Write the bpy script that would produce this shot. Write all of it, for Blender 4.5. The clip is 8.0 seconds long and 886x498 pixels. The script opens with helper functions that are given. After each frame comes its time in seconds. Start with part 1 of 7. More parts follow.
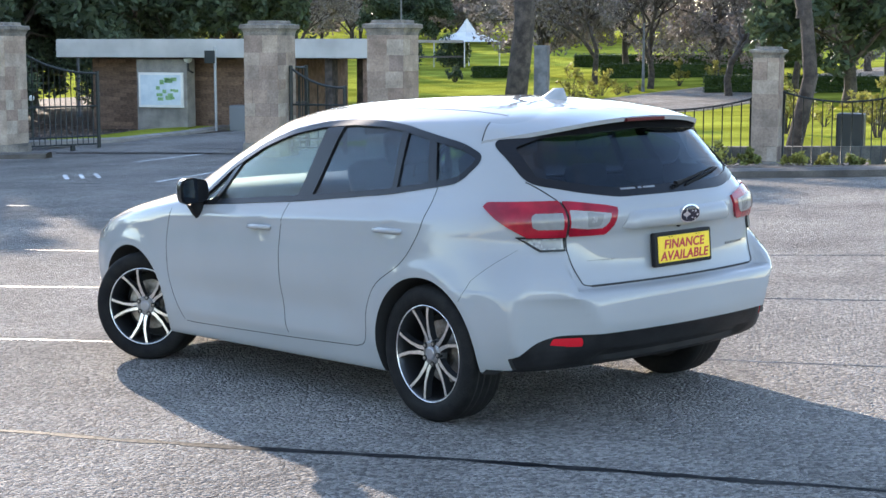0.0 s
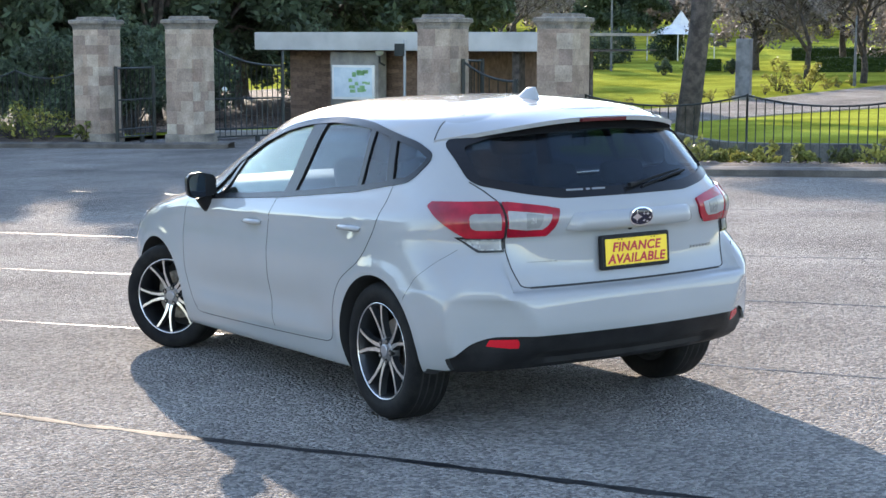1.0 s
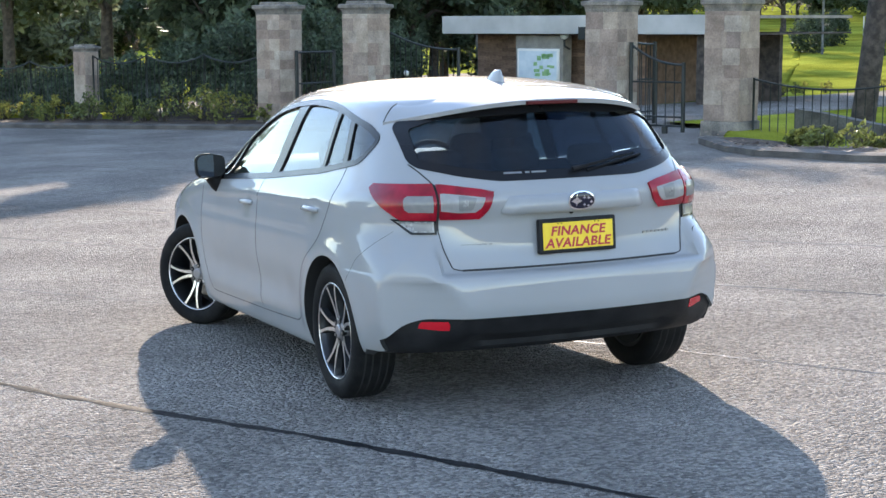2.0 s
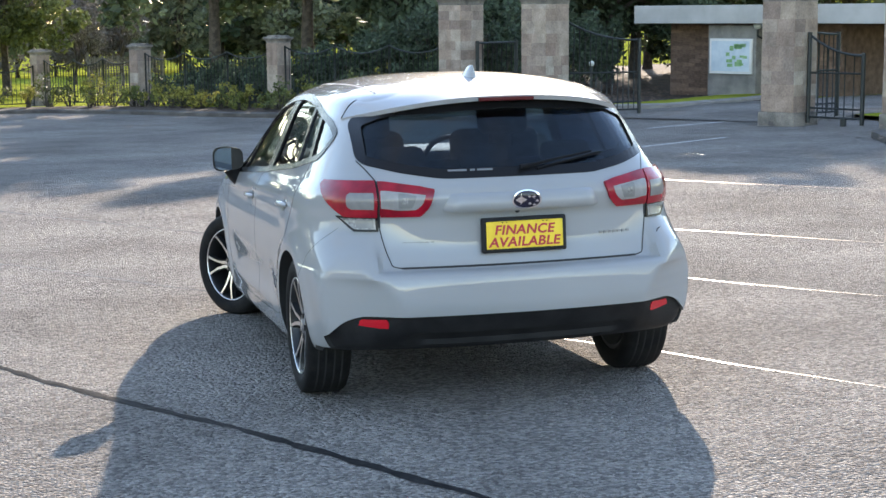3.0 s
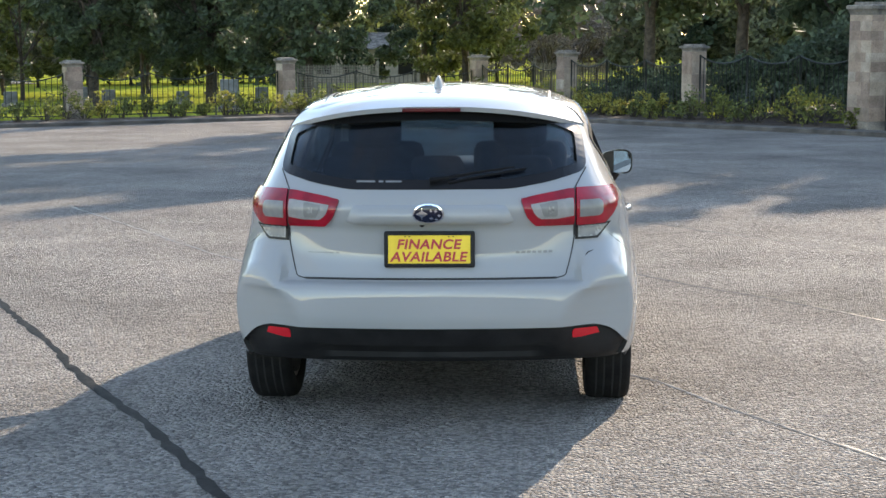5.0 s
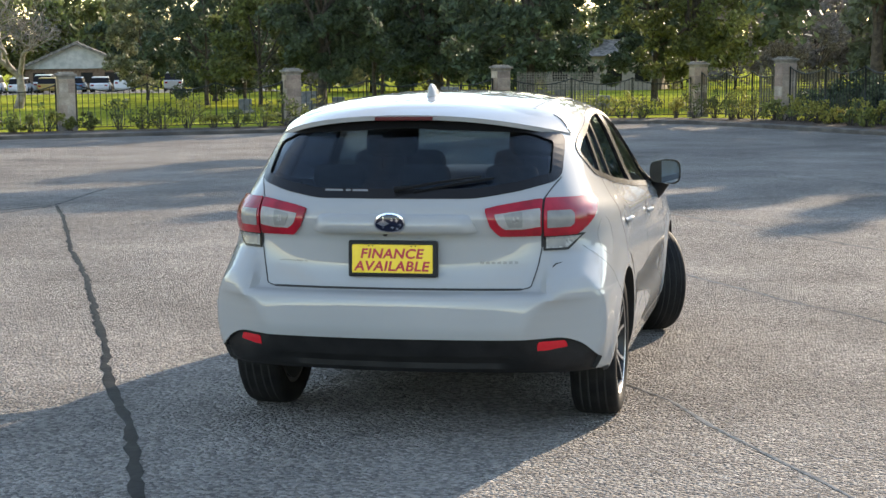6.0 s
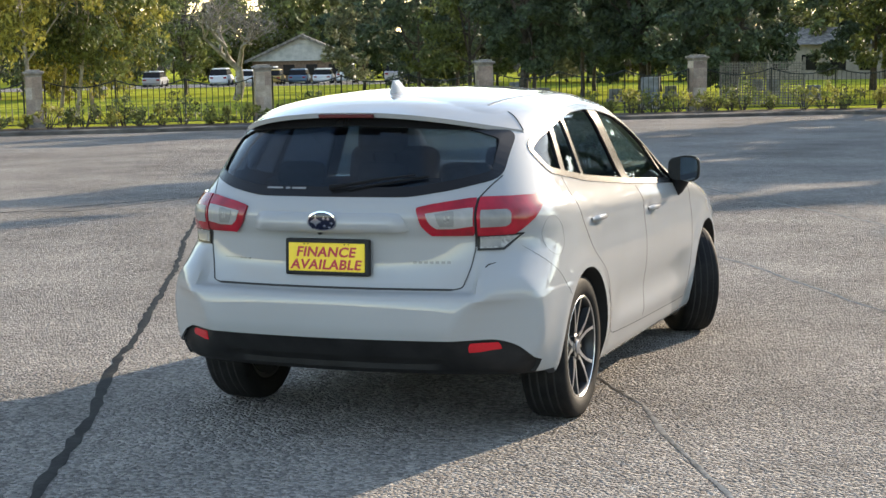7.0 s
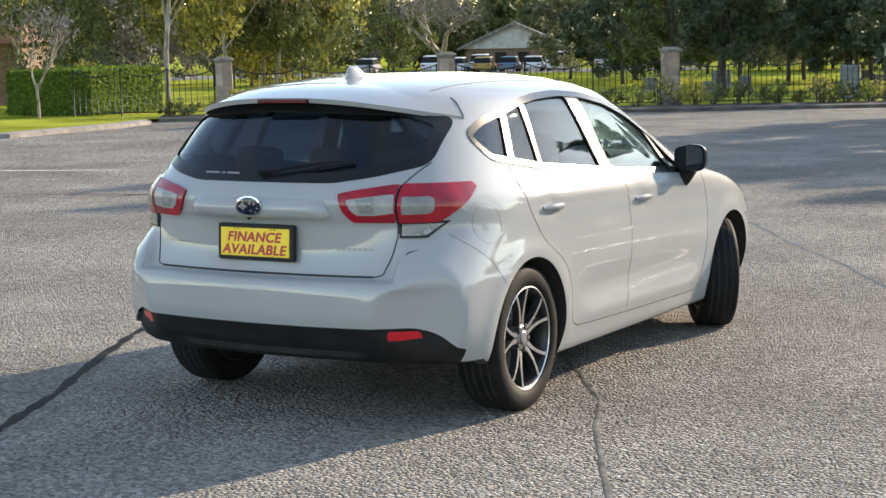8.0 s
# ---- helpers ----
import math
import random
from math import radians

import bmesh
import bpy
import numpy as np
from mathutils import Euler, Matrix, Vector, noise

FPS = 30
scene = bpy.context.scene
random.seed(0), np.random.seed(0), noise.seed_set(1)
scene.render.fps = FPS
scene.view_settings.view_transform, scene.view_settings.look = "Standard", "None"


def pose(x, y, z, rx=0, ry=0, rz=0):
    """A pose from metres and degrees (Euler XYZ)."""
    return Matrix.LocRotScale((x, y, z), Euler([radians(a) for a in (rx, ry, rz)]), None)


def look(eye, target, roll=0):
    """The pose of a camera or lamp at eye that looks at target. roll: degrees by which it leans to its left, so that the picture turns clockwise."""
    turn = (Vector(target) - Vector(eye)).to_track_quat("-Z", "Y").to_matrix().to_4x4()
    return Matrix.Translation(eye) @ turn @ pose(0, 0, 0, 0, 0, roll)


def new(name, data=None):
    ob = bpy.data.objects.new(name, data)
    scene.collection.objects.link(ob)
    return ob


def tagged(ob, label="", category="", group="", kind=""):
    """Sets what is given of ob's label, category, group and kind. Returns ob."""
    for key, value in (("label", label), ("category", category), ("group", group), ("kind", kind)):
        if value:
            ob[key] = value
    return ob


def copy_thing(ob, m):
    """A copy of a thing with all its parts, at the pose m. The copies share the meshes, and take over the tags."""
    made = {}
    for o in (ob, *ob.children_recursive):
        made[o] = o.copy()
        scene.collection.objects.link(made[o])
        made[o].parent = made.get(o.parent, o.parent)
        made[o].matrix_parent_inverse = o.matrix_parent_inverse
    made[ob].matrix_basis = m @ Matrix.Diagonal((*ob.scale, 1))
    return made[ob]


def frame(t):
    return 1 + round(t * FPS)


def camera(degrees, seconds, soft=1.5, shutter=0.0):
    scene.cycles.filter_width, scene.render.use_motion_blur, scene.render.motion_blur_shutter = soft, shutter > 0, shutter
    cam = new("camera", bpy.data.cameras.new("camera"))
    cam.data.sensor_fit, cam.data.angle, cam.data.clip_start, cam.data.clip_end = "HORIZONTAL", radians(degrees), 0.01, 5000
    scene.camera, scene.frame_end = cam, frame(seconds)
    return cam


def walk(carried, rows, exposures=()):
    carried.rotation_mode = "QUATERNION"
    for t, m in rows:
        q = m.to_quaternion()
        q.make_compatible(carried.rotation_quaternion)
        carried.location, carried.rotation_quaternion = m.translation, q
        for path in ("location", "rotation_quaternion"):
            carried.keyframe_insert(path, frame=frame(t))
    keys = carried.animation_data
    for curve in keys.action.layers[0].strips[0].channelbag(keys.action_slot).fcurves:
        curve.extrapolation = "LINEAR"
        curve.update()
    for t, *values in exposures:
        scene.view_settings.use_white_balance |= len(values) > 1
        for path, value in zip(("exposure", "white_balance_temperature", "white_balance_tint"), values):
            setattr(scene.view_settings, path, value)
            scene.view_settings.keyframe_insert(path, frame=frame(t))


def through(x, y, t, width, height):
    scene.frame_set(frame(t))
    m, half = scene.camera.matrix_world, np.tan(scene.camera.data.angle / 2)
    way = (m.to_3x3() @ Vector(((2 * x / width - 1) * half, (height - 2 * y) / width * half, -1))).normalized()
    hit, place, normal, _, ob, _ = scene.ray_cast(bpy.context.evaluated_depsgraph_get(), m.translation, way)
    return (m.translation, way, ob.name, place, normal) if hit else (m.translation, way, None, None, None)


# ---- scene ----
cam = camera(31.62, 8.0)
# the yard falls gently away in front of the car; the path is given square to it
SLOPE = Vector((0.0104, -0.0448, 1.0)).rotation_difference(Vector((0, 0, 1))).to_matrix().to_4x4()
PATH = [
    (0, (-5.329, -5.471, 1.521), (-4.052, -3.946, 1.317), -2.1),
    (0.5, (-4.868, -5.874, 1.524), (-3.703, -4.261, 1.321), -1.9),
    (1, (-4.322, -6.211, 1.509), (-3.282, -4.515, 1.305), -1.8),
    (1.5, (-3.783, -6.539, 1.479), (-2.87, -4.772, 1.27), -1.8),
    (3, (-2.051, -7.163, 1.457), (-1.542, -5.241, 1.237), -1.7),
    (3.5, (-1.434, -7.25, 1.455), (-1.075, -5.294, 1.241), -1.5),
    (4, (-0.799, -7.344, 1.446), (-0.593, -5.365, 1.239), -0.9),
    (4.5, (-0.175, -7.323, 1.426), (-0.126, -5.334, 1.224), -0.6),
    (6, (1.584, -7.059, 1.419), (1.159, -5.114, 1.232), -0.4),
    (6.5, (2.169, -6.863, 1.432), (1.6, -4.954, 1.243), -0.6),
    (7, (2.726, -6.635, 1.438), (2.021, -4.774, 1.241), -0.6),
    (7.5, (3.283, -6.385, 1.422), (2.446, -4.581, 1.219), -0.6),
    (8, (3.786, -6.062, 1.419), (2.827, -4.32, 1.209), -0.4),
]
walk(cam, [(t, SLOPE @ look(eye, target, roll)) for t, eye, target, roll in PATH],
     exposures=[(0, 2.13, 6450, 15), (4, 1.97, 7050, 14), (8, 1.76, 7450, 12)])
# ==== world, sun and exposure ====
world = bpy.data.worlds.new("sky")
scene.world = world
world.use_nodes = True
SUN_AZ, SUN_EL = 20.0, 18.0
wn = world.node_tree
sky = wn.nodes.new("ShaderNodeTexSky")
sky.sky_type, sky.sun_disc = "NISHITA", False
sky.sun_elevation, sky.sun_rotation = radians(SUN_EL), radians(SUN_AZ)
sky.air_density, sky.dust_density, sky.ozone_density = 1.0, 0.12, 1.4
# scattered white clouds, as bright all round
way = wn.nodes.new("ShaderNodeTexCoord")
puffs = wn.nodes.new("ShaderNodeTexNoise")
puffs.inputs["Scale"].default_value, puffs.inputs["Detail"].default_value, puffs.inputs["Distortion"].default_value = 2.3, 7, 0.5
wn.links.new(way.outputs["Generated"], puffs.inputs["Vector"])
cover_of = wn.nodes.new("ShaderNodeMapRange")
cover_of.inputs[1].default_value, cover_of.inputs[2].default_value, cover_of.inputs[4].default_value = 0.52, 0.70, 0.85
wn.links.new(puffs.outputs["Fac"], cover_of.inputs[0])
blend = wn.nodes.new("ShaderNodeMix")
blend.data_type = "RGBA"
blend.inputs[7].default_value = (1.55, 1.6, 1.7, 1)
wn.links.new(cover_of.outputs[0], blend.inputs[0])
wn.links.new(sky.outputs[0], blend.inputs[6])
wn.links.new(blend.outputs[2], wn.nodes["Background"].inputs[0])
wn.nodes["Background"].inputs[1].default_value = 0.15
sun_way = Vector((math.sin(radians(SUN_AZ)) * math.cos(radians(SUN_EL)), math.cos(radians(SUN_AZ)) * math.cos(radians(SUN_EL)), math.sin(radians(SUN_EL))))
sun = new("sun", bpy.data.lights.new("sun", "SUN"))
sun.data.energy, sun.data.angle, sun.data.color = 2.45, radians(0.53), (1.0, 0.88, 0.72)
sun.matrix_world = look(sun_way * 60, (0, 0, 0))


# ==== materials ====
def mat(name, rgb, rough=0.6, metal=0.0, spec=0.5):
    m = bpy.data.materials.new(name)
    m.use_nodes = True
    b = m.node_tree.nodes["Principled BSDF"]
    b.inputs["Base Color"].default_value = (*rgb, 1)
    b.inputs["Roughness"].default_value = rough
    b.inputs["Metallic"].default_value = metal
    b.inputs["Specular IOR Level"].default_value = spec
    return m


def noisy(m, dark, light, scale, detail=6.0, bump=0.0, fine=0.0, rough=None, coord="Object", bump_dist=0.01, low=0.35, high=0.65):
    """Mottles a material between two colours at one scale, with a finer grain over it, and gives it relief."""
    t = m.node_tree
    b = t.nodes["Principled BSDF"]
    co = t.nodes.new("ShaderNodeTexCoord")
    n = t.nodes.new("ShaderNodeTexNoise")
    n.inputs["Scale"].default_value, n.inputs["Detail"].default_value = scale, detail
    t.links.new(co.outputs[coord], n.inputs["Vector"])
    r = t.nodes.new("ShaderNodeValToRGB")
    r.color_ramp.elements[0].position, r.color_ramp.elements[1].position = low, high
    r.color_ramp.elements[0].color, r.color_ramp.elements[1].color = (*dark, 1), (*light, 1)
    t.links.new(n.outputs["Fac"], r.inputs[0])
    out = r.outputs[0]
    src = n
    if fine:
        f = t.nodes.new("ShaderNodeTexNoise")
        f.inputs["Scale"].default_value, f.inputs["Detail"].default_value = fine, 3
        t.links.new(co.outputs[coord], f.inputs["Vector"])
        mx = t.nodes.new("ShaderNodeMix")
        mx.data_type, mx.blend_type = "RGBA", "OVERLAY"
        mx.inputs[0].default_value = 0.6
        t.links.new(out, mx.inputs[6])
        t.links.new(f.outputs["Fac"], mx.inputs[7])
        out, src = mx.outputs[2], f
    t.links.new(out, b.inputs["Base Color"])
    if bump:
        bp = t.nodes.new("ShaderNodeBump")
        bp.inputs["Strength"].default_value, bp.inputs["Distance"].default_value = bump, bump_dist
        t.links.new(src.outputs["Fac"], bp.inputs["Height"])
        t.links.new(bp.outputs[0], b.inputs["Normal"])
    if rough:
        mr = t.nodes.new("ShaderNodeMapRange")
        mr.inputs[3].default_value, mr.inputs[4].default_value = rough
        t.links.new(n.outputs["Fac"], mr.inputs[0])
        t.links.new(mr.outputs[0], b.inputs["Roughness"])
    return m


def vary(m, amount=0.35, per="island"):
    """Varies the brightness of a material piece by piece."""
    t = m.node_tree
    b = t.nodes["Principled BSDF"]
    info = t.nodes.new("ShaderNodeNewGeometry" if per == "island" else "ShaderNodeObjectInfo")
    mr = t.nodes.new("ShaderNodeMapRange")
    mr.inputs[3].default_value, mr.inputs[4].default_value = 1 - amount, 1 + amount
    t.links.new(info.outputs["Random Per Island" if per == "island" else "Random"], mr.inputs[0])
    hs = t.nodes.new("ShaderNodeHueSaturation")
    t.links.new(mr.outputs[0], hs.inputs["Value"])
    sock = b.inputs["Base Color"]
    if sock.is_linked:
        t.links.new(sock.links[0].from_socket, hs.inputs["Color"])
    else:
        hs.inputs["Color"].default_value = sock.default_value
    t.links.new(hs.outputs[0], sock)
    return m


def leafy(name, rgb, amount=0.45, through=0.35):
    """Foliage that lets some light through."""
    m = vary(mat(name, rgb, 0.55, 0, 0.3), amount)
    t = m.node_tree
    b, out = t.nodes["Principled BSDF"], t.nodes["Material Output"]
    tr = t.nodes.new("ShaderNodeBsdfTranslucent")
    t.links.new(b.inputs["Base Color"].links[0].from_socket, tr.inputs[0])
    mx = t.nodes.new("ShaderNodeMixShader")
    mx.inputs[0].default_value = through
    t.links.new(b.outputs[0], mx.inputs[1])
    t.links.new(tr.outputs[0], mx.inputs[2])
    t.links.new(mx.outputs[0], out.inputs[0])
    return m




def stony(m, size, dark, light, blotch):
    """Crushed stones set in binder: cells of differing grey, their relief, and wide worn blotches."""
    t = m.node_tree
    b = t.nodes["Principled BSDF"]
    co = t.nodes.new("ShaderNodeTexCoord")
    v = t.nodes.new("ShaderNodeTexVoronoi")
    v.inputs["Scale"].default_value = 1 / size
    t.links.new(co.outputs["Object"], v.inputs["Vector"])
    sep = t.nodes.new("ShaderNodeSeparateColor")
    t.links.new(v.outputs["Color"], sep.inputs[0])
    r = t.nodes.new("ShaderNodeValToRGB")
    r.color_ramp.elements[0].position, r.color_ramp.elements[1].position = 0.15, 0.95
    r.color_ramp.elements[0].color, r.color_ramp.elements[1].color = (*dark, 1), (*light, 1)
    t.links.new(sep.outputs[0], r.inputs[0])
    n = t.nodes.new("ShaderNodeTexNoise")
    n.inputs["Scale"].default_value, n.inputs["Detail"].default_value, n.inputs["Roughness"].default_value = blotch, 9, 0.65
    t.links.new(co.outputs["Object"], n.inputs["Vector"])
    mr = t.nodes.new("ShaderNodeMapRange")
    mr.inputs[1].default_value, mr.inputs[2].default_value, mr.inputs[3].default_value, mr.inputs[4].default_value = 0.3, 0.7, 0.65, 1.3
    t.links.new(n.outputs["Fac"], mr.inputs[0])
    hs = t.nodes.new("ShaderNodeHueSaturation")
    t.links.new(r.outputs[0], hs.inputs["Color"])
    t.links.new(mr.outputs[0], hs.inputs["Value"])
    t.links.new(hs.outputs[0], b.inputs["Base Color"])
    w = t.nodes.new("ShaderNodeTexNoise")
    w.inputs["Scale"].default_value, w.inputs["Detail"].default_value = 1 / size / 3, 5
    t.links.new(co.outputs["Object"], w.inputs["Vector"])
    ad = t.nodes.new("ShaderNodeMath")
    ad.operation = "MULTIPLY_ADD"
    ad.inputs[1].default_value = -1.0
    t.links.new(v.outputs["Distance"], ad.inputs[0])
    t.links.new(w.outputs["Fac"], ad.inputs[2])
    bp = t.nodes.new("ShaderNodeBump")
    bp.inputs["Strength"].default_value, bp.inputs["Distance"].default_value = 1.0, size * 3.2
    t.links.new(ad.outputs[0], bp.inputs["Height"])
    t.links.new(bp.outputs[0], b.inputs["Normal"])
    return m


ASPHALT = stony(mat("asphalt", (0.1, 0.1, 0.1), 0.95, 0, 0.07), 0.0175, (0.235, 0.217, 0.199), (0.51, 0.47, 0.424), 0.45)
SEAL = noisy(mat("bitumen_seal", (0.02, 0.02, 0.02), 0.4, 0, 0.06), (0.016, 0.016, 0.017), (0.04, 0.039, 0.037), 6, 5, 0.25, 30, rough=(0.3, 0.42))
SEAL_DULL = noisy(mat("old_bitumen_seal", (0.02, 0.02, 0.02), 0.6, 0, 0.012), (0.014, 0.014, 0.015), (0.036, 0.035, 0.034), 6, 5, 0.4, 30, rough=(0.5, 0.65))
SEAL_DUSTY = noisy(mat("dusty_bitumen_seal", (0.12, 0.11, 0.1), 0.4, 0, 0.06), (0.06, 0.056, 0.05), (0.2, 0.185, 0.168), 14, 6, 0.25, 30, rough=(0.3, 0.42))
GRASS = noisy(mat("grass", (0.1, 0.2, 0.02), 1.0, 0, 0.0), (0.22, 0.24, 0.03), (0.42, 0.44, 0.07), 0.35, 8, 1.0, 30, bump_dist=0.08)
SOIL = noisy(mat("soil", (0.07, 0.05, 0.035), 0.9), (0.035, 0.024, 0.016), (0.1, 0.065, 0.042), 3, 8, 0.8, 40, bump_dist=0.03)
CONCRETE = noisy(mat("concrete", (0.4, 0.38, 0.34), 0.8), (0.17, 0.155, 0.14), (0.3, 0.275, 0.24), 2, 8, 0.4, 60)


def ashlar():
    """Sawn sandstone whose blocks differ in hue, with fine pores and soft stains."""
    m = mat("sandstone", (0.4, 0.32, 0.22), 0.85, 0, 0.3)
    t = m.node_tree
    b = t.nodes["Principled BSDF"]
    info, geo = t.nodes.new("ShaderNodeObjectInfo"), t.nodes.new("ShaderNodeNewGeometry")
    tone = t.nodes.new("ShaderNodeValToRGB")
    stops = ((0.0, (0.36, 0.29, 0.225)), (0.2, (0.27, 0.195, 0.155)), (0.4, (0.41, 0.35, 0.285)), (0.6, (0.33, 0.245, 0.19)), (0.8, (0.23, 0.175, 0.145)), (1.0, (0.40, 0.325, 0.255)))
    while len(tone.color_ramp.elements) < len(stops):
        tone.color_ramp.elements.new(0.5)
    for e, (p, c) in zip(tone.color_ramp.elements, stops):
        e.position, e.color = p, (*c, 1)
    t.links.new(info.outputs["Random"], tone.inputs[0])
    mixed = tone.outputs[0]
    for scale, lo, hi in ((3.5, 0.72, 1.22), (26.0, 0.82, 1.16)):
        n = t.nodes.new("ShaderNodeTexNoise")
        n.inputs["Scale"].default_value, n.inputs["Detail"].default_value = scale, 6
        t.links.new(geo.outputs["Position"], n.inputs["Vector"])
        mr = t.nodes.new("ShaderNodeMapRange")
        mr.inputs[1].default_value, mr.inputs[2].default_value, mr.inputs[3].default_value, mr.inputs[4].default_value = 0.3, 0.7, lo, hi
        t.links.new(n.outputs["Fac"], mr.inputs[0])
        hs = t.nodes.new("ShaderNodeHueSaturation")
        t.links.new(mixed, hs.inputs["Color"])
        t.links.new(mr.outputs[0], hs.inputs["Value"])
        mixed = hs.outputs[0]
    t.links.new(mixed, b.inputs["Base Color"])
    bp = t.nodes.new("ShaderNodeBump")
    bp.inputs["Strength"].default_value, bp.inputs["Distance"].default_value = 0.35, 0.006
    t.links.new(n.outputs["Fac"], bp.inputs["Height"])
    t.links.new(bp.outputs[0], b.inputs["Normal"])
    return m


STONE = ashlar()
CAPSTONE = noisy(mat("cap_stone", (0.4, 0.34, 0.26), 0.85), (0.085, 0.078, 0.07), (0.27, 0.235, 0.195), 3, 8, 0.4, 40)
MORTAR = noisy(mat("mortar", (0.45, 0.38, 0.3), 0.9), (0.26, 0.2, 0.155), (0.36, 0.285, 0.225), 8, 6, 0.3)
IRON = mat("painted_iron", (0.012, 0.016, 0.015), 0.5)
BRICK = noisy(mat("brown_brick", (0.2, 0.12, 0.08), 0.85), (0.12, 0.075, 0.05), (0.22, 0.14, 0.1), 5, 6, 0.4, 40)
WHITE = noisy(mat("white_board", (0.75, 0.73, 0.68), 0.6), (0.66, 0.64, 0.6), (0.8, 0.78, 0.74), 1.5, 6)
BARK = noisy(mat("bark", (0.1, 0.075, 0.055), 0.9), (0.032, 0.026, 0.022), (0.095, 0.076, 0.064), 6, 8, 0.8, 40, bump_dist=0.02)
PALEBARK = noisy(mat("pale_bark", (0.4, 0.35, 0.3), 0.8), (0.16, 0.13, 0.1), (0.36, 0.32, 0.27), 3, 8, 0.4, 40)
LEAF_DARK = leafy("leaf_dark", (0.07, 0.098, 0.058), 0.5, 0.32)
# olive-grey leaves made paler: the haze of distance is in the colour
LEAF_HAZED = leafy("leaf_hazed", (0.17, 0.18, 0.105), 0.5, 0.4)
LEAF_MID = leafy("leaf_mid", (0.125, 0.145, 0.048), 0.55, 0.3)
LEAF_GUM = leafy("leaf_gum", (0.28, 0.26, 0.06), 0.55, 0.4)
LEAF_HEDGE = leafy("leaf_hedge", (0.13, 0.21, 0.018), 0.4, 0.5)


# ==== building helpers ====
def mesh_of(bm, name, smooth=False):
    me = bpy.data.meshes.new(name)
    bm.normal_update()
    bm.to_mesh(me)
    bm.free()
    if smooth:
        me.polygons.foreach_set("use_smooth", [True] * len(me.polygons))
    return me


def part(name, bm, material, parent=None, label="", smooth=False):
    """Links a bmesh as one mesh object under a thing or a part."""
    me = mesh_of(bm, name, smooth)
    if material:
        me.materials.append(material)
    ob = new(name, me)
    ob.parent = parent
    if label:
        tagged(ob, label)
    return ob


def thing(name, m, label, category, group="", kind=""):
    ob = new(name)
    ob.matrix_basis = m
    return tagged(ob, label, category, group, kind)


def box(bm, x0, y0, z0, x1, y1, z1, m=None, bevel=0.0):
    r = bmesh.ops.create_cube(bm, size=1.0, matrix=Matrix.Translation(((x0 + x1) / 2, (y0 + y1) / 2, (z0 + z1) / 2)) @ Matrix.Diagonal((x1 - x0, y1 - y0, z1 - z0, 1)))
    vs = r["verts"]
    if bevel:
        es = list({e for v in vs for e in v.link_edges})
        vs = [v for v in bmesh.ops.bevel(bm, geom=es, offset=bevel, segments=2, affect="EDGES", profile=0.5)["verts"]]
    if m is not None:
        bmesh.ops.transform(bm, matrix=m, verts=vs)
    return bm


def tube(bm, points, radii, sides=8, caps=True):
    """A round tapered rod along points."""
    rings = []
    for i, p in enumerate(points):
        p = Vector(p)
        a = Vector(points[max(0, i - 1)])
        b = Vector(points[min(len(points) - 1, i + 1)])
        d = (b - a).normalized()
        s = d.cross(Vector((0, 0, 1)) if abs(d.z) < 0.9 else Vector((0, 1, 0))).normalized()
        u = s.cross(d)
        r = radii[i] if isinstance(radii, (list, tuple)) else radii
        rings.append([bm.verts.new(p + r * (math.cos(k * 2 * math.pi / sides) * s + math.sin(k * 2 * math.pi / sides) * u)) for k in range(sides)])
    for a, b in zip(rings, rings[1:]):
        for k in range(sides):
            bm.faces.new((a[k], a[(k + 1) % sides], b[(k + 1) % sides], b[k]))
    if caps:
        bm.faces.new(rings[0])
        bm.faces.new(rings[-1][::-1])
    return bm


def grid_mesh(bm, rows):
    """Quads between rows of points."""
    vs = [[bm.verts.new(p) for p in r] for r in rows]
    for a, b in zip(vs, vs[1:]):
        for k in range(len(a) - 1):
            bm.faces.new((a[k], a[k + 1], b[k + 1], b[k]))
    return bm


def lerp(table, x):
    """A smooth curve through the pairs of a short table."""
    xs, ys = [p[0] for p in table], [p[1] for p in table]
    if x <= xs[0]:
        return ys[0]
    if x >= xs[-1]:
        return ys[-1]
    i = max(k for k in range(len(xs) - 1) if xs[k] <= x)
    sl = [(ys[k + 1] - ys[k]) / (xs[k + 1] - xs[k]) for k in range(len(xs) - 1)]

    def tan(k):
        if k == 0:
            return sl[0]
        if k == len(xs) - 1:
            return sl[-1]
        return 0.0 if sl[k - 1] * sl[k] <= 0 else 2 * sl[k - 1] * sl[k] / (sl[k - 1] + sl[k])
    h = xs[i + 1] - xs[i]
    u = (x - xs[i]) / h
    return ys[i] * (2 * u**3 - 3 * u**2 + 1) + h * tan(i) * (u**3 - 2 * u**2 + u) + ys[i + 1] * (3 * u**2 - 2 * u**3) + h * tan(i + 1) * (u**3 - u**2)


# ==== ground ====
def rise(x, a, b):
    """A smooth step from 0 at a to 1 at b."""
    u = max(0.0, min(1.0, (x - a) / (b - a)))
    return u * u * (3 - 2 * u)


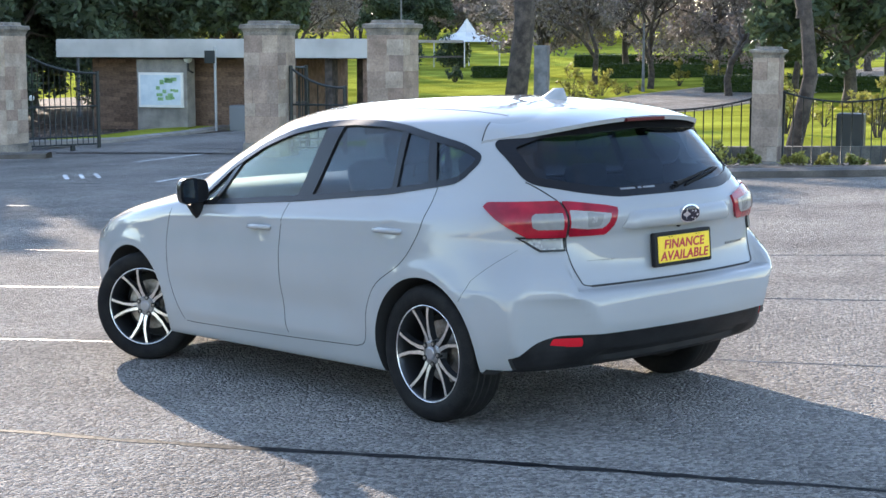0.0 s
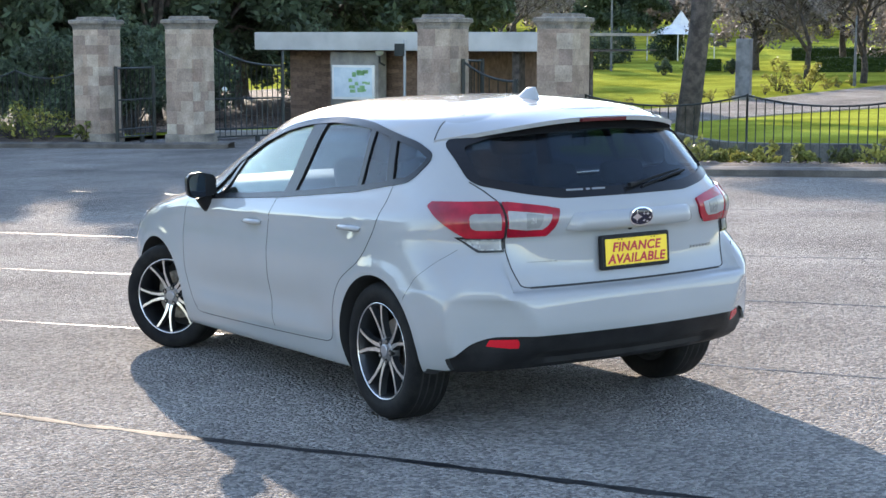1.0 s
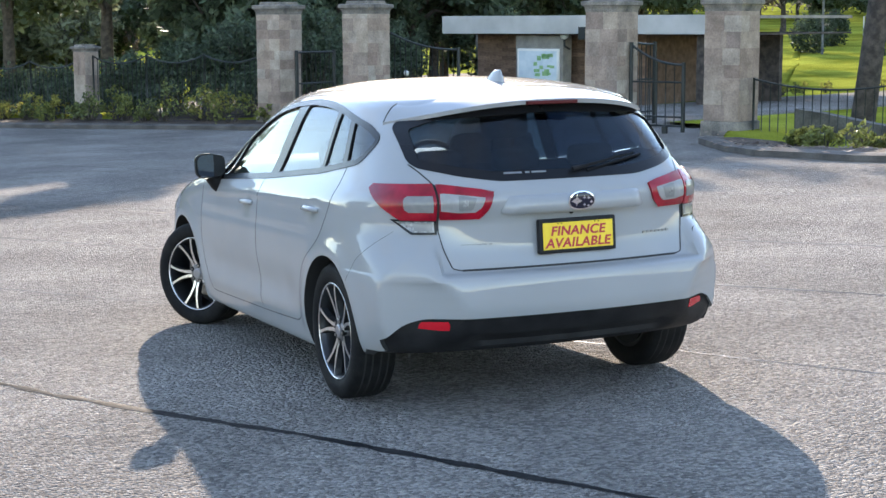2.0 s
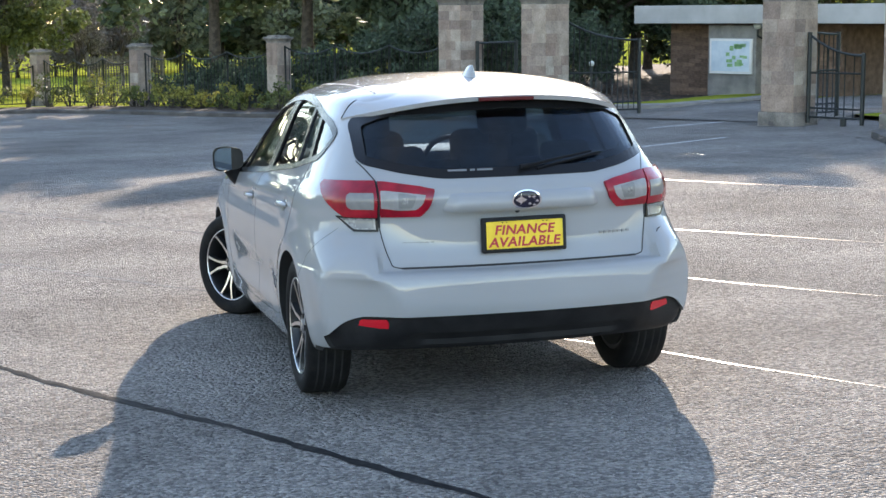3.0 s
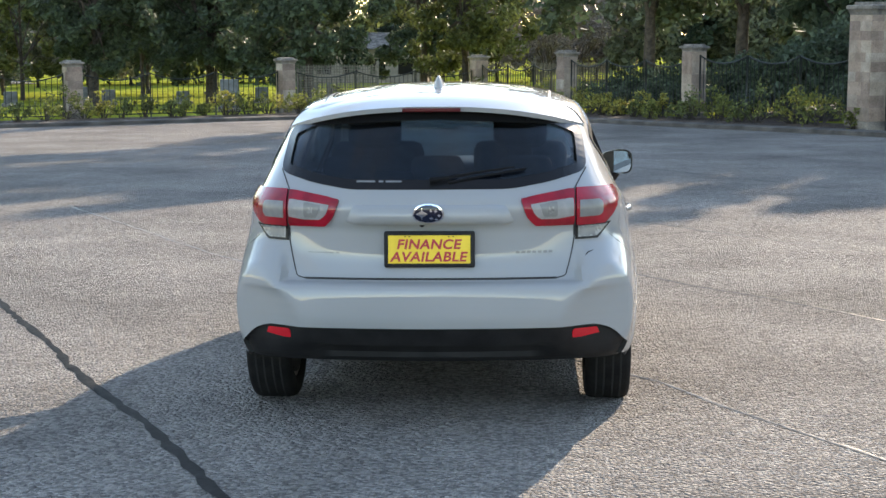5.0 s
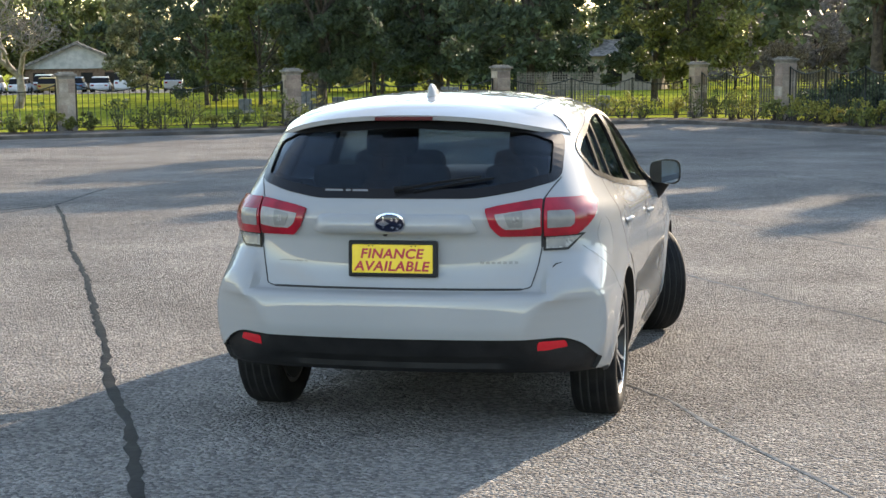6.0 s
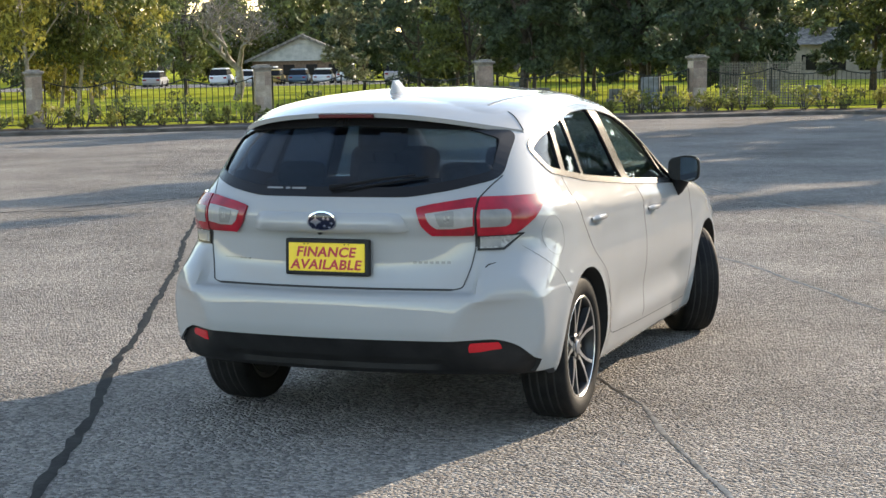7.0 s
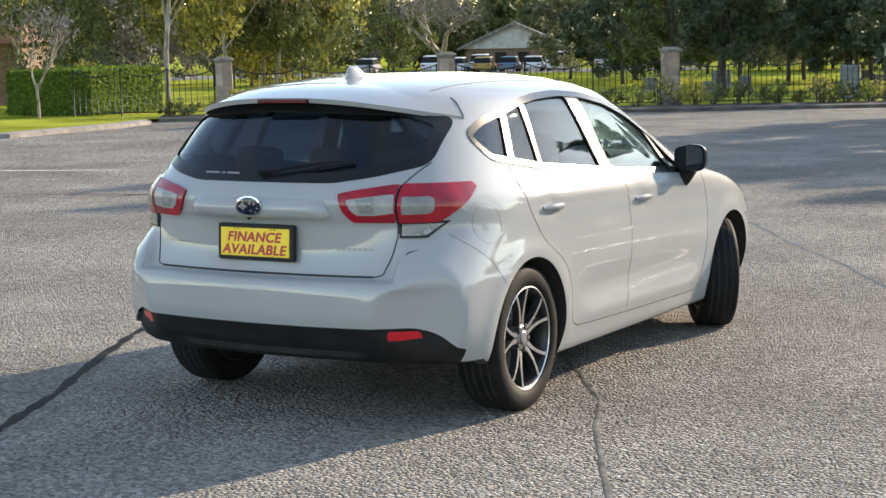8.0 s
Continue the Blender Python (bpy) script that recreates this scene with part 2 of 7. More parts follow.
def gz(x, y):
    """Height of the ground: the yard falls towards the fence, beyond it one side falls and the other rises; the mulch bed lies in a hollow."""
    xx, yy = max(-30.0, min(30.0, x)), max(-40.0, min(55.0, y))
    soft = 2.0 * math.log(1 + math.exp(max(-30.0, min(30.0, (yy - 9.0) / 2.0))))
    z = 0.0104 * xx - 0.0448 * yy + 0.020 * soft
    far = math.hypot(x, y) - 46
    if far > 0 and y > 0:
        b = max(0.0, min(1.0, (math.degrees(math.atan2(x, y)) - 2) / 28))
        b = b * b * (3 - 2 * b)
        z += min(far, 260.0) * (-0.022 * (1 - b) + 0.036 * b)
    u, v = (x - 17.77) * 0.881 + (y - 12.75) * 0.473, (x - 17.77) * 0.473 - (y - 12.75) * 0.881
    z -= 0.38 * rise(u, -5.2, -1.2) * (1 - rise(u, 1.0, 2.2)) * rise(v, -7.0, -4.0) * (1 - rise(v, 14.0, 22.0))
    return z


def steps(lo, hi, near, grow):
    out, d = [0.0], near
    while out[-1] < hi:
        out.append(out[-1] + d)
        d *= grow
    neg, d = [0.0], near
    while neg[-1] > lo:
        neg.append(neg[-1] - d)
        d *= grow
    return sorted(set(neg + out))


bm = bmesh.new()
gx, gy = steps(-900, 900, 0.6, 1.035), steps(-600, 900, 0.6, 1.035)
grid_mesh(bm, [[(x, y, gz(x, y)) for x in gx] for y in gy])
ground = part("ground", bm, ASPHALT, None, smooth=True)
tagged(ground, "grey sunlit asphalt yard with worn stony grain", "asphalt", kind="structure")

# the fence runs along two lines that meet at a corner
P1, P2, P3, P4, P5 = (-24.7, 32.17), (-19.2, 36.0), (-13.5, 39.97), (-7.6, 44.07), (-1.4, 48.4)
P6, P7, P8 = (1.57, 42.87), (4.93, 36.62), (17.77, 12.75)
G1, G2, G3, G4 = (8.41, 30.16), (9.74, 27.68), (12.92, 21.77), (14.23, 19.33)


# ==== the car ====
PAINT = noisy(mat("pearl_white_paint", (0.76, 0.77, 0.78), 0.3), (0.285, 0.291, 0.297), (0.31, 0.316, 0.322), 1.3, 3)
pb = PAINT.node_tree.nodes["Principled BSDF"]
pb.inputs["Roughness"].default_value, pb.inputs["Coat Weight"].default_value, pb.inputs["Coat Roughness"].default_value = 0.55, 1.0, 0.035
pb.inputs["Specular IOR Level"].default_value = 0.04
pb.inputs["Coat IOR"].default_value = 1.52
WIPER = mat("wiper_black", (0.006, 0.006, 0.007), 0.7, 0, 0.2)
BLACK = noisy(mat("black_plastic", (0.02, 0.02, 0.021), 0.55, 0, 0.22), (0.009, 0.009, 0.01), (0.017, 0.017, 0.018), 9, 5, 0.15, 300, bump_dist=0.002)
GLOSSBLACK = mat("gloss_black", (0.01, 0.01, 0.011), 0.25, 0, 0.25)
GAP = mat("panel_gap", (0.02, 0.02, 0.02), 0.8)
LINER = mat("wheel_liner", (0.012, 0.012, 0.012), 0.9)
TYRE = noisy(mat("tyre_rubber", (0.022, 0.022, 0.023), 0.7, 0, 0.15), (0.006, 0.006, 0.007), (0.013, 0.0128, 0.0125), 14, 6, 0.2, 120, bump_dist=0.003)
ALLOY = noisy(mat("machined_alloy", (0.75, 0.75, 0.76), 0.28, 1.0), (0.66, 0.66, 0.67), (0.8, 0.8, 0.8), 60, 3)
DARKALLOY = noisy(mat("dull_alloy", (0.2, 0.2, 0.21), 0.4, 0.8), (0.16, 0.16, 0.165), (0.26, 0.26, 0.27), 50, 3)
DARKRIM = mat("dark_grey_rim", (0.022, 0.023, 0.025), 0.35, 0.3)
CHROME = mat("chrome", (0.8, 0.8, 0.82), 0.08, 1.0)
STEEL = noisy(mat("brake_steel", (0.3, 0.28, 0.26), 0.4, 0.9), (0.2, 0.18, 0.16), (0.4, 0.38, 0.36), 30, 4)
REDLENS = noisy(mat("red_lens", (0.3, 0.006, 0.01), 0.2, 0, 0.3), (0.2, 0.003, 0.012), (0.34, 0.006, 0.02), 12, 3)
REDLENS.node_tree.nodes["Principled BSDF"].inputs["Coat Weight"].default_value = 0.4
DEEPRED = mat("dark_red_lens", (0.07, 0.003, 0.006), 0.35, 0, 0.2)
REFLECTOR = mat("red_reflector", (0.5, 0.01, 0.02), 0.25)
CLEARLENS = noisy(mat("clear_lens", (0.3, 0.3, 0.3), 0.22, 0.0, 0.5), (0.23, 0.226, 0.222), (0.29, 0.284, 0.278), 18, 2, 0.2, bump_dist=0.004)
DULLLENS = noisy(mat("grey_clear_lens", (0.2, 0.2, 0.2), 0.22, 0.0, 0.5), (0.17, 0.168, 0.165), (0.21, 0.206, 0.202), 18, 2, 0.2, bump_dist=0.004)
SMOKELENS = noisy(mat("ribbed_lens", (0.3, 0.3, 0.31), 0.15), (0.13, 0.128, 0.125), (0.3, 0.295, 0.29), 60, 2, 0.3, bump_dist=0.004)
DITCH = mat("roof_ditch_paint", (0.16, 0.16, 0.165), 0.5)
BADGE = mat("badge_silver", (0.2, 0.2, 0.21), 0.35, 0.6)
YELLOW = noisy(mat("yellow_plate", (0.8, 0.56, 0.02), 0.4), (0.74, 0.5, 0.015), (0.82, 0.58, 0.03), 12, 4)
REDINK = mat("red_ink", (0.42, 0.02, 0.03), 0.5)
NAVY = mat("navy_enamel", (0.006, 0.009, 0.026), 0.15)
HEADLINER = noisy(mat("headliner_cloth", (0.4, 0.39, 0.37), 0.9), (0.34, 0.33, 0.31), (0.42, 0.41, 0.39), 40, 4, 0.2)
CLOTH = noisy(mat("dark_seat_cloth", (0.03, 0.031, 0.034), 0.9), (0.02, 0.021, 0.023), (0.05, 0.051, 0.055), 30, 4, 0.3)
DASH = noisy(mat("dash_plastic", (0.035, 0.035, 0.037), 0.7), (0.028, 0.028, 0.03), (0.05, 0.05, 0.052), 12, 4, 0.2)


def glass(name, tint):
    """A thin pane: tinted, clear, with a mirror's gloss that grows at a slant."""
    m = bpy.data.materials.new(name)
    m.use_nodes = True
    t = m.node_tree
    t.nodes.remove(t.nodes["Principled BSDF"])
    clear, gloss = t.nodes.new("ShaderNodeBsdfTransparent"), t.nodes.new("ShaderNodeBsdfGlossy")
    clear.inputs[0].default_value = (*tint, 1)
    gloss.inputs["Roughness"].default_value = 0.01
    lw, steep, gain = t.nodes.new("ShaderNodeLayerWeight"), t.nodes.new("ShaderNodeMath"), t.nodes.new("ShaderNodeMath")
    lw.inputs[0].default_value = 0.5
    steep.operation, steep.inputs[1].default_value = "POWER", 5.0
    gain.operation, gain.inputs[1].default_value, gain.inputs[2].default_value = "MULTIPLY_ADD", 0.95, 0.04
    t.links.new(lw.outputs["Facing"], steep.inputs[0])
    t.links.new(steep.outputs[0], gain.inputs[0])
    mx = t.nodes.new("ShaderNodeMixShader")
    t.links.new(gain.outputs[0], mx.inputs[0])
    t.links.new(clear.outputs[0], mx.inputs[1])
    t.links.new(gloss.outputs[0], mx.inputs[2])
    t.links.new(mx.outputs[0], t.nodes["Material Output"].inputs[0])
    return m


TINTED = glass("tinted_glass", (0.47, 0.55, 0.62))
DARKTINT = glass("dark_tinted_glass", (0.4, 0.48, 0.56))
GREENISH = glass("green_glass", (0.83, 0.93, 0.9))

# half width, rear end and front end of the body by height, square to the yard
W_Z = [(0.17, 0.80), (0.21, 0.855), (0.3, 0.872), (0.45, 0.887), (0.62, 0.892), (0.8, 0.887), (0.88, 0.876), (0.95, 0.852), (1.0, 0.822), (1.06, 0.792), (1.2, 0.735), (1.32, 0.682), (1.37, 0.645), (1.405, 0.585), (1.435, 0.5), (1.458, 0.39), (1.47, 0.29), (1.478, 0.17), (1.48, 0.0)]
R_Z = [(0.17, -0.33), (0.21, -0.45), (0.255, -0.66), (0.3, -0.75), (0.38, -0.82), (0.44, -0.853), (0.5, -0.866), (0.58, -0.866), (0.612, -0.862), (0.628, -0.848), (0.638, -0.797), (0.66, -0.782), (0.75, -0.765), (0.85, -0.768), (0.885, -0.785), (0.94, -0.800), (0.965, -0.795), (1.02, -0.758), (1.1, -0.70), (1.2, -0.625), (1.3, -0.55), (1.35, -0.505), (1.385, -0.43), (1.42, -0.27), (1.445, -0.08), (1.465, 0.14), (1.476, 0.36), (1.48, 0.62)]
F_Z = [(0.17, 3.30), (0.22, 3.45), (0.3, 3.54), (0.5, 3.61), (0.65, 3.60), (0.73, 3.57), (0.79, 3.50), (0.85, 3.34), (0.9, 3.13), (0.95, 2.87), (1.0, 2.64), (1.1, 2.42), (1.2, 2.2), (1.3, 1.97), (1.38, 1.76), (1.43, 1.56), (1.46, 1.35), (1.473, 1.12), (1.48, 0.66)]
N_Z = [(0.2, 12.0), (0.5, 12.0), (0.62, 11.0), (0.75, 8.0), (0.85, 7.0), (1.0, 7.5), (1.2, 6.5), (1.36, 4.5), (1.44, 3.0), (1.48, 2.2)]
B_Z = [(0.2, 0.16), (0.5, 0.13), (0.8, 0.19), (1.0, 0.2), (1.3, 0.17), (1.4, 0.1), (1.48, 0.0)]
WELLS = ((0.0, 0.355), (2.67, 0.365))
HUB = 0.318
HANDLES = ((0.245, 0.872), (1.31, 0.846))


def gauss(x, c, w):
    return math.exp(-((x - c) / w) ** 2)


def ramp(x, a, b):
    u = max(0.0, min(1.0, (x - a) / (b - a)))
    return u * u * (3 - 2 * u)


_outlines = {}


def outline(z):
    """Half of the body's outline at a height, rear middle to front middle, with the run of its length."""
    key = round(z, 4)
    if key in _outlines:
        return _outlines[key]
    w, r, f, n, bow = lerp(W_Z, z), lerp(R_Z, z), lerp(F_Z, z), lerp(N_Z, z), lerp(B_Z, z)
    ym = min(1.3, r + (f - r) * 0.54)
    pts = []

    def rear(q, c):
        pts.append([w * q, ym - (ym - r) * c + bow * q * q * c])

    for i in range(50):
        q = 0.9 * i / 49
        rear(q, (1 - q**n) ** (1 / n))
    c0 = (1 - 0.9**n) ** (1 / n)
    for i in range(1, 70):
        c = c0 * (1 - i / 69)
        rear((1 - c**n) ** (1 / n), c)
    m = lerp([(0.2, 7.0), (0.6, 9.5), (0.85, 9.5), (1.0, 7.0), (1.2, 6.0), (1.36, 4.5), (1.44, 3.0), (1.48, 2.2)], z)
    fb = lerp([(0.2, 0.3), (0.65, 0.34), (0.8, 0.42), (1.0, 0.38), (1.3, 0.33), (1.4, 0.22), (1.45, 0.1), (1.48, 0.0)], z)
    front = []
    for i in range(60):
        q = 0.9 * i / 59
        c = (1 - q**m) ** (1 / m)
        front.append([w * q, ym + (f - ym) * c - fb * q * q * c])
    c0 = (1 - 0.9**m) ** (1 / m)
    for i in range(1, 60):
        c = c0 * (1 - i / 60)
        q = (1 - c**m) ** (1 / m)
        front.append([w * q, ym + (f - ym) * c - fb * q * q * c])
    pts += front[::-1]
    # beside the hatch the corner stands as proud as the bumper, and a slanted face folds back from it
    step = max(0.0, r - lerp([(0.58, -0.866), (0.66, -0.843), (0.73, -0.806), (0.795, -0.767)], z)) * ramp(z, 0.59, 0.605) * (1 - ramp(z, 0.78, 0.80))
    if step > 0.0005:
        for p in pts:
            if p[1] < 0:
                p[1] -= step * ramp(p[0], 0.608, 0.645) * (1 - ramp(p[0] / w, 0.95, 1.0))
    corner = ramp(z, 0.2, 0.3) * (1 - ramp(z, 0.72, 0.88))
    if corner > 0.001:
        xc = lerp([(0.2, 0.66), (0.33, 0.60), (0.45, 0.54), (0.58, 0.60), (0.63, 0.668), (0.82, 0.70)], z)
        yc = min(p[1] for p in pts if abs(p[0] - xc) < 0.02 and p[1] < 0) - 0.002
        for p in pts:
            if p[0] > xc and p[1] < 0:
                slant = yc + (p[0] - xc) * (-0.525 - yc) / (0.905 - xc)
                if slant > p[1]:
                    p[1] += (slant - p[1]) * corner
    for p in pts:
        side = ramp(p[0] / max(w, 0.01), 0.8, 0.97)
        y = p[1]
        d = -0.013 * gauss(z, 0.46, 0.085) * ramp(y, 0.42, 0.7) * (1 - ramp(y, 2.0, 2.3))
        d += 0.008 * gauss(z, 0.345, 0.05) * ramp(y, 0.42, 0.7) * (1 - ramp(y, 2.0, 2.3))
        d -= 0.006 * gauss(z, 0.80, 0.05) * ramp(y, 0.1, 0.4) * (1 - ramp(y, 2.1, 2.5))
        for wy, wr in WELLS:
            d += 0.013 * gauss(math.hypot(y - wy, z - HUB), wr + 0.02, 0.055) * ramp(z, 0.22, 0.34)
        d -= 0.014 * gauss(z, 0.70, 0.10) * gauss(y, -0.62, 0.16)
        # a crisp shoulder line over the door handles, and a hollow behind each handle
        zc = 0.912 - 0.024 * (y - 0.245)
        d += 0.007 * ramp(z, zc - 0.022, zc) * (1 - ramp(z, zc, zc + 0.09)) * ramp(y, -0.3, 0.3) * (1 - ramp(y, 1.9, 2.4))
        for hy, hz in HANDLES:
            d -= 0.009 * gauss(math.hypot((y - hy) / 1.25, z - hz), 0.0, 0.042)
        p[0] += side * d
    run = [0.0]
    for a, b in zip(pts, pts[1:]):
        run.append(run[-1] + math.hypot(b[0] - a[0], b[1] - a[1]))
    _outlines[key] = (pts, run)
    return _outlines[key]


def shell(s, z):
    """A point of the body's skin: s from 0 (rear middle) round the right side to 1 (front middle)."""
    pts, run = outline(z)
    d = max(0.0, min(1.0, abs(s))) * run[-1]
    lo, hi = 0, len(run) - 1
    while hi - lo > 1:
        k = (lo + hi) // 2
        if run[k] <= d:
            lo = k
        else:
            hi = k
    u = (d - run[lo]) / max(1e-9, run[hi] - run[lo])
    x = pts[lo][0] + u * (pts[hi][0] - pts[lo][0])
    y = pts[lo][1] + u * (pts[hi][1] - pts[lo][1])
    return Vector((x if s >= 0 else -x, y, z))


def s_at_x(x, z):
    """Where the rear of the outline is that far from the middle."""
    pts, run = outline(z)
    for i in range(len(pts) - 1):
        if pts[i + 1][0] >= x or i > 110:
            u = (x - pts[i][0]) / max(1e-9, pts[i + 1][0] - pts[i][0])
            return (run[i] + max(0.0, min(1.0, u)) * (run[i + 1] - run[i])) / run[-1]
    return 0.3


def s_at_y(y, z):
    """Where the side of the outline is that far forward."""
    pts, run = outline(z)
    for i in range(len(pts) - 1):
        if pts[i + 1][1] >= y:
            u = (y - pts[i][1]) / max(1e-9, pts[i + 1][1] - pts[i][1])
            return (run[i] + max(0.0, min(1.0, u)) * (run[i + 1] - run[i])) / run[-1]
    return 1.0


def skin(s, z, off=0.0):
    p = shell(s, z)
    if not off:
        return p
    e = 0.004
    a = shell(abs(s) + e, z) - shell(max(0.0, abs(s) - e), z)
    b = shell(abs(s), min(1.478, z + e)) - shell(abs(s), z - e)
    n = a.cross(b).normalized()
    if s < 0:
        n.x = -n.x
    return p + n * off


def sheet(rows, thick_rows):
    """A closed plate between an outer and an inner grid of points."""
    bm = bmesh.new()
    o = [[bm.verts.new(p) for p in r] for r in rows]
    i = [[bm.verts.new(p) for p in r] for r in thick_rows]
    nr, nc = len(o), len(o[0])
    for a in range(nr - 1):
        for b in range(nc - 1):
            bm.faces.new((o[a][b], o[a][b + 1], o[a + 1][b + 1], o[a + 1][b]))
            bm.faces.new((i[a][b], i[a + 1][b], i[a + 1][b + 1], i[a][b + 1]))
    for a in range(nr - 1):
        bm.faces.new((o[a][0], o[a + 1][0], i[a + 1][0], i[a][0]))
        bm.faces.new((o[a][-1], i[a][-1], i[a + 1][-1], o[a + 1][-1]))
    for b in range(nc - 1):
        bm.faces.new((o[0][b], i[0][b], i[0][b + 1], o[0][b + 1]))
        bm.faces.new((o[-1][b], o[-1][b + 1], i[-1][b + 1], i[-1][b]))
    bmesh.ops.recalc_face_normals(bm, faces=bm.faces)
    return bm


def sharpen(ob, angle=32):
    """Smooth shading but for edges sharper than the angle."""
    me = ob.data
    me.polygons.foreach_set("use_smooth", [True] * len(me.polygons))
    b = bmesh.new()
    b.from_mesh(me)
    lim = radians(angle)
    for e in b.edges:
        e.smooth = not (len(e.link_faces) == 2 and e.calc_face_angle(0) > lim)
    b.to_mesh(me)
    b.free()
    return ob


def inset(poly, z):
    """The span of a closed outline of (across, height) pairs at a height."""
    xs = []
    for (a, za), (b, zb) in zip(poly, poly[1:] + poly[:1]):
        if (za <= z < zb) or (zb <= z < za):
            xs.append(a + (b - a) * (z - za) / (zb - za))
    return (min(xs), max(xs)) if len(xs) > 1 else None


def on_skin(poly, where, name, material, parent, off=0.004, depth=0.006, side=1, nz=14, ns=16, label="", shrink=0.0):
    """A plate that lies on the skin within an outline; where turns (across, height) into the place along the skin."""
    z0, z1 = min(p[1] for p in poly), max(p[1] for p in poly)
    e = (z1 - z0) * 0.012
    rows, back = [], []
    for i in range(nz + 1):
        z = z0 + e + (z1 - z0 - 2 * e) * i / nz
        lo, hi = inset(poly, z)
        sa, sb = where(lo + shrink, z), where(hi - shrink, z)
        rows.append([skin(side * (sa + (sb - sa) * k / ns), z, off) for k in range(ns + 1)])
        back.append([skin(side * (sa + (sb - sa) * k / ns), z, off - depth) for k in range(ns + 1)])
    ob = part(name, sheet(rows, back), material, parent, label)
    return sharpen(ob, 40)


def strip(points, width, off, name, material, parent, side=1, label="", thick=0.002):
    """A narrow band along points (place along the skin, height)."""
    rows, back = [], []
    ps = [skin(side * s, z, off) for s, z in points]
    ns = [(skin(side * s, z, 0.02) - skin(side * s, z)).normalized() for s, z in points]
    for i, p in enumerate(ps):
        t = (ps[min(i + 1, len(ps) - 1)] - ps[max(0, i - 1)]).normalized()
        w = ns[i].cross(t).normalized() * width / 2
        rows.append([p - w, p + w])
        back.append([p - w - ns[i] * thick, p + w - ns[i] * thick])
    return part(name, sheet(rows, back), material, parent, label)


def prism(poly, axis, a, b):
    """A block whose outline in (across, height) is extruded along x or y."""
    bm = bmesh.new()

    def pt(u, z, d):
        return (d, u, z) if axis == "x" else (u, d, z)
    va = [bm.verts.new(pt(u, z, a)) for u, z in poly]
    vb = [bm.verts.new(pt(u, z, b)) for u, z in poly]
    bm.faces.new(va)
    bm.faces.new(vb[::-1])
    for k in range(len(poly)):
        bm.faces.new((va[k], vb[k], vb[(k + 1) % len(poly)], va[(k + 1) % len(poly)]))
    bmesh.ops.recalc_face_normals(bm, faces=bm.faces)
    return bm


def rounded(poly, r=0.03, n=4):
    """Rounds the corners of an outline."""
    out = []
    k = len(poly)
    for i in range(k):
        p, a, b = Vector(poly[i]), Vector(poly[i - 1]), Vector(poly[(i + 1) % k])
        da, db = (a - p), (b - p)
        ra, rb = min(r, da.length * 0.45), min(r, db.length * 0.45)
        u, v = p + da.normalized() * ra, p + db.normalized() * rb
        for j in range(n + 1):
            t = j / n
            q = u * (1 - t) ** 2 + p * 2 * t * (1 - t) + v * t * t
            out.append((q.x, q.y))
    return out


def carve(ob, cutters):
    """Cuts the solids out of a mesh for good."""
    temps = []
    for bm in cutters:
        me = mesh_of(bm, "cutter")
        c = new("cutter", me)
        c.parent = ob.parent
        temps.append(c)
        md = ob.modifiers.new("cut", "BOOLEAN")
        md.operation, md.object, md.solver = "DIFFERENCE", c, "EXACT"
    deps = bpy.context.evaluated_depsgraph_get()
    deps.update()
    me = bpy.data.meshes.new_from_object(ob.evaluated_get(deps))
    ob.modifiers.clear()
    old = ob.data
    ob.data = me
    bpy.data.meshes.remove(old)
    for c in temps:
        d = c.data
        bpy.data.objects.remove(c)
        bpy.data.meshes.remove(d)
    return ob


def round_solid(rings):
    """A closed solid from rings of equal length, capped at both ends."""
    bm = bmesh.new()
    vs = [[bm.verts.new(p) for p in r] for r in rings]
    n = len(vs[0])
    for a, b in zip(vs, vs[1:]):
        for k in range(n):
            bm.faces.new((a[k], a[(k + 1) % n], b[(k + 1) % n], b[k]))
    bm.faces.new(vs[0][::-1])
    bm.faces.new(vs[-1])
    bmesh.ops.recalc_face_normals(bm, faces=bm.faces)
    return bm


def drum(y, r, x0, x1, z=HUB, sides=64):
    bm = bmesh.new()
    tube(bm, [(x0, y, z), (x1, y, z)], r, sides)
    bmesh.ops.recalc_face_normals(bm, faces=bm.faces)
    return bm


car = thing("car", SLOPE.copy(), "white five-door hatchback with dark tinted windows parked on asphalt", "car")

# outlines of the openings: (forward, height) at the sides, (across, height) at the ends
SIDE_OPENING = [(1.99, 0.945), (1.0, 0.995), (0.3, 1.047), (-0.02, 1.088), (-0.14, 1.105), (-0.235, 1.205), (-0.10, 1.258), (0.14, 1.305), (0.32, 1.34), (0.5, 1.360), (0.75, 1.372), (1.0, 1.362), (1.25, 1.328), (1.5, 1.26), (1.75, 1.145)]
REAR_OPENING = [(-0.66, 1.092), (-0.5, 1.05), (-0.34, 1.024), (0.34, 1.024), (0.5, 1.05), (0.66, 1.092), (0.645, 1.272), (0.52, 1.322), (0.0, 1.345), (-0.52, 1.322), (-0.645, 1.272)]
FRONT_OPENING = [(-0.68, 1.03), (0.68, 1.03), (0.555, 1.35), (0.3, 1.383), (-0.3, 1.383), (-0.555, 1.35)]
DIFFUSER = [(-0.852, 0.15), (-0.85, 0.335), (-0.825, 0.365), (-0.77, 0.42), (-0.70, 0.447), (-0.4, 0.446), (0.4, 0.446), (0.70, 0.447), (0.77, 0.42), (0.825, 0.365), (0.85, 0.335), (0.852, 0.15)]

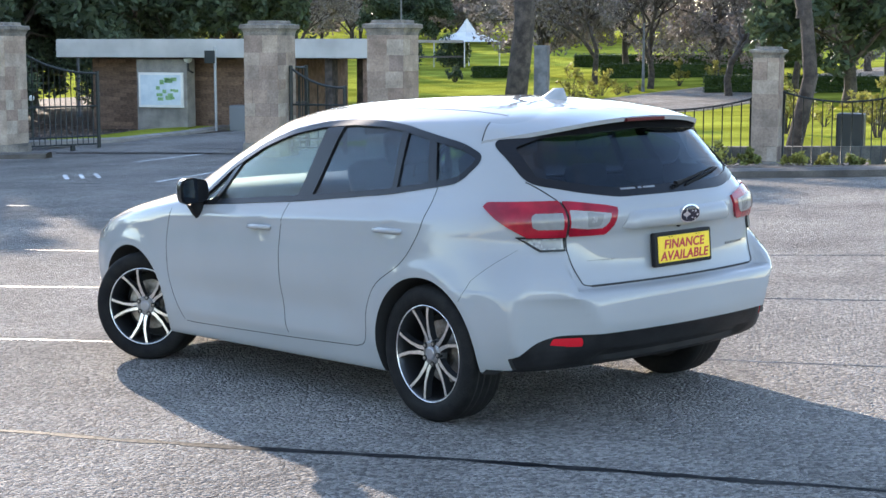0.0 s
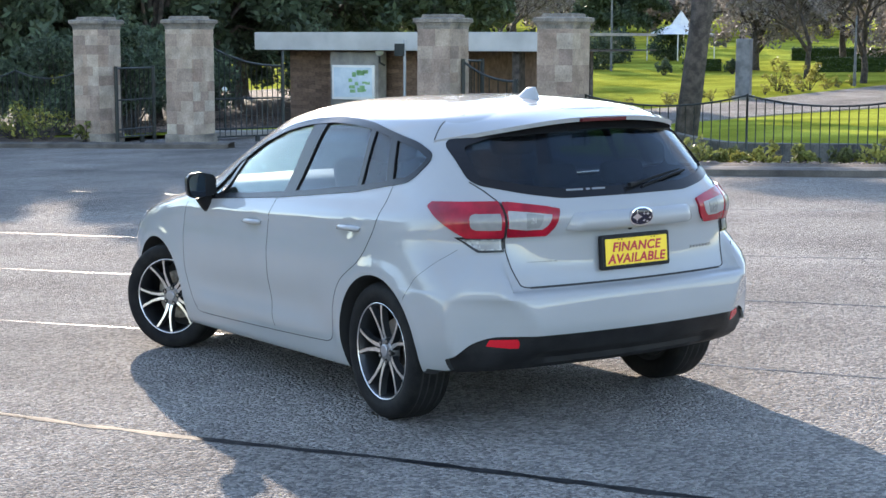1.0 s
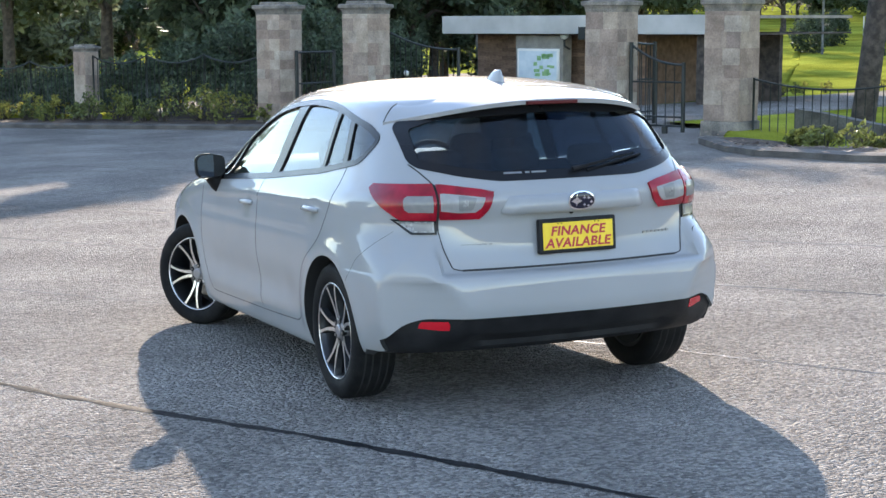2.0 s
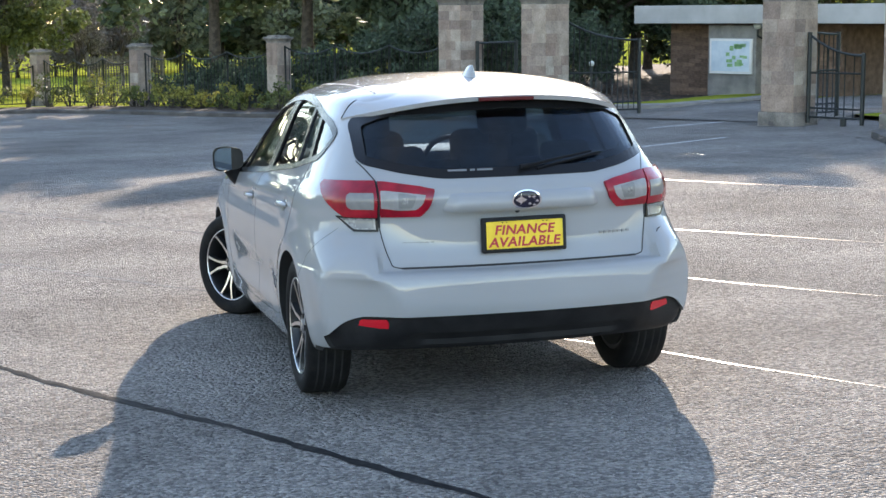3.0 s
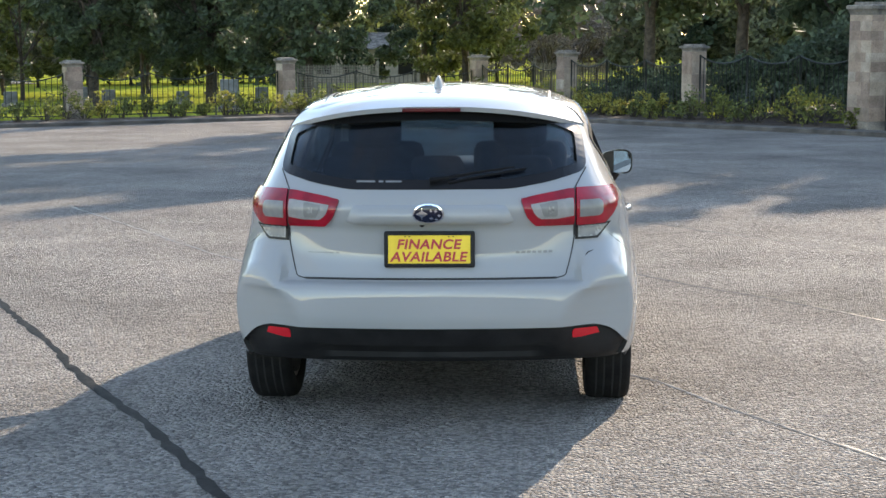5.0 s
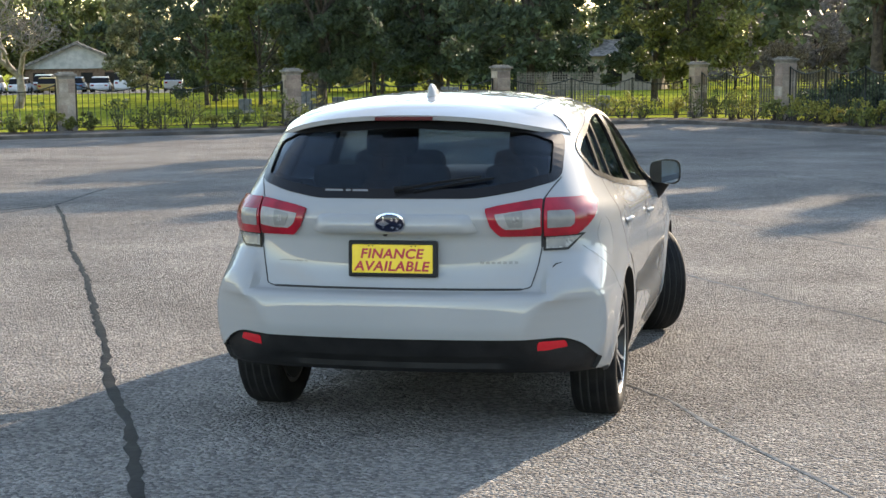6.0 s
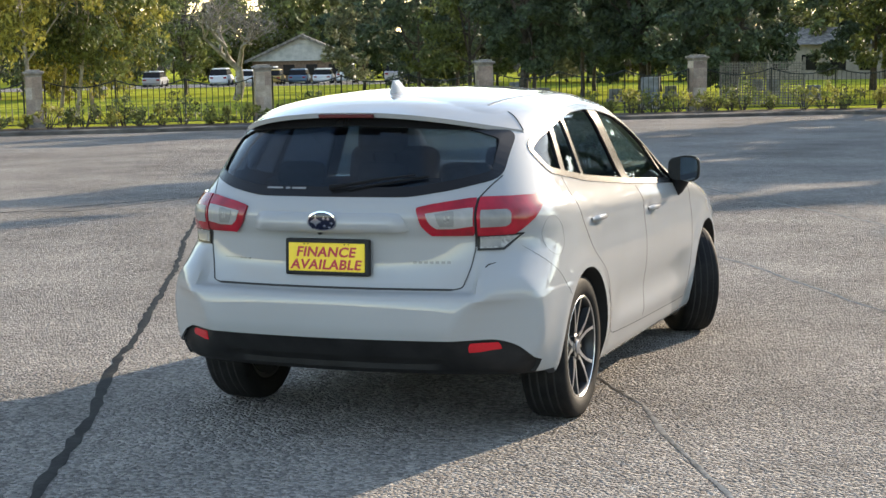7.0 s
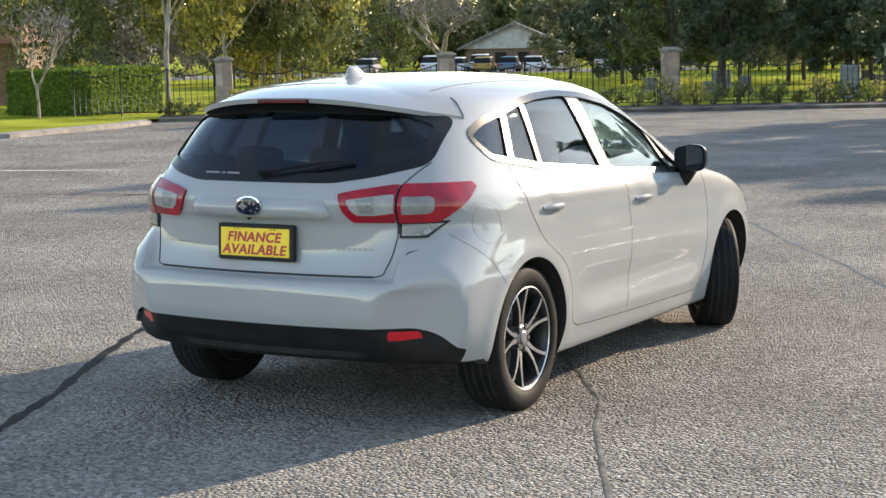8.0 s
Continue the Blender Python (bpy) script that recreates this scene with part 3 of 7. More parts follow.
zs = [0.17, 0.185, 0.2, 0.22] + sorted([0.24 + 0.0165 * i for i in range(48)] + [0.608, 0.625, 0.632, 0.638, 0.644]) + [1.04 + 0.019 * i for i in range(18)] + [1.375, 1.387, 1.398, 1.409, 1.42, 1.43, 1.44, 1.449, 1.457, 1.464, 1.47, 1.4745, 1.4775, 1.479]
NS = 240


def loop_at(z, off=0.0, lim=None):
    pts = [skin(k / NS, z, off) for k in range(NS + 1)]
    full = pts + [Vector((-p.x, p.y, p.z)) for p in pts[-2:0:-1]]
    if lim:
        full = [Vector((p.x, max(lim[0], min(lim[1], p.y)), p.z)) for p in full]
    return full


body = part("body", round_solid([loop_at(z) for z in zs]), PAINT, car, "pearl white painted steel body")
cavity = round_solid([[Vector((p.x * 0.94, max(-0.66, min(2.12, 0.75 + (p.y - 0.75) * 0.945)), z)) for p in loop_at(z)] for z in (0.72, 0.78, 0.85, 0.95, 1.03, 1.1, 1.2, 1.28, 1.34, 1.37, 1.39)])
cutters = [cavity, prism(rounded(FRONT_OPENING, 0.05), "y", 1.22, 2.9)]
for y, r in WELLS:
    for sx in (-1, 1):
        cutters.append(drum(y, r, sx * 0.50, sx * 1.1))
cutters += [prism(rounded(SIDE_OPENING, 0.05), "x", -1.03, -0.41), prism(rounded(SIDE_OPENING, 0.05), "x", 0.42, 1.02)]
cutters += [prism(rounded(REAR_OPENING, 0.04), "y", -1.2, -0.26)]
cutters += [prism(rounded(DIFFUSER, 0.03), "y", -1.2, -0.52), prism([(-1.25, 0.05), (-0.31, 0.05), (-0.33, 0.262), (-0.44, 0.284), (-0.58, 0.302), (-0.70, 0.355), (-1.25, 0.40)], "x", -0.83, 0.835), prism([(-1.25, 0.05), (-0.31, 0.05), (-0.31, 0.262), (-1.25, 0.283)], "x", -1.04, 1.06)]
cutters += [prism([(-0.75, 0.05), (3.1, 0.05), (3.1, 0.262), (-0.75, 0.262)], "x", -0.7, 0.71)]
cutters += [prism([(-1.25, 0.02), (4.0, 0.02), (4.0, 0.198), (-1.25, 0.198)], "x", -1.05, 1.07)]
carve(body, cutters)
sharpen(body, 42)


def within(x, y, z):
    """Whether a place lies inside the body's outline at its height."""
    pts, run = outline(z)
    hits = 0
    loop = [(0.0, pts[0][1])] + [tuple(p) for p in pts] + [(0.0, pts[-1][1])]
    for (xa, ya), (xb, yb) in zip(loop, loop[1:]):
        if (ya <= y) != (yb <= y) and xa + (xb - xa) * (y - ya) / (yb - ya) > abs(x):
            hits += 1
    return hits % 2 == 1


# bare inner faces are dark: cabin, arches and the floor
body.data.materials.append(DASH)
body.data.materials.append(LINER)
body.data.materials.append(HEADLINER)
for f in body.data.polygons:
    c = f.center
    if any(math.hypot(c.y - y, c.z - HUB) < r + 0.004 for y, r in WELLS) and abs(f.normal.x) < 0.5:
        f.material_index = 2
    elif c.z < 0.29 and f.normal.z < -0.5:
        f.material_index = 2
    elif 0.16 < c.z < 0.47 and within(c.x / 0.975, 0.75 + (c.y - 0.75) / 0.985, c.z):
        f.material_index = 2
    elif 0.47 < c.z < 1.41 and within(c.x / 0.965, 0.75 + (c.y - 0.75) / 0.97, c.z):
        f.material_index = 2 if any(math.hypot(c.y - y, c.z - HUB) < r + 0.01 for y, r in WELLS) else (3 if c.z > 1.12 else 1)

for sx in (-1, 1):
    for y, r in WELLS:
        bm = bmesh.new()
        tube(bm, [(sx * 0.5, y, HUB), (sx * 0.79, y, HUB)], r - 0.004, 48, caps=False)
        for f in list(bm.faces):
            if f.calc_center_median().z < 0.33:
                bm.faces.remove(f)
        part("wheel_arch_liner", bm, LINER, car)


def at_x(u, z):
    return s_at_x(abs(u), z) * (1 if u >= 0 else -1)


def at_y(u, z):
    return s_at_y(u, z)


# lower rear panel in black plastic, with red reflectors
rows, back = [], []
for i in range(16):
    z = 0.268 + (0.452 - 0.268) * i / 15
    half = lerp([(0.268, 0.852), (0.335, 0.852), (0.365, 0.83), (0.42, 0.778), (0.452, 0.715)], z)
    line_o, line_b = [], []
    for k in range(41):
        u = -half + 2 * half * k / 40
        s = s_at_x(min(abs(u), lerp(W_Z, z) * 0.99), z)
        rib = -0.016 - 0.018 * (1 if 0.30 < z < 0.345 else 0) * (1 if abs(u) < 0.5 else 0)
        line_o.append(skin(s if u >= 0 else -s, z, rib))
        line_b.append(skin(s if u >= 0 else -s, z, rib - 0.02))
    rows.append(line_o)
    back.append(line_b)
sharpen(part("rear_valance", sheet(rows, back), BLACK, car, "black plastic lower bumper panel"), 40)
for sx in (-1, 1):
    on_skin(rounded([(0.602, 0.39), (0.722, 0.392), (0.714, 0.43), (0.61, 0.43)], 0.008), at_x, "reflector", REFLECTOR, car, -0.0125, 0.01, sx, 4, 8, "small red bumper reflector")

# side windows with black frames and pillars
PANES = {
    "front_door_window": ([(1.79, 0.968), (1.06, 1.003), (0.945, 1.345), (1.0, 1.347), (1.25, 1.313), (1.48, 1.25), (1.66, 1.165)], GREENISH),
    "front_quarter_window": ([(1.96, 0.96), (1.83, 0.967), (1.70, 1.15), (1.735, 1.135)], GREENISH),
    "rear_door_window": ([(0.93, 1.012), (0.30, 1.06), (0.345, 1.327), (0.5, 1.346), (0.75, 1.357), (0.83, 1.355)], TINTED),
    "rear_door_small_window": ([(0.275, 1.062), (0.045, 1.09), (0.135, 1.287), (0.305, 1.322)], TINTED),
    "rear_quarter_window": ([(0.0, 1.098), (-0.135, 1.118), (-0.215, 1.205), (-0.09, 1.247), (0.09, 1.285)], TINTED),
}


def band(outer, inner, where, name, material, parent, off, depth, side):
    """A flat frame between two outlines of equal count."""
    bm = bmesh.new()
    loops = []
    for poly, o in ((outer, off), (inner, off), (inner, off - depth), (outer, off - depth)):
        loops.append([bm.verts.new(skin(side * where(u, z), z, o)) for u, z in poly])
    n = len(outer)
    for a, b in zip(loops, loops[1:] + loops[:1]):
        for k in range(n):
            bm.faces.new((a[k], a[(k + 1) % n], b[(k + 1) % n], b[k]))
    bmesh.ops.recalc_face_normals(bm, faces=bm.faces)
    return part(name, bm, material, parent)


def shrunk(poly, d):
    """An outline drawn in by a distance (or out, if negative)."""
    out = []
    n = len(poly)
    area = sum(poly[i][0] * poly[(i + 1) % n][1] - poly[(i + 1) % n][0] * poly[i][1] for i in range(n))
    sg = 1 if area > 0 else -1
    for i in range(n):
        a, p, b = Vector(poly[i - 1]), Vector(poly[i]), Vector(poly[(i + 1) % n])
        e1, e2 = (p - a).normalized(), (b - p).normalized()
        n1, n2 = Vector((-e1.y, e1.x)) * sg, Vector((-e2.y, e2.x)) * sg
        m = (n1 + n2)
        m = m / max(0.5, m.length_squared / 2) if m.length > 1e-6 else n1
        out.append((p.x + m.x * d, p.y + m.y * d))
    return out


def finer(poly, step=0.025):
    """Splits the long edges of an outline."""
    out = []
    for (a, za), (b, zb) in zip(poly, poly[1:] + poly[:1]):
        n = max(1, int(math.hypot(b - a, zb - za) / step))
        out += [(a + (b - a) * k / n, za + (zb - za) * k / n) for k in range(n)]
    return out


dense = finer(rounded(SIDE_OPENING, 0.05, 5))
for sx in (-1, 1):
    band(shrunk(dense, -0.012), shrunk(dense, 0.016), at_y, "window_surround", GLOSSBLACK, car, 0.004, 0.016, sx)
    # pillars between the panes
    on_skin([(1.05, 0.99), (0.93, 1.0), (0.82, 1.372), (0.955, 1.372)], at_y, "b_pillar", GLOSSBLACK, car, 0.001, 0.02, sx, 14, 3, "gloss black door pillar")
    on_skin([(0.305, 1.04), (0.27, 1.04), (0.30, 1.345), (0.35, 1.35)], at_y, "window_divider", GLOSSBLACK, car, 0.0, 0.014, sx, 12, 2)
    on_skin([(0.05, 1.075), (-0.005, 1.08), (0.085, 1.3), (0.14, 1.31)], at_y, "c_pillar_trim", GLOSSBLACK, car, 0.001, 0.014, sx, 12, 2)
    on_skin([(1.83, 0.955), (1.79, 0.955), (1.655, 1.18), (1.70, 1.17)], at_y, "a_pillar_trim", GLOSSBLACK, car, 0.0, 0.014, sx, 10, 2)
    for nm, (poly, m) in PANES.items():
        ob = on_skin(shrunk(poly, -0.012), at_y, nm, m, car, -0.008, 0.003, sx, 14, 14)
        ob.visible_shadow = False

# rear window, windscreen
rw = on_skin(shrunk(REAR_OPENING, -0.01), at_x, "rear_window", DARKTINT, car, -0.006, 0.003, 1, 24, 60, "dark tinted rear window")
rw.visible_shadow = False
rear_dense = finer(rounded(REAR_OPENING, 0.04, 5))
band(shrunk(rear_dense, -0.004), shrunk(rear_dense, 0.035), at_x, "rear_window_border", GLOSSBLACK, car, 0.0025, 0.006, 1)
rows, back = [], []
for i in range(13):
    z = 1.02 + 0.385 * i / 12
    half = 0.715 - 0.13 * (i / 12)
    ln, lb = [], []
    for k in range(25):
        u = -half + 2 * half * k / 24
        pts, run = outline(z)
        fr = [p for p in pts[119:]]
        j = min(range(len(fr)), key=lambda q: abs(fr[q][0] - abs(u)))
        ln.append(Vector((u, fr[j][1] - 0.012, z)))
        lb.append(Vector((u, fr[j][1] - 0.016, z)))
    rows.append(ln)
    back.append(lb)
ws = part("windscreen", sheet(rows, back), GREENISH, car)
ws.visible_shadow = False

# tail lamps: a red C round a clear middle, split by the hatch, with a clear lamp below
LAMP_IN = rounded([(0.378, 0.978), (0.603, 1.014), (0.603, 0.868), (0.44, 0.868), (0.405, 0.905)], 0.012)
LAMP_IN_CLEAR = rounded([(0.418, 0.955), (0.598, 0.974), (0.598, 0.899), (0.462, 0.897), (0.436, 0.918)], 0.008)


def lamp_side(side):
    # outer lamp: from the hatch gap round the corner to a tip on the flank
    def outer(z0, z1, fore, inner, name, m, parent, off, depth, label=""):
        rows, back = [], []
        for i in range(15):
            z = z0 + (z1 - z0) * i / 14
            sa, sb = s_at_x(inner(z), z), (s_at_y(fore(z), z) if fore(z) < 0 else s_at_x(fore(z), z))
            rows.append([skin(side * (sa + (sb - sa) * k / 24), z, off) for k in range(25)])
            back.append([skin(side * (sa + (sb - sa) * k / 24), z, off - depth) for k in range(25)])
        return sharpen(part(name, sheet(rows, back), m, parent, label), 40)
    lamp = outer(0.868, 1.014, lambda z: -0.335 - 1.7 * max(0.0, 0.996 - z) - 1.2 * max(0.0, z - 0.996), lambda z: 0.612, "tail_lamp", REDLENS, car, 0.012, 0.03, "red and clear tail lamp")
    outer(0.901, 0.964, lambda z: 0.722 - 0.016 * abs((z - 0.9325) / 0.0315) ** 4, lambda z: 0.624, "clear_lens", DULLLENS, lamp, 0.0145, 0.008)
    outer(0.802, 0.869, lambda z: -0.51 - 1.3 * (0.866 - z), lambda z: 0.611, "lamp_seal", GLOSSBLACK, lamp, 0.0085, 0.03)
    rev = outer(0.811, 0.862, lambda z: -0.53 - 1.3 * (0.862 - z), lambda z: 0.619, "reversing_lamp", SMOKELENS, lamp, 0.0105, 0.03)
    outer(0.817, 0.856, lambda z: 0.69, lambda z: 0.626, "lens_insert", DULLLENS, rev, 0.0125, 0.003)
    inn = on_skin(LAMP_IN, at_x, "hatch_tail_lamp", REDLENS, car, 0.012, 0.03, side, 12, 16, "red and clear tail lamp on the hatch")
    on_skin(LAMP_IN_CLEAR, at_x, "clear_lens", CLEARLENS, inn, 0.0145, 0.008, side, 8, 12)
    on_skin(rounded([(0.455, 0.958), (0.53, 0.962), (0.53, 0.906), (0.475, 0.906)], 0.006), at_x, "ribbed_insert", DULLLENS, inn, 0.016, 0.004, side, 6, 6)
    on_skin([(0.492, 0.945), (0.515, 0.945), (0.515, 0.92), (0.492, 0.92)], at_x, "bulb_holder", SMOKELENS, inn, 0.0172, 0.004, side, 2, 2)
    on_skin([(0.603, 0.815), (0.612, 0.815), (0.612, 1.016), (0.603, 1.016)], at_x, "lamp_gap", GAP, car, 0.004, 0.01, side, 10, 2)


lamp_side(1)
lamp_side(-1)

# hatch: raised garnish, gaps, badges, plate
GARNISH = rounded([(-0.355, 0.885), (0.355, 0.885), (0.318, 0.957), (-0.318, 0.957)], 0.012)
rows, back = [], []
for i in range(12):
    z = 0.886 + 0.07 * i / 11
    lo, hi = inset(GARNISH, min(0.956, max(0.8855, z)))
    off = 0.043 * math.sin(math.pi * (0.12 + 0.62 * (1 - i / 11))) - 0.004
    rows.append([skin(at_x(lo + (hi - lo) * k / 40, z), z, off * min(1.0, min(k, 40 - k) / 3 + 0.15)) for k in range(41)])
    back.append([skin(at_x(lo + (hi - lo) * k / 40, z), z, -0.01) for k in range(41)])
sharpen(part("hatch_garnish", sheet(rows, back), PAINT, car), 40)


def gap_line(pts, side, name="panel_gap", width=0.005, off=0.0006, where=at_x, n=10):
    q = []
    for (u0, z0), (u1, z1) in zip(pts, pts[1:]):
        for k in range(n):
            u, z = u0 + (u1 - u0) * k / n, z0 + (z1 - z0) * k / n
            q.append((abs(where(u, z)) if side else where(u, z), z))
    q.append((abs(where(*pts[-1])) if side else where(*pts[-1]), pts[-1][1]))
    return strip(q, width, off, name, GAP, car, side or 1)


def curve2(pts, n=6):
    """Smooths a line of pairs."""
    out = []
    for i in range(len(pts) - 1):
        p0, p1, p2, p3 = pts[max(0, i - 1)], pts[i], pts[i + 1], pts[min(len(pts) - 1, i + 2)]
        for k in range(n):
            t = k / n
            out.append(tuple(0.5 * (2 * p1[j] + (p2[j] - p0[j]) * t + (2 * p0[j] - 5 * p1[j] + 4 * p2[j] - p3[j]) * t * t + (3 * p1[j] - p0[j] - 3 * p2[j] + p3[j]) * t**3) for j in (0, 1)))
    out.append(tuple(pts[-1]))
    return out


gap_line([(-0.53, 0.646), (0.53, 0.646)], 0, width=0.009, n=40, off=0.0035)
for sx in (-1, 1):
    gap_line(curve2([(0.606, 0.815), (0.592, 0.74), (0.575, 0.68), (0.565, 0.656), (0.53, 0.646)]), sx, width=0.004, n=2, off=0.003)
    gap_line(curve2([(0.608, 1.014), (0.635, 1.06), (0.662, 1.10)]), sx, width=0.006, n=2)
    # doors
    gap_line(curve2([(1.085, 0.985), (1.13, 0.8), (1.135, 0.56), (1.12, 0.40), (1.09, 0.315)]), sx, where=at_y, n=2, width=0.0045)
    gap_line(curve2([(-0.02, 1.088), (0.0, 0.95), (0.045, 0.84), (0.145, 0.725), (0.33, 0.62), (0.41, 0.5), (0.43, 0.38), (0.46, 0.325), (0.52, 0.305)]), sx, where=at_y, n=2, width=0.0045)
    gap_line(curve2([(0.52, 0.305), (1.1, 0.292), (1.9, 0.283), (2.1, 0.285)]), sx, where=at_y, n=3, width=0.004)
    gap_line(curve2([(2.21, 0.91), (2.25, 0.75), (2.25, 0.55), (2.2, 0.40), (2.12, 0.29)]), sx, where=at_y, n=2, width=0.004)
    # bumper meets wing
    gap_line([(-0.52, 0.815), (-0.33, 0.68), (-0.27, 0.585)], sx, where=at_y, n=8, width=0.0013)

# hatch spoiler over the window, with a dark red brake lamp
rows, back = [], []
for i in range(11):
    v = i / 10
    ln, lb = [], []
    for k in range(41):
        u = -1 + 2 * k / 40
        au = abs(u)
        half = 0.585 + 0.078 * v
        yb = -0.20 + 0.03 * au * au
        ye = -0.575 + 0.375 * au**4
        zb = 1.429 - 0.07 * au**2.4
        ze = 1.364 - 0.084 * au**2.4
        y, z = yb + (ye - yb) * v, zb + (ze - zb) * v + 0.014 * math.sin(math.pi * v)
        ln.append((u * half, y, z))
        lb.append((u * half, y + 0.01, z - 0.006 - 0.022 * math.sin(math.pi * min(1.0, v * 0.9 + 0.1)) - 0.014 * v))
    rows.append(ln)
    back.append(lb)
sharpen(part("roof_spoiler", sheet(rows, back), PAINT, car, "white roof spoiler over the rear window"), 40)
for k in (0, -1):
    bm = bmesh.new()
    tube(bm, [r[k] for r in rows], 0.0028, 6)
    part("spoiler_gap", bm, GAP, car)
bm = bmesh.new()
tube(bm, rows[0], 0.0016, 6)
part("spoiler_gap", bm, DITCH, car)
bm = bmesh.new()
box(bm, -0.125, -0.588, 1.342, 0.125, -0.555, 1.358, bevel=0.003)
part("high_brake_lamp", bm, DEEPRED, car, "dark red high brake lamp")

# ditches along the roof
def roof_z(x, y):
    lo, hi = 1.2, 1.479
    for k in range(18):
        m = (lo + hi) / 2
        if within(x, y, m):
            lo = m
        else:
            hi = m
    return lo


for sx in (-1, 1):
    bm = bmesh.new()
    rows = []
    for k in range(19):
        y = -0.2 + 1.5 * k / 18
        x = 0.515 - 0.03 * (y - 0.4) ** 2
        z = roof_z(x, y)
        nx = Vector((roof_z(x - 0.01, y) - roof_z(x + 0.01, y), 0, 0.02)).normalized()
        c = Vector((sx * x, y, z)) + Vector((sx * nx.x, 0, nx.z)) * 0.0012
        w = Vector((nx.z, 0, -nx.x)) * 0.006
        w.x *= sx
        rows.append([c - w, c, c + w])
    part("roof_ditch", sheet(rows, [[q - Vector((0, 0, 0.003)) for q in r] for r in rows]), DITCH, car)

# shark fin
bm = bmesh.new()
rings = []
for i in range(9):
    v = i / 8
    L, wd, zz = 0.125 * (1 - v) + 0.035 * v, 0.034 * (1 - v) ** 0.8 + 0.004, 1.425 + 0.078 * v
    c = 0.04 - 0.06 * v
    rings.append([(wd * math.cos(a), c + L * math.sin(a), zz) for a in [k * math.pi / 8 for k in range(16)]])
part("antenna_fin", round_solid(rings), PAINT, car, smooth=True)

# wing mirrors
for sx in (-1, 1):
    rings = []
    for i in range(9):
        v = i / 8
        y = 1.86 + 0.12 * v
        f = math.sqrt(max(0.02, 1 - (max(0.0, v - 0.15) / 0.87) ** 2.4))
        ring = []
        for k in range(24):
            a = 2 * math.pi * k / 24
            cx, cz = abs(math.cos(a)) ** 0.55 * (1 if math.cos(a) > 0 else -1), abs(math.sin(a)) ** 0.55 * (1 if math.sin(a) > 0 else -1)
            ring.append((sx * (0.925 + 0.088 * cx * f - 0.01 * v), y, 1.018 + 0.072 * cz * f * (1 - 0.12 * (1 if cx < 0 else 0))))
        rings.append(ring)
    mirror = part("wing_mirror", round_solid(rings), GLOSSBLACK, car, "wing mirror in black with a white painted front cap", smooth=True)
    sharpen(mirror, 40)
    mirror.data.materials.append(PAINT)
    for f in mirror.data.polygons:
        f.material_index = 1 if f.center.y > 1.905 and f.center.z > 0.985 else 0
    bm = bmesh.new()
    ring = []
    for k in range(24):
        a = 2 * math.pi * k / 24
        cx, cz = abs(math.cos(a)) ** 0.55 * (1 if math.cos(a) > 0 else -1), abs(math.sin(a)) ** 0.55 * (1 if math.sin(a) > 0 else -1)
        ring.append((sx * (0.925 + 0.079 * cx), 1.857 - 0.012 * cx, 1.018 + 0.063 * cz))
    part("mirror_glass", round_solid([ring, [(p[0], p[1] + 0.005, p[2]) for p in ring]]), mat("mirror", (0.3, 0.33, 0.35), 0.02, 1.0), mirror)
    bm = bmesh.new()
    tube(bm, [(sx * 0.83, 1.93, 0.875), (sx * 0.872, 1.92, 0.91), (sx * 0.9, 1.915, 0.965)], [0.045, 0.042, 0.05], 10)
    part("mirror_stalk", bm, BLACK, mirror, smooth=True)

# door handles in their cups
for sx in (-1, 1):
    for y, z in HANDLES:
        pts = [skin(sx * s_at_y(y + d, z), z, o) for d, o in ((-0.1, 0.0), (-0.088, 0.012), (-0.03, 0.024), (0.005, 0.026), (0.05, 0.022), (0.088, 0.012), (0.1, 0.0))]
        bm = bmesh.new()
        tube(bm, pts, [0.009, 0.0125, 0.0135, 0.014, 0.0135, 0.0125, 0.009], 8)
        part("door_handle", bm, PAINT, car, smooth=True)

# fuel flap
ring = [(-0.315 + 0.088 * math.cos(a), 0.842 + 0.082 * math.sin(a)) for a in [2 * math.pi * k / 40 for k in range(41)]]
strip([(s_at_y(y, z), z) for y, z in ring], 0.0018, 0.0006, "fuel_flap_gap", DITCH, car, 1)

# plate with its frame and words
plate = thing("number_plate", SLOPE @ pose(0, -0.797, 0.773, -2), "yellow advertising plate with red words in a black frame", "plate")
bm = bmesh.new()
box(bm, -0.19, 0.0, -0.076, 0.19, 0.03, 0.076, bevel=0.008)
part("plate_frame", bm, BLACK, plate, "black plastic plate frame")
bm = bmesh.new()
box(bm, -0.172, -0.004, -0.059, 0.172, 0.004, 0.059, bevel=0.003)
part("plate_sheet", bm, YELLOW, plate, "glossy yellow plate sheet")
for words, zz, size in (("FINANCE", 0.003, 0.056), ("AVAILABLE", -0.049, 0.056)):
    cu = bpy.data.curves.new("words", "FONT")
    cu.body, cu.size, cu.align_x, cu.shear, cu.extrude, cu.offset = words, size, "CENTER", 0.18, 0.001, 0.0015
    cu.space_character = 1.06
    tmp = new("tmp", cu)
    dg = bpy.context.evaluated_depsgraph_get()
    me = bpy.data.meshes.new_from_object(tmp.evaluated_get(dg))
    bpy.data.objects.remove(tmp)
    me.materials.clear()
    me.materials.append(REDINK)
    ob = new("lettering", me)
    ob.parent = plate
    ob.matrix_basis = Matrix.Translation((-0.004, -0.0045, zz)) @ Matrix.Rotation(radians(90), 4, "X") @ Matrix.Diagonal((1.1, 1.0, 1.0, 1))
for x in (-0.1, -0.082, 0.082, 0.1):
    bm = bmesh.new()
    tube(bm, [(x, -0.0055, 0.054), (x, 0.0, 0.054)], 0.003, 8)
    part("screw", bm, BLACK, plate)

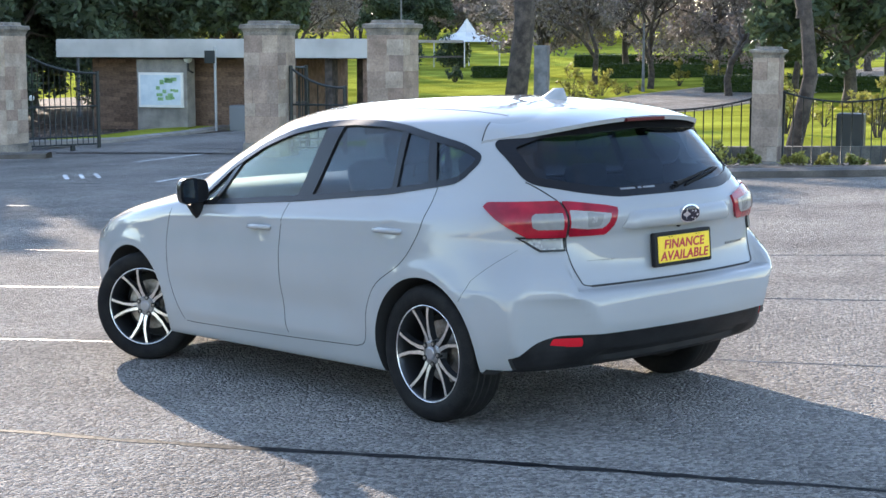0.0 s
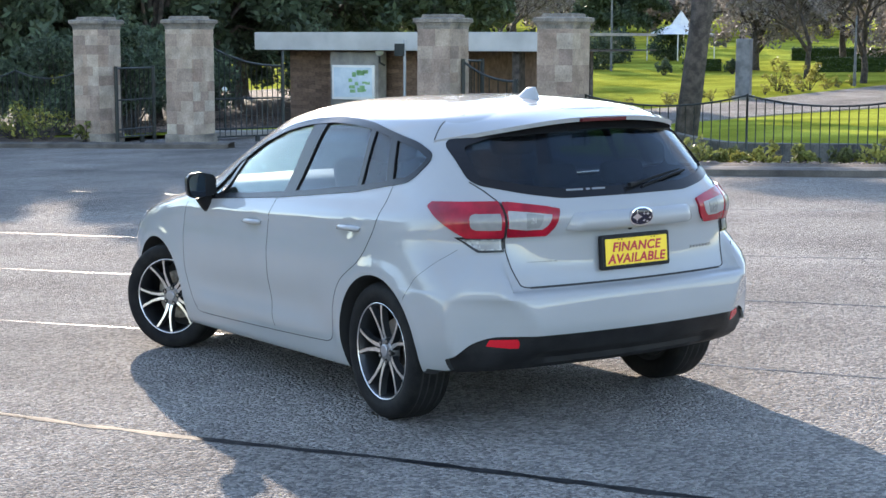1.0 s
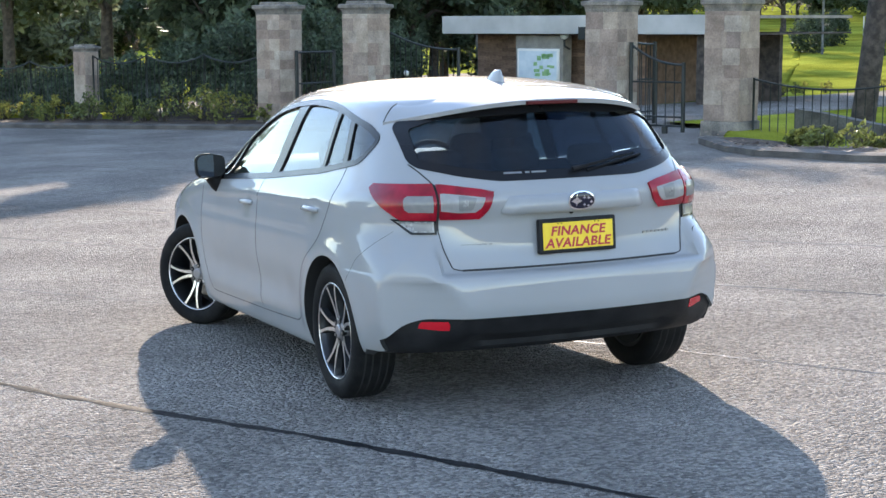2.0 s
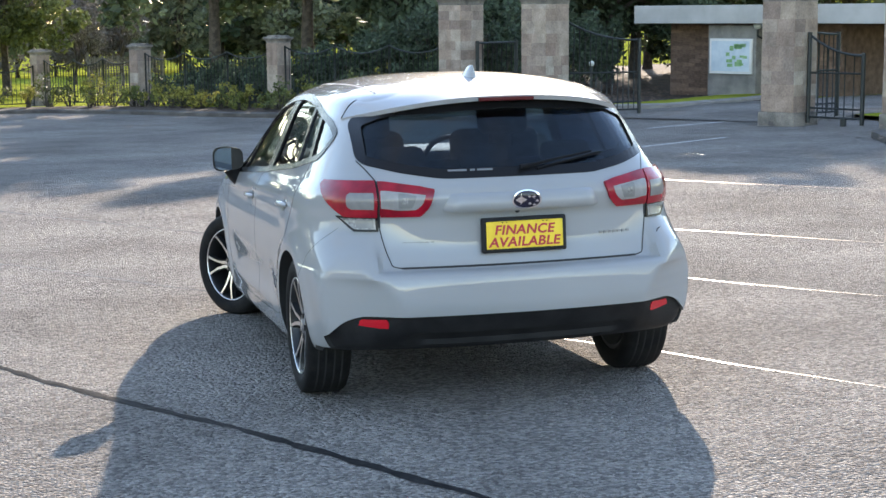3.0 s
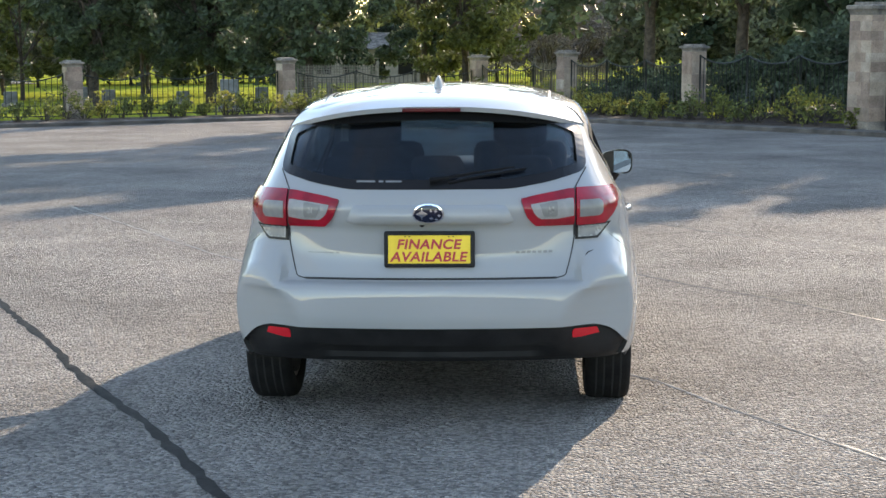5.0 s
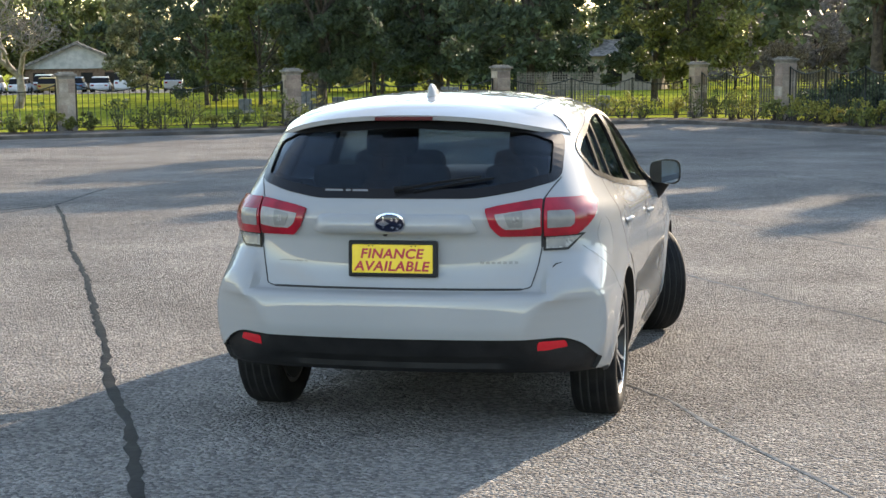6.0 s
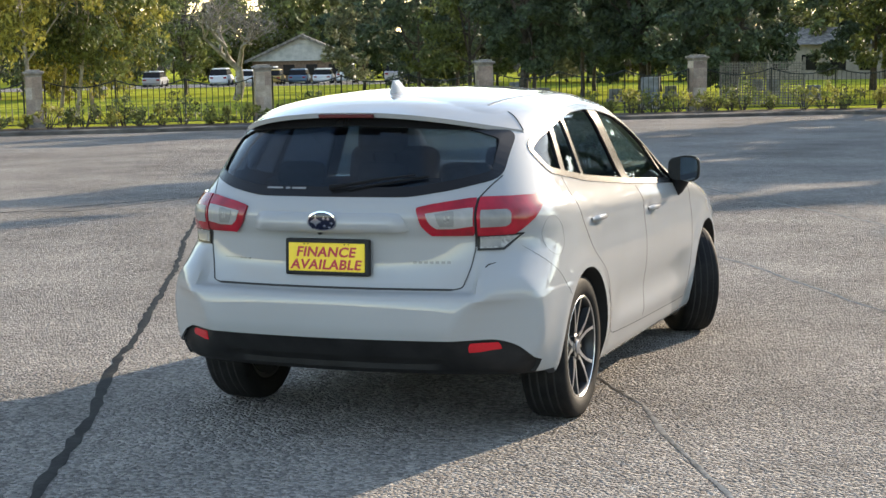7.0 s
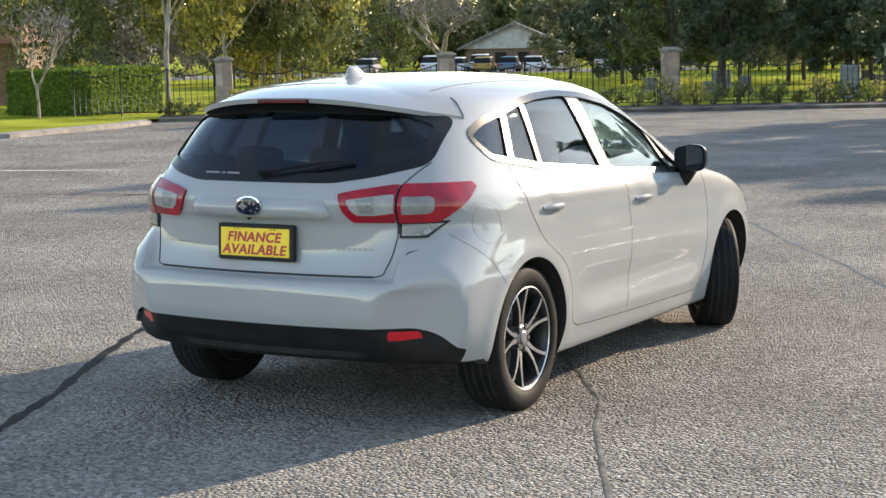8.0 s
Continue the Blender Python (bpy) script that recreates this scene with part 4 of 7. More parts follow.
# maker's oval, badges as plain bars
def oval(rx, rz, off, n=32):
    return [(rx * math.cos(2 * math.pi * k / n), 0.928 + rz * math.sin(2 * math.pi * k / n)) for k in range(n)]


emb = on_skin(oval(0.064, 0.029, 0), at_x, "emblem", CHROME, car, 0.042, 0.02, 1, 12, 16, "oval chrome and navy emblem")
on_skin(oval(0.058, 0.0245, 0), at_x, "emblem_field", NAVY, emb, 0.0432, 0.004, 1, 12, 16)
for x, z, r in ((-0.026, 0.93, 0.017), (0.012, 0.918, 0.006), (0.03, 0.937, 0.006), (0.044, 0.926, 0.006), (0.032, 0.914, 0.006), (0.010, 0.938, 0.005)):
    on_skin([(x - r * 1.5, z), (x - r * 0.25, z - r * 0.25), (x, z - r), (x + r * 0.25, z - r * 0.25), (x + r * 1.5, z), (x + r * 0.25, z + r * 0.25), (x, z + r), (x - r * 0.25, z + r * 0.25)], at_x, "emblem_mark", CHROME, emb, 0.0442, 0.002, 1, 4, 4)
for k in range(7):
    x = 0.36 + 0.023 * k
    on_skin([(x, 0.75), (x + 0.015, 0.75), (x + 0.015, 0.761), (x, 0.761)], at_x, "badge_bar", BADGE, car, 0.004, 0.004, 1, 2, 2)
on_skin([(0.42, 0.752), (0.52, 0.752), (0.52, 0.756), (0.42, 0.756)], at_x, "badge_line", BADGE, car, 0.003, 0.003, -1, 2, 4)
for k in range(3):
    x = 0.385 + 0.024 * k
    on_skin([(x, 0.75), (x + 0.014, 0.75), (x + 0.014, 0.757), (x, 0.757)], at_x, "badge_bar", BADGE, car, 0.004, 0.004, -1, 2, 2)
STICKER = mat("sticker_white", (0.2, 0.2, 0.21), 0.5)
for x0, x1 in ((0.31, 0.23), (0.215, 0.195), (0.185, 0.118)):
    on_skin([(x1, 1.048), (x0, 1.048), (x0, 1.055), (x1, 1.055)], at_x, "sticker_bar", STICKER, car, 0.0045, 0.0012, -1, 2, 4)
bm = bmesh.new()
bmesh.ops.create_uvsphere(bm, u_segments=12, v_segments=8, radius=0.011, matrix=Matrix.Translation((-0.03, -0.793, 0.876)))
part("reversing_camera", bm, BLACK, car, smooth=True)
# small scuff on the bumper corner
on_skin(curve2([(0.655, 0.735), (0.668, 0.748), (0.69, 0.752)]) + curve2([(0.69, 0.756), (0.666, 0.753), (0.652, 0.738)]), at_x, "scuff_mark", BLACK, car, 0.0006, 0.001, 1, 4, 3)

# rear wiper
bm = bmesh.new()
pts = [skin(s_at_x(abs(x), z) * (1 if x > 0 else -1), z, 0.02) for x, z in ((0.0, 1.047), (0.06, 1.055), (0.2, 1.078), (0.35, 1.098))]
tube(bm, pts, [0.012, 0.0075, 0.006, 0.004], 8)
wiper = part("rear_wiper", bm, WIPER, car, "black rear wiper arm", smooth=True)
bm = bmesh.new()
tube(bm, [skin(s_at_x(x, z), z, 0.007) for x, z in ((0.08, 1.044), (0.2, 1.066), (0.3, 1.083), (0.4, 1.098))], 0.006, 6)
part("wiper_blade", bm, WIPER, wiper)

# head lamps and front grille
for sx in (-1, 1):
    rows, back = [], []
    for i in range(9):
        z = 0.70 + 0.105 * i / 8
        sa, sb = s_at_y(3.02 + 0.25 * abs(z - 0.79), z), s_at_y(3.36, z)
        rows.append([skin(sx * (sa + (sb - sa) * k / 14), z, 0.005) for k in range(15)])
        back.append([skin(sx * (sa + (sb - sa) * k / 14), z, -0.02) for k in range(15)])
    part("head_lamp", sheet(rows, back), SMOKELENS, car, "clear head lamp with dark housing", smooth=True)


# wheels
def wheel_parts(parent, steer):
    prof = [(0.222, -0.085), (0.222, 0.085), (0.226, 0.094), (0.262, 0.1035), (0.292, 0.101), (0.308, 0.093), (0.3165, 0.075), (0.318, 0.0), (0.3165, -0.075), (0.308, -0.093), (0.292, -0.101), (0.262, -0.1035), (0.226, -0.094)]
    bm = bmesh.new()
    N = 72
    rings = [[bm.verts.new((x, r * math.cos(2 * math.pi * k / N), r * math.sin(2 * math.pi * k / N))) for k in range(N)] for r, x in prof]
    for a, b in zip(rings, rings[1:] + rings[:1]):
        for k in range(N):
            bm.faces.new((a[k], a[(k + 1) % N], b[(k + 1) % N], b[k]))
    # tread grooves
    bmesh.ops.recalc_face_normals(bm, faces=bm.faces)
    tyre = part("tyre", bm, TYRE, parent, "black road tyre", smooth=True)
    for x in (-0.055, -0.02, 0.02, 0.055):
        bm = bmesh.new()
        ra = [[bm.verts.new((x + d, r * math.cos(2 * math.pi * k / N), r * math.sin(2 * math.pi * k / N))) for k in range(N)] for d, r in ((-0.0045, 0.3182), (-0.003, 0.3188), (0.003, 0.3188), (0.0045, 0.3182))]
        for a, b in zip(ra, ra[1:]):
            for k in range(N):
                bm.faces.new((a[k], a[(k + 1) % N], b[(k + 1) % N], b[k]))
        part("tread_groove", bm, LINER, tyre)
    # barrel
    bm = bmesh.new()
    prof = [(0.226, 0.088), (0.219, 0.092), (0.214, 0.086), (0.206, 0.06), (0.2, -0.08), (0.206, -0.085), (0.222, -0.085)]
    rings = [[bm.verts.new((x, r * math.cos(2 * math.pi * k / 60), r * math.sin(2 * math.pi * k / 60))) for k in range(60)] for r, x in prof]
    for a, b in zip(rings, rings[1:]):
        for k in range(60):
            bm.faces.new((a[k], a[(k + 1) % 60], b[(k + 1) % 60], b[k]))
    rim = part("rim", bm, DARKRIM, parent, "dark grey alloy rim with bright machined spokes", smooth=True)
    bm = bmesh.new()
    prof = [(0.2268, 0.089), (0.2255, 0.0945), (0.2215, 0.0945), (0.2195, 0.089)]
    rings = [[bm.verts.new((x, r * math.cos(2 * math.pi * k / 60), r * math.sin(2 * math.pi * k / 60))) for k in range(60)] for r, x in prof]
    for a, b in zip(rings, rings[1:]):
        for k in range(60):
            bm.faces.new((a[k], a[(k + 1) % 60], b[(k + 1) % 60], b[k]))
    part("rim_edge", bm, ALLOY, rim, "bright machined rim edge", smooth=True)
    # brake disc
    bm = bmesh.new()
    tube(bm, [(-0.03, 0, 0), (-0.005, 0, 0)], 0.145, 40)
    tube(bm, [(-0.03, 0, 0), (0.012, 0, 0)], 0.08, 24)
    part("brake_disc", bm, STEEL, parent)
    bm = bmesh.new()
    tube(bm, [(-0.09, 0, 0), (-0.075, 0, 0)], 0.2, 40)
    part("brake_shield", bm, LINER, parent)
    # five split spokes
    for j in range(5):
        for d in (-1, 1):
            a0 = 2 * math.pi * j / 5 + math.pi / 2
            line = [(0.045, a0 + d * 0.32, 0.066, 0.0105), (0.085, a0 + d * 0.15, 0.073, 0.009), (0.14, a0 + d * 0.17, 0.081, 0.0072), (0.19, a0 + d * 0.225, 0.087, 0.0068), (0.222, a0 + d * 0.265, 0.090, 0.0085)]
            front, dark = [], []
            for r, a, x, hw in line:
                c = Vector((x, r * math.cos(a), r * math.sin(a)))
                t = Vector((0, -math.sin(a), math.cos(a)))
                front.append([c - t * hw, c + t * hw])
                dark.append([c - t * (hw + 0.006) - Vector((0.03, 0, 0)), c + t * (hw + 0.006) - Vector((0.03, 0, 0))])
            part("spoke", sheet(front, [[p - Vector((0.002, 0, 0)) for p in r] for r in front]), ALLOY, rim)
            part("spoke_back", sheet([[p - Vector((0.0025, 0, 0)) for p in r] for r in front], dark), DARKRIM, rim)
    bm = bmesh.new()
    tube(bm, [(0.03, 0, 0), (0.064, 0, 0), (0.072, 0, 0)], [0.07, 0.062, 0.05], 30)
    part("hub", bm, DARKALLOY, rim, "dull grey wheel hub")
    bm = bmesh.new()
    tube(bm, [(0.06, 0, 0), (0.076, 0, 0), (0.079, 0, 0)], [0.03, 0.03, 0.024], 24)
    part("hub_cap", bm, mat("grey_cap", (0.3, 0.3, 0.32), 0.3, 0.6), rim, "grey hub cap")
    for j in range(5):
        a = 2 * math.pi * (j + 0.5) / 5 + math.pi / 2
        bm = bmesh.new()
        tube(bm, [(0.05, 0.05 * math.cos(a), 0.05 * math.sin(a)), (0.0735, 0.05 * math.cos(a), 0.05 * math.sin(a))], 0.0145, 12)
        part("lug_hole", bm, LINER, rim)
        bm = bmesh.new()
        tube(bm, [(0.05, 0.05 * math.cos(a), 0.05 * math.sin(a)), (0.0765, 0.05 * math.cos(a), 0.05 * math.sin(a))], 0.0075, 6)
        part("wheel_nut", bm, STEEL, rim)


for sx in (-1, 1):
    for y, steer in ((0.0, 0), (2.67, 31)):
        w = new("wheel")
        w.parent = car
        w.matrix_basis = pose(sx * 0.772, y, HUB, 0, 0, steer + (180 if sx < 0 else 0)) @ pose(0, 0, 0, 12 + 31 * y, 0, 0)
        wheel_parts(w, steer)

# underside, exhaust
bm = bmesh.new()
tube(bm, [(0.5, -0.45, 0.335), (0.48, -0.45, 0.335), (0.0, -0.44, 0.335), (-0.38, -0.44, 0.335), (-0.4, -0.44, 0.335)], [0.03, 0.06, 0.06, 0.06, 0.03], 14)
part("exhaust_silencer", bm, LINER, car, smooth=True)
bm = bmesh.new()
tube(bm, [(0.45, -0.48, 0.31), (0.46, -0.53, 0.3), (0.46, -0.56, 0.298)], 0.022, 12, caps=False)
part("exhaust_tip", bm, STEEL, car, smooth=True)
bm = bmesh.new()
tube(bm, [(-0.68, 0.0, 0.26), (0.68, 0.0, 0.26)], 0.035, 10)
part("rear_axle", bm, LINER, car)

# cabin
def cushion(x, y, z, sx, sy, sz, name, tilt=0, r=0.05, label="", m=None):
    bm = bmesh.new()
    box(bm, -sx / 2, -sy / 2, -sz / 2, sx / 2, sy / 2, sz / 2, m=pose(x, y, z, tilt), bevel=r)
    return part(name, bm, m or CLOTH, car, label, smooth=True)


for x in (-0.37, 0.37):
    cushion(x, 1.05, 0.60, 0.5, 0.5, 0.16, "seat_base")
    cushion(x, 0.80, 0.88, 0.48, 0.14, 0.6, "seat_back", -14)
    cushion(x, 0.70, 1.235, 0.27, 0.10, 0.18, "headrest", -10, 0.045)
    bm = bmesh.new()
    for d in (-0.06, 0.06):
        tube(bm, [(x + d, 0.73, 1.08), (x + d, 0.70, 1.2)], 0.007, 6)
    part("headrest_posts", bm, CHROME, car)
cushion(0, 0.2, 0.56, 1.3, 0.5, 0.16, "rear_seat_base")
cushion(0, -0.12, 0.82, 1.3, 0.13, 0.5, "rear_seat_back", -16)
for x in (-0.4, 0.0, 0.4):
    cushion(x, -0.19, 1.085, 0.24, 0.09, 0.11, "rear_headrest", -8, 0.04)
cushion(0, 2.08, 0.90, 1.45, 0.5, 0.26, "dashboard", 4, 0.07, m=DASH)
cushion(0, 1.2, 0.62, 0.18, 0.6, 0.12, "centre_console", 0, 0.03, m=DASH)
cushion(0, -0.42, 0.94, 1.2, 0.36, 0.02, "parcel_shelf", 0, 0.006, m=DASH)
bm = bmesh.new()
ring = [Vector((0.37 + 0.185 * math.cos(a), 0.0, 0.185 * math.sin(a))) for a in [2 * math.pi * k / 28 for k in range(29)]]
tube(bm, [pose(0, 1.66, 0.93, -22) @ p for p in ring], 0.015, 8, caps=False)
part("steering_wheel", bm, DASH, car, smooth=True)
cushion(0.37, 1.68, 0.93, 0.13, 0.05, 0.1, "steering_hub", -22, 0.02, m=DASH)
cushion(0.0, 1.38, 1.315, 0.24, 0.03, 0.06, "interior_mirror", 0, 0.012, m=DASH)


def ribbon(name, line, offsets, material, label, category, lifts, kind="structure", step=1.5):
    """A strip along a line of points: offsets to its left, with a height over the ground for each."""
    pts = []
    for a, b in zip(line, line[1:]):
        a, b = Vector(a), Vector(b)
        n = max(1, int((b - a).length / step))
        pts += [a.lerp(b, k / n) for k in range(n)]
    pts.append(Vector(line[-1]))
    bm = bmesh.new()
    rows = []
    for i, p in enumerate(pts):
        d = (pts[min(i + 1, len(pts) - 1)] - pts[max(0, i - 1)]).normalized()
        nrm = Vector((-d.y, d.x))
        rows.append([(*(p + nrm * o), gz(*(p + nrm * o)) + h) for o, h in zip(offsets, lifts)])
    grid_mesh(bm, rows)
    ob = part(name, bm, material, None, smooth=False)
    return tagged(ob, label, category, kind=kind)


def cover(name, front, depth, material, label, category, lift=0.1, nu=60, nv=60):
    """Ground cover from a front line of points outwards to a depth."""
    bm = bmesh.new()
    rows = []
    for j in range(nv + 1):
        d = depth * (j / nv) ** 2.2
        row = []
        for i in range(nu + 1):
            f = i / nu * (len(front) - 1)
            k = min(int(f), len(front) - 2)
            p = Vector(front[k]).lerp(Vector(front[k + 1]), f - k)
            q = p + p.normalized() * d
            row.append((q.x, q.y, gz(q.x, q.y) + lift))
        rows.append(row)
    grid_mesh(bm, rows)
    return tagged(part(name, bm, material, None, smooth=True), label, category, kind="structure")


# browner, darker copy of the kerb concrete, with tree shade put into the colour
KERB_SHADED = noisy(mat("kerb_shaded", (0.13, 0.12, 0.11), 0.85), (0.05, 0.043, 0.037), (0.12, 0.105, 0.09), 2, 8, 0.4, 60)
# kerb lines: along the verge, along the fence and before the right-hand bed
VERGE = [(-60, 10), (-32, 16.6), (-23.6, 19.6), (-22.5, 20.8), (-23.3, 25.6), (-24.0, 27.6)]
KERB = [(-24.6, 28.9), (-19.0, 32.9), (-12.3, 37.4), (-4.2, 42.9), (-2.6, 43.4), (-1.2, 42.6), (1.0, 39.4), (3.5, 35.0), (7.4, 29.4), (8.9, 27.0), (9.9, 25.8)]
KERB_RIGHT = [(12.5, 17.5), (11.3, 14.0), (11.6, 12.0), (12.6, 10.3), (14.4, 7.7), (23.1, -6.5)]
cover("lawn", [(-60, 10.4), (-33, 16.9), (-24.0, 19.9), (-23.0, 21.2), (-23.8, 25.7), (-24.6, 28.0)] + [(x, y + 0.15) for x, y in KERB[:9]] + [(10.5, 31.8), (12.6, 30.4), (15.2, 25.8), (15.0, 19.6), (12.8, 17.5), (11.6, 14.0), (11.9, 12.1), (12.8, 10.5), (14.6, 7.9), (23.3, -6.3)], 420, GRASS, "bright green mown lawn behind the fence", "lawn", 0.1, 170, 60)
for nm, ln in (("kerb_verge", VERGE), ("kerb_fence", KERB), ("kerb_bed", KERB_RIGHT)):
    ribbon(nm, ln, (-0.16, -0.15, -0.03, 0.0, 0.16, 0.17), CONCRETE if nm == "kerb_verge" else KERB_SHADED, "low worn concrete kerb", "kerb", (-0.05, 0.10, 0.125, 0.13, 0.13, 0.0))
ribbon("bed_fence", KERB[:9], (0.17, 0.9, 1.8, 2.6), SOIL, "narrow bed of dark soil under the fence", "soil", (0.105, 0.15, 0.14, 0.112))
ribbon("bed_gate", KERB_RIGHT, (0.17, 0.6, 1.1, 1.6, 2.1, 2.6, 3.1, 3.6, 4.1, 4.6, 5.1, 5.6, 6.1), SOIL, "bed of dark mulch under the fence", "soil", (0.115,) + (0.14,) * 11 + (0.11,), step=0.5)
drive = [(11.9, 25.3), (12.8, 25.7), (14.6, 26.3), (17.5, 27.2), (25, 29.6), (34, 32.3), (46, 36.2), (75, 44.0)]
bm = bmesh.new()
rows = []
for i, (a, b) in enumerate(zip(drive, drive[1:])):
    a, b = Vector(a), Vector(b)
    d = (b - a).normalized()
    for k in range(8):
        q = a.lerp(b, k / 8)
        up = 0.13 * max(0.0, min(1.0, ((i + k / 8) - 0.3) / 2))
        rows.append([(*(q + Vector((-d.y, d.x)) * o), gz(*(q + Vector((-d.y, d.x)) * o)) + up + 0.006 + h) for o, h in ((-3.35, -0.12), (-3.3, 0.0), (-1.5, 0.02), (1.5, 0.02), (3.3, 0.0), (3.35, -0.12))])
grid_mesh(bm, rows)
tagged(part("drive_inside", bm, ASPHALT, None), "pale asphalt drive inside the gates", "road", kind="structure")

# bitumen joints in the paving, dark and glossy
rng = random.Random(4)
JOINTS = [
    ([(-7.93, 12.28), (-6.0, 8.6), (-3.95, 4.6), (-2.42, 1.64), (-1.81, 0.33), (-1.25, -0.68), (-0.77, -1.68), (0.3, -3.9)], 0.055),
    ([(-5.2, 11.6), (-3.0, 7.6), (-1.5, 4.9), (-0.70, 3.48), (0.61, 1.03), (1.06, 0.33), (1.5, -0.65), (1.75, -1.2), (2.8, -3.3)], 0.032),
    ([(-3.4, 13.4), (0.14, 6.85), (0.56, 6.2), (1.57, 4.25), (2.1, 3.38), (2.77, 2.1), (4.6, -1.2)], 0.045),
    ([(-1.8, 15.2), (0.03, 12.2), (1.22, 10.26), (3.4, 6.3), (6.0, 1.8)], 0.045),
    ([(1.0, 20.5), (3.88, 15.3), (4.7, 13.6), (6.4, 10.2), (9.0, 5.6)], 0.048),
    ([(3.0, 24.0), (6.0, 19.4), (7.2, 17.0), (9.5, 12.6)], 0.05),
    ([(-9.4, 9.1), (-8.0, 12.3), (-8.6, 15.4)], 0.045),
    ([(-14.6, 8.0), (-8.4, 9.8), (-7.9, 12.2)], 0.04),
]
for k, (line, wd) in enumerate(JOINTS):
    seal = SEAL_DUSTY if k == 1 else (SEAL_DULL if wd > 0.05 or len(line) == 3 else SEAL)
    pts = []
    for a, b in zip(line, line[1:]):
        n = max(2, int(math.dist(a, b) / 0.09))
        pts += [(a[0] + (b[0] - a[0]) * k / n, a[1] + (b[1] - a[1]) * k / n) for k in range(n)]
    bm = bmesh.new()
    rows, off = [], 0.0
    for i, p in enumerate(pts):
        q = pts[min(i + 1, len(pts) - 1)]
        r = pts[max(0, i - 1)]
        d = Vector((q[0] - r[0], q[1] - r[1])).normalized()
        off = off * 0.93 + rng.uniform(-0.008, 0.008)
        w = wd * rng.uniform(0.55, 1.25) * (0.5 if wd > 0.05 else 0.4)
        c = Vector(p) + Vector((-d.y, d.x)) * off
        a, b = c + Vector((-d.y, d.x)) * w, c - Vector((-d.y, d.x)) * w
        rows.append([(a.x, a.y, gz(*a) + 0.002), (c.x, c.y, gz(*c) + 0.005), (b.x, b.y, gz(*b) + 0.002)])
    grid_mesh(bm, rows)
    tagged(part("paving_joint", bm, seal, None, smooth=True), "dusty worn bitumen seam in the asphalt" if seal is SEAL_DUSTY else "dark bitumen seam sealed across the asphalt", "seam", kind="structure")
LINEPAINT = noisy(mat("road_paint", (0.6, 0.6, 0.57), 0.7), (0.35, 0.34, 0.32), (0.7, 0.69, 0.66), 5, 8)
for a, b, w in (((7.0, 19.2), (7.5, 20.3), 0.08), ((7.25, 19.1), (7.75, 20.2), 0.07), ((7.5, 19.0), (8.0, 20.1), 0.08), ((10.2, 22.6), (13.3, 24.3), 0.12), ((-12.7, 13.2), (-18.5, 11.2), 0.12), ((7.6, 17.2), (10.2, 18.9), 0.1)):
    ribbon("road_marking", [a, b], (-w / 2, w / 2), LINEPAINT, "worn white road paint", "marking", (0.004, 0.004), step=0.4)


# ==== stone pillars ====
def block_mesh(name, seed):
    bm = bmesh.new()
    box(bm, -0.5, -0.5, -0.5, 0.5, 0.5, 0.5, bevel=0.008)
    r = random.Random(seed)
    for v in bm.verts:
        v.co += Vector((r.uniform(-1, 1), r.uniform(-1, 1), r.uniform(-1, 1))) * 0.005
    me = mesh_of(bm, name)
    me.materials.append(STONE)
    return me


BLOCKS = [block_mesh("stone_block", k) for k in range(4)]


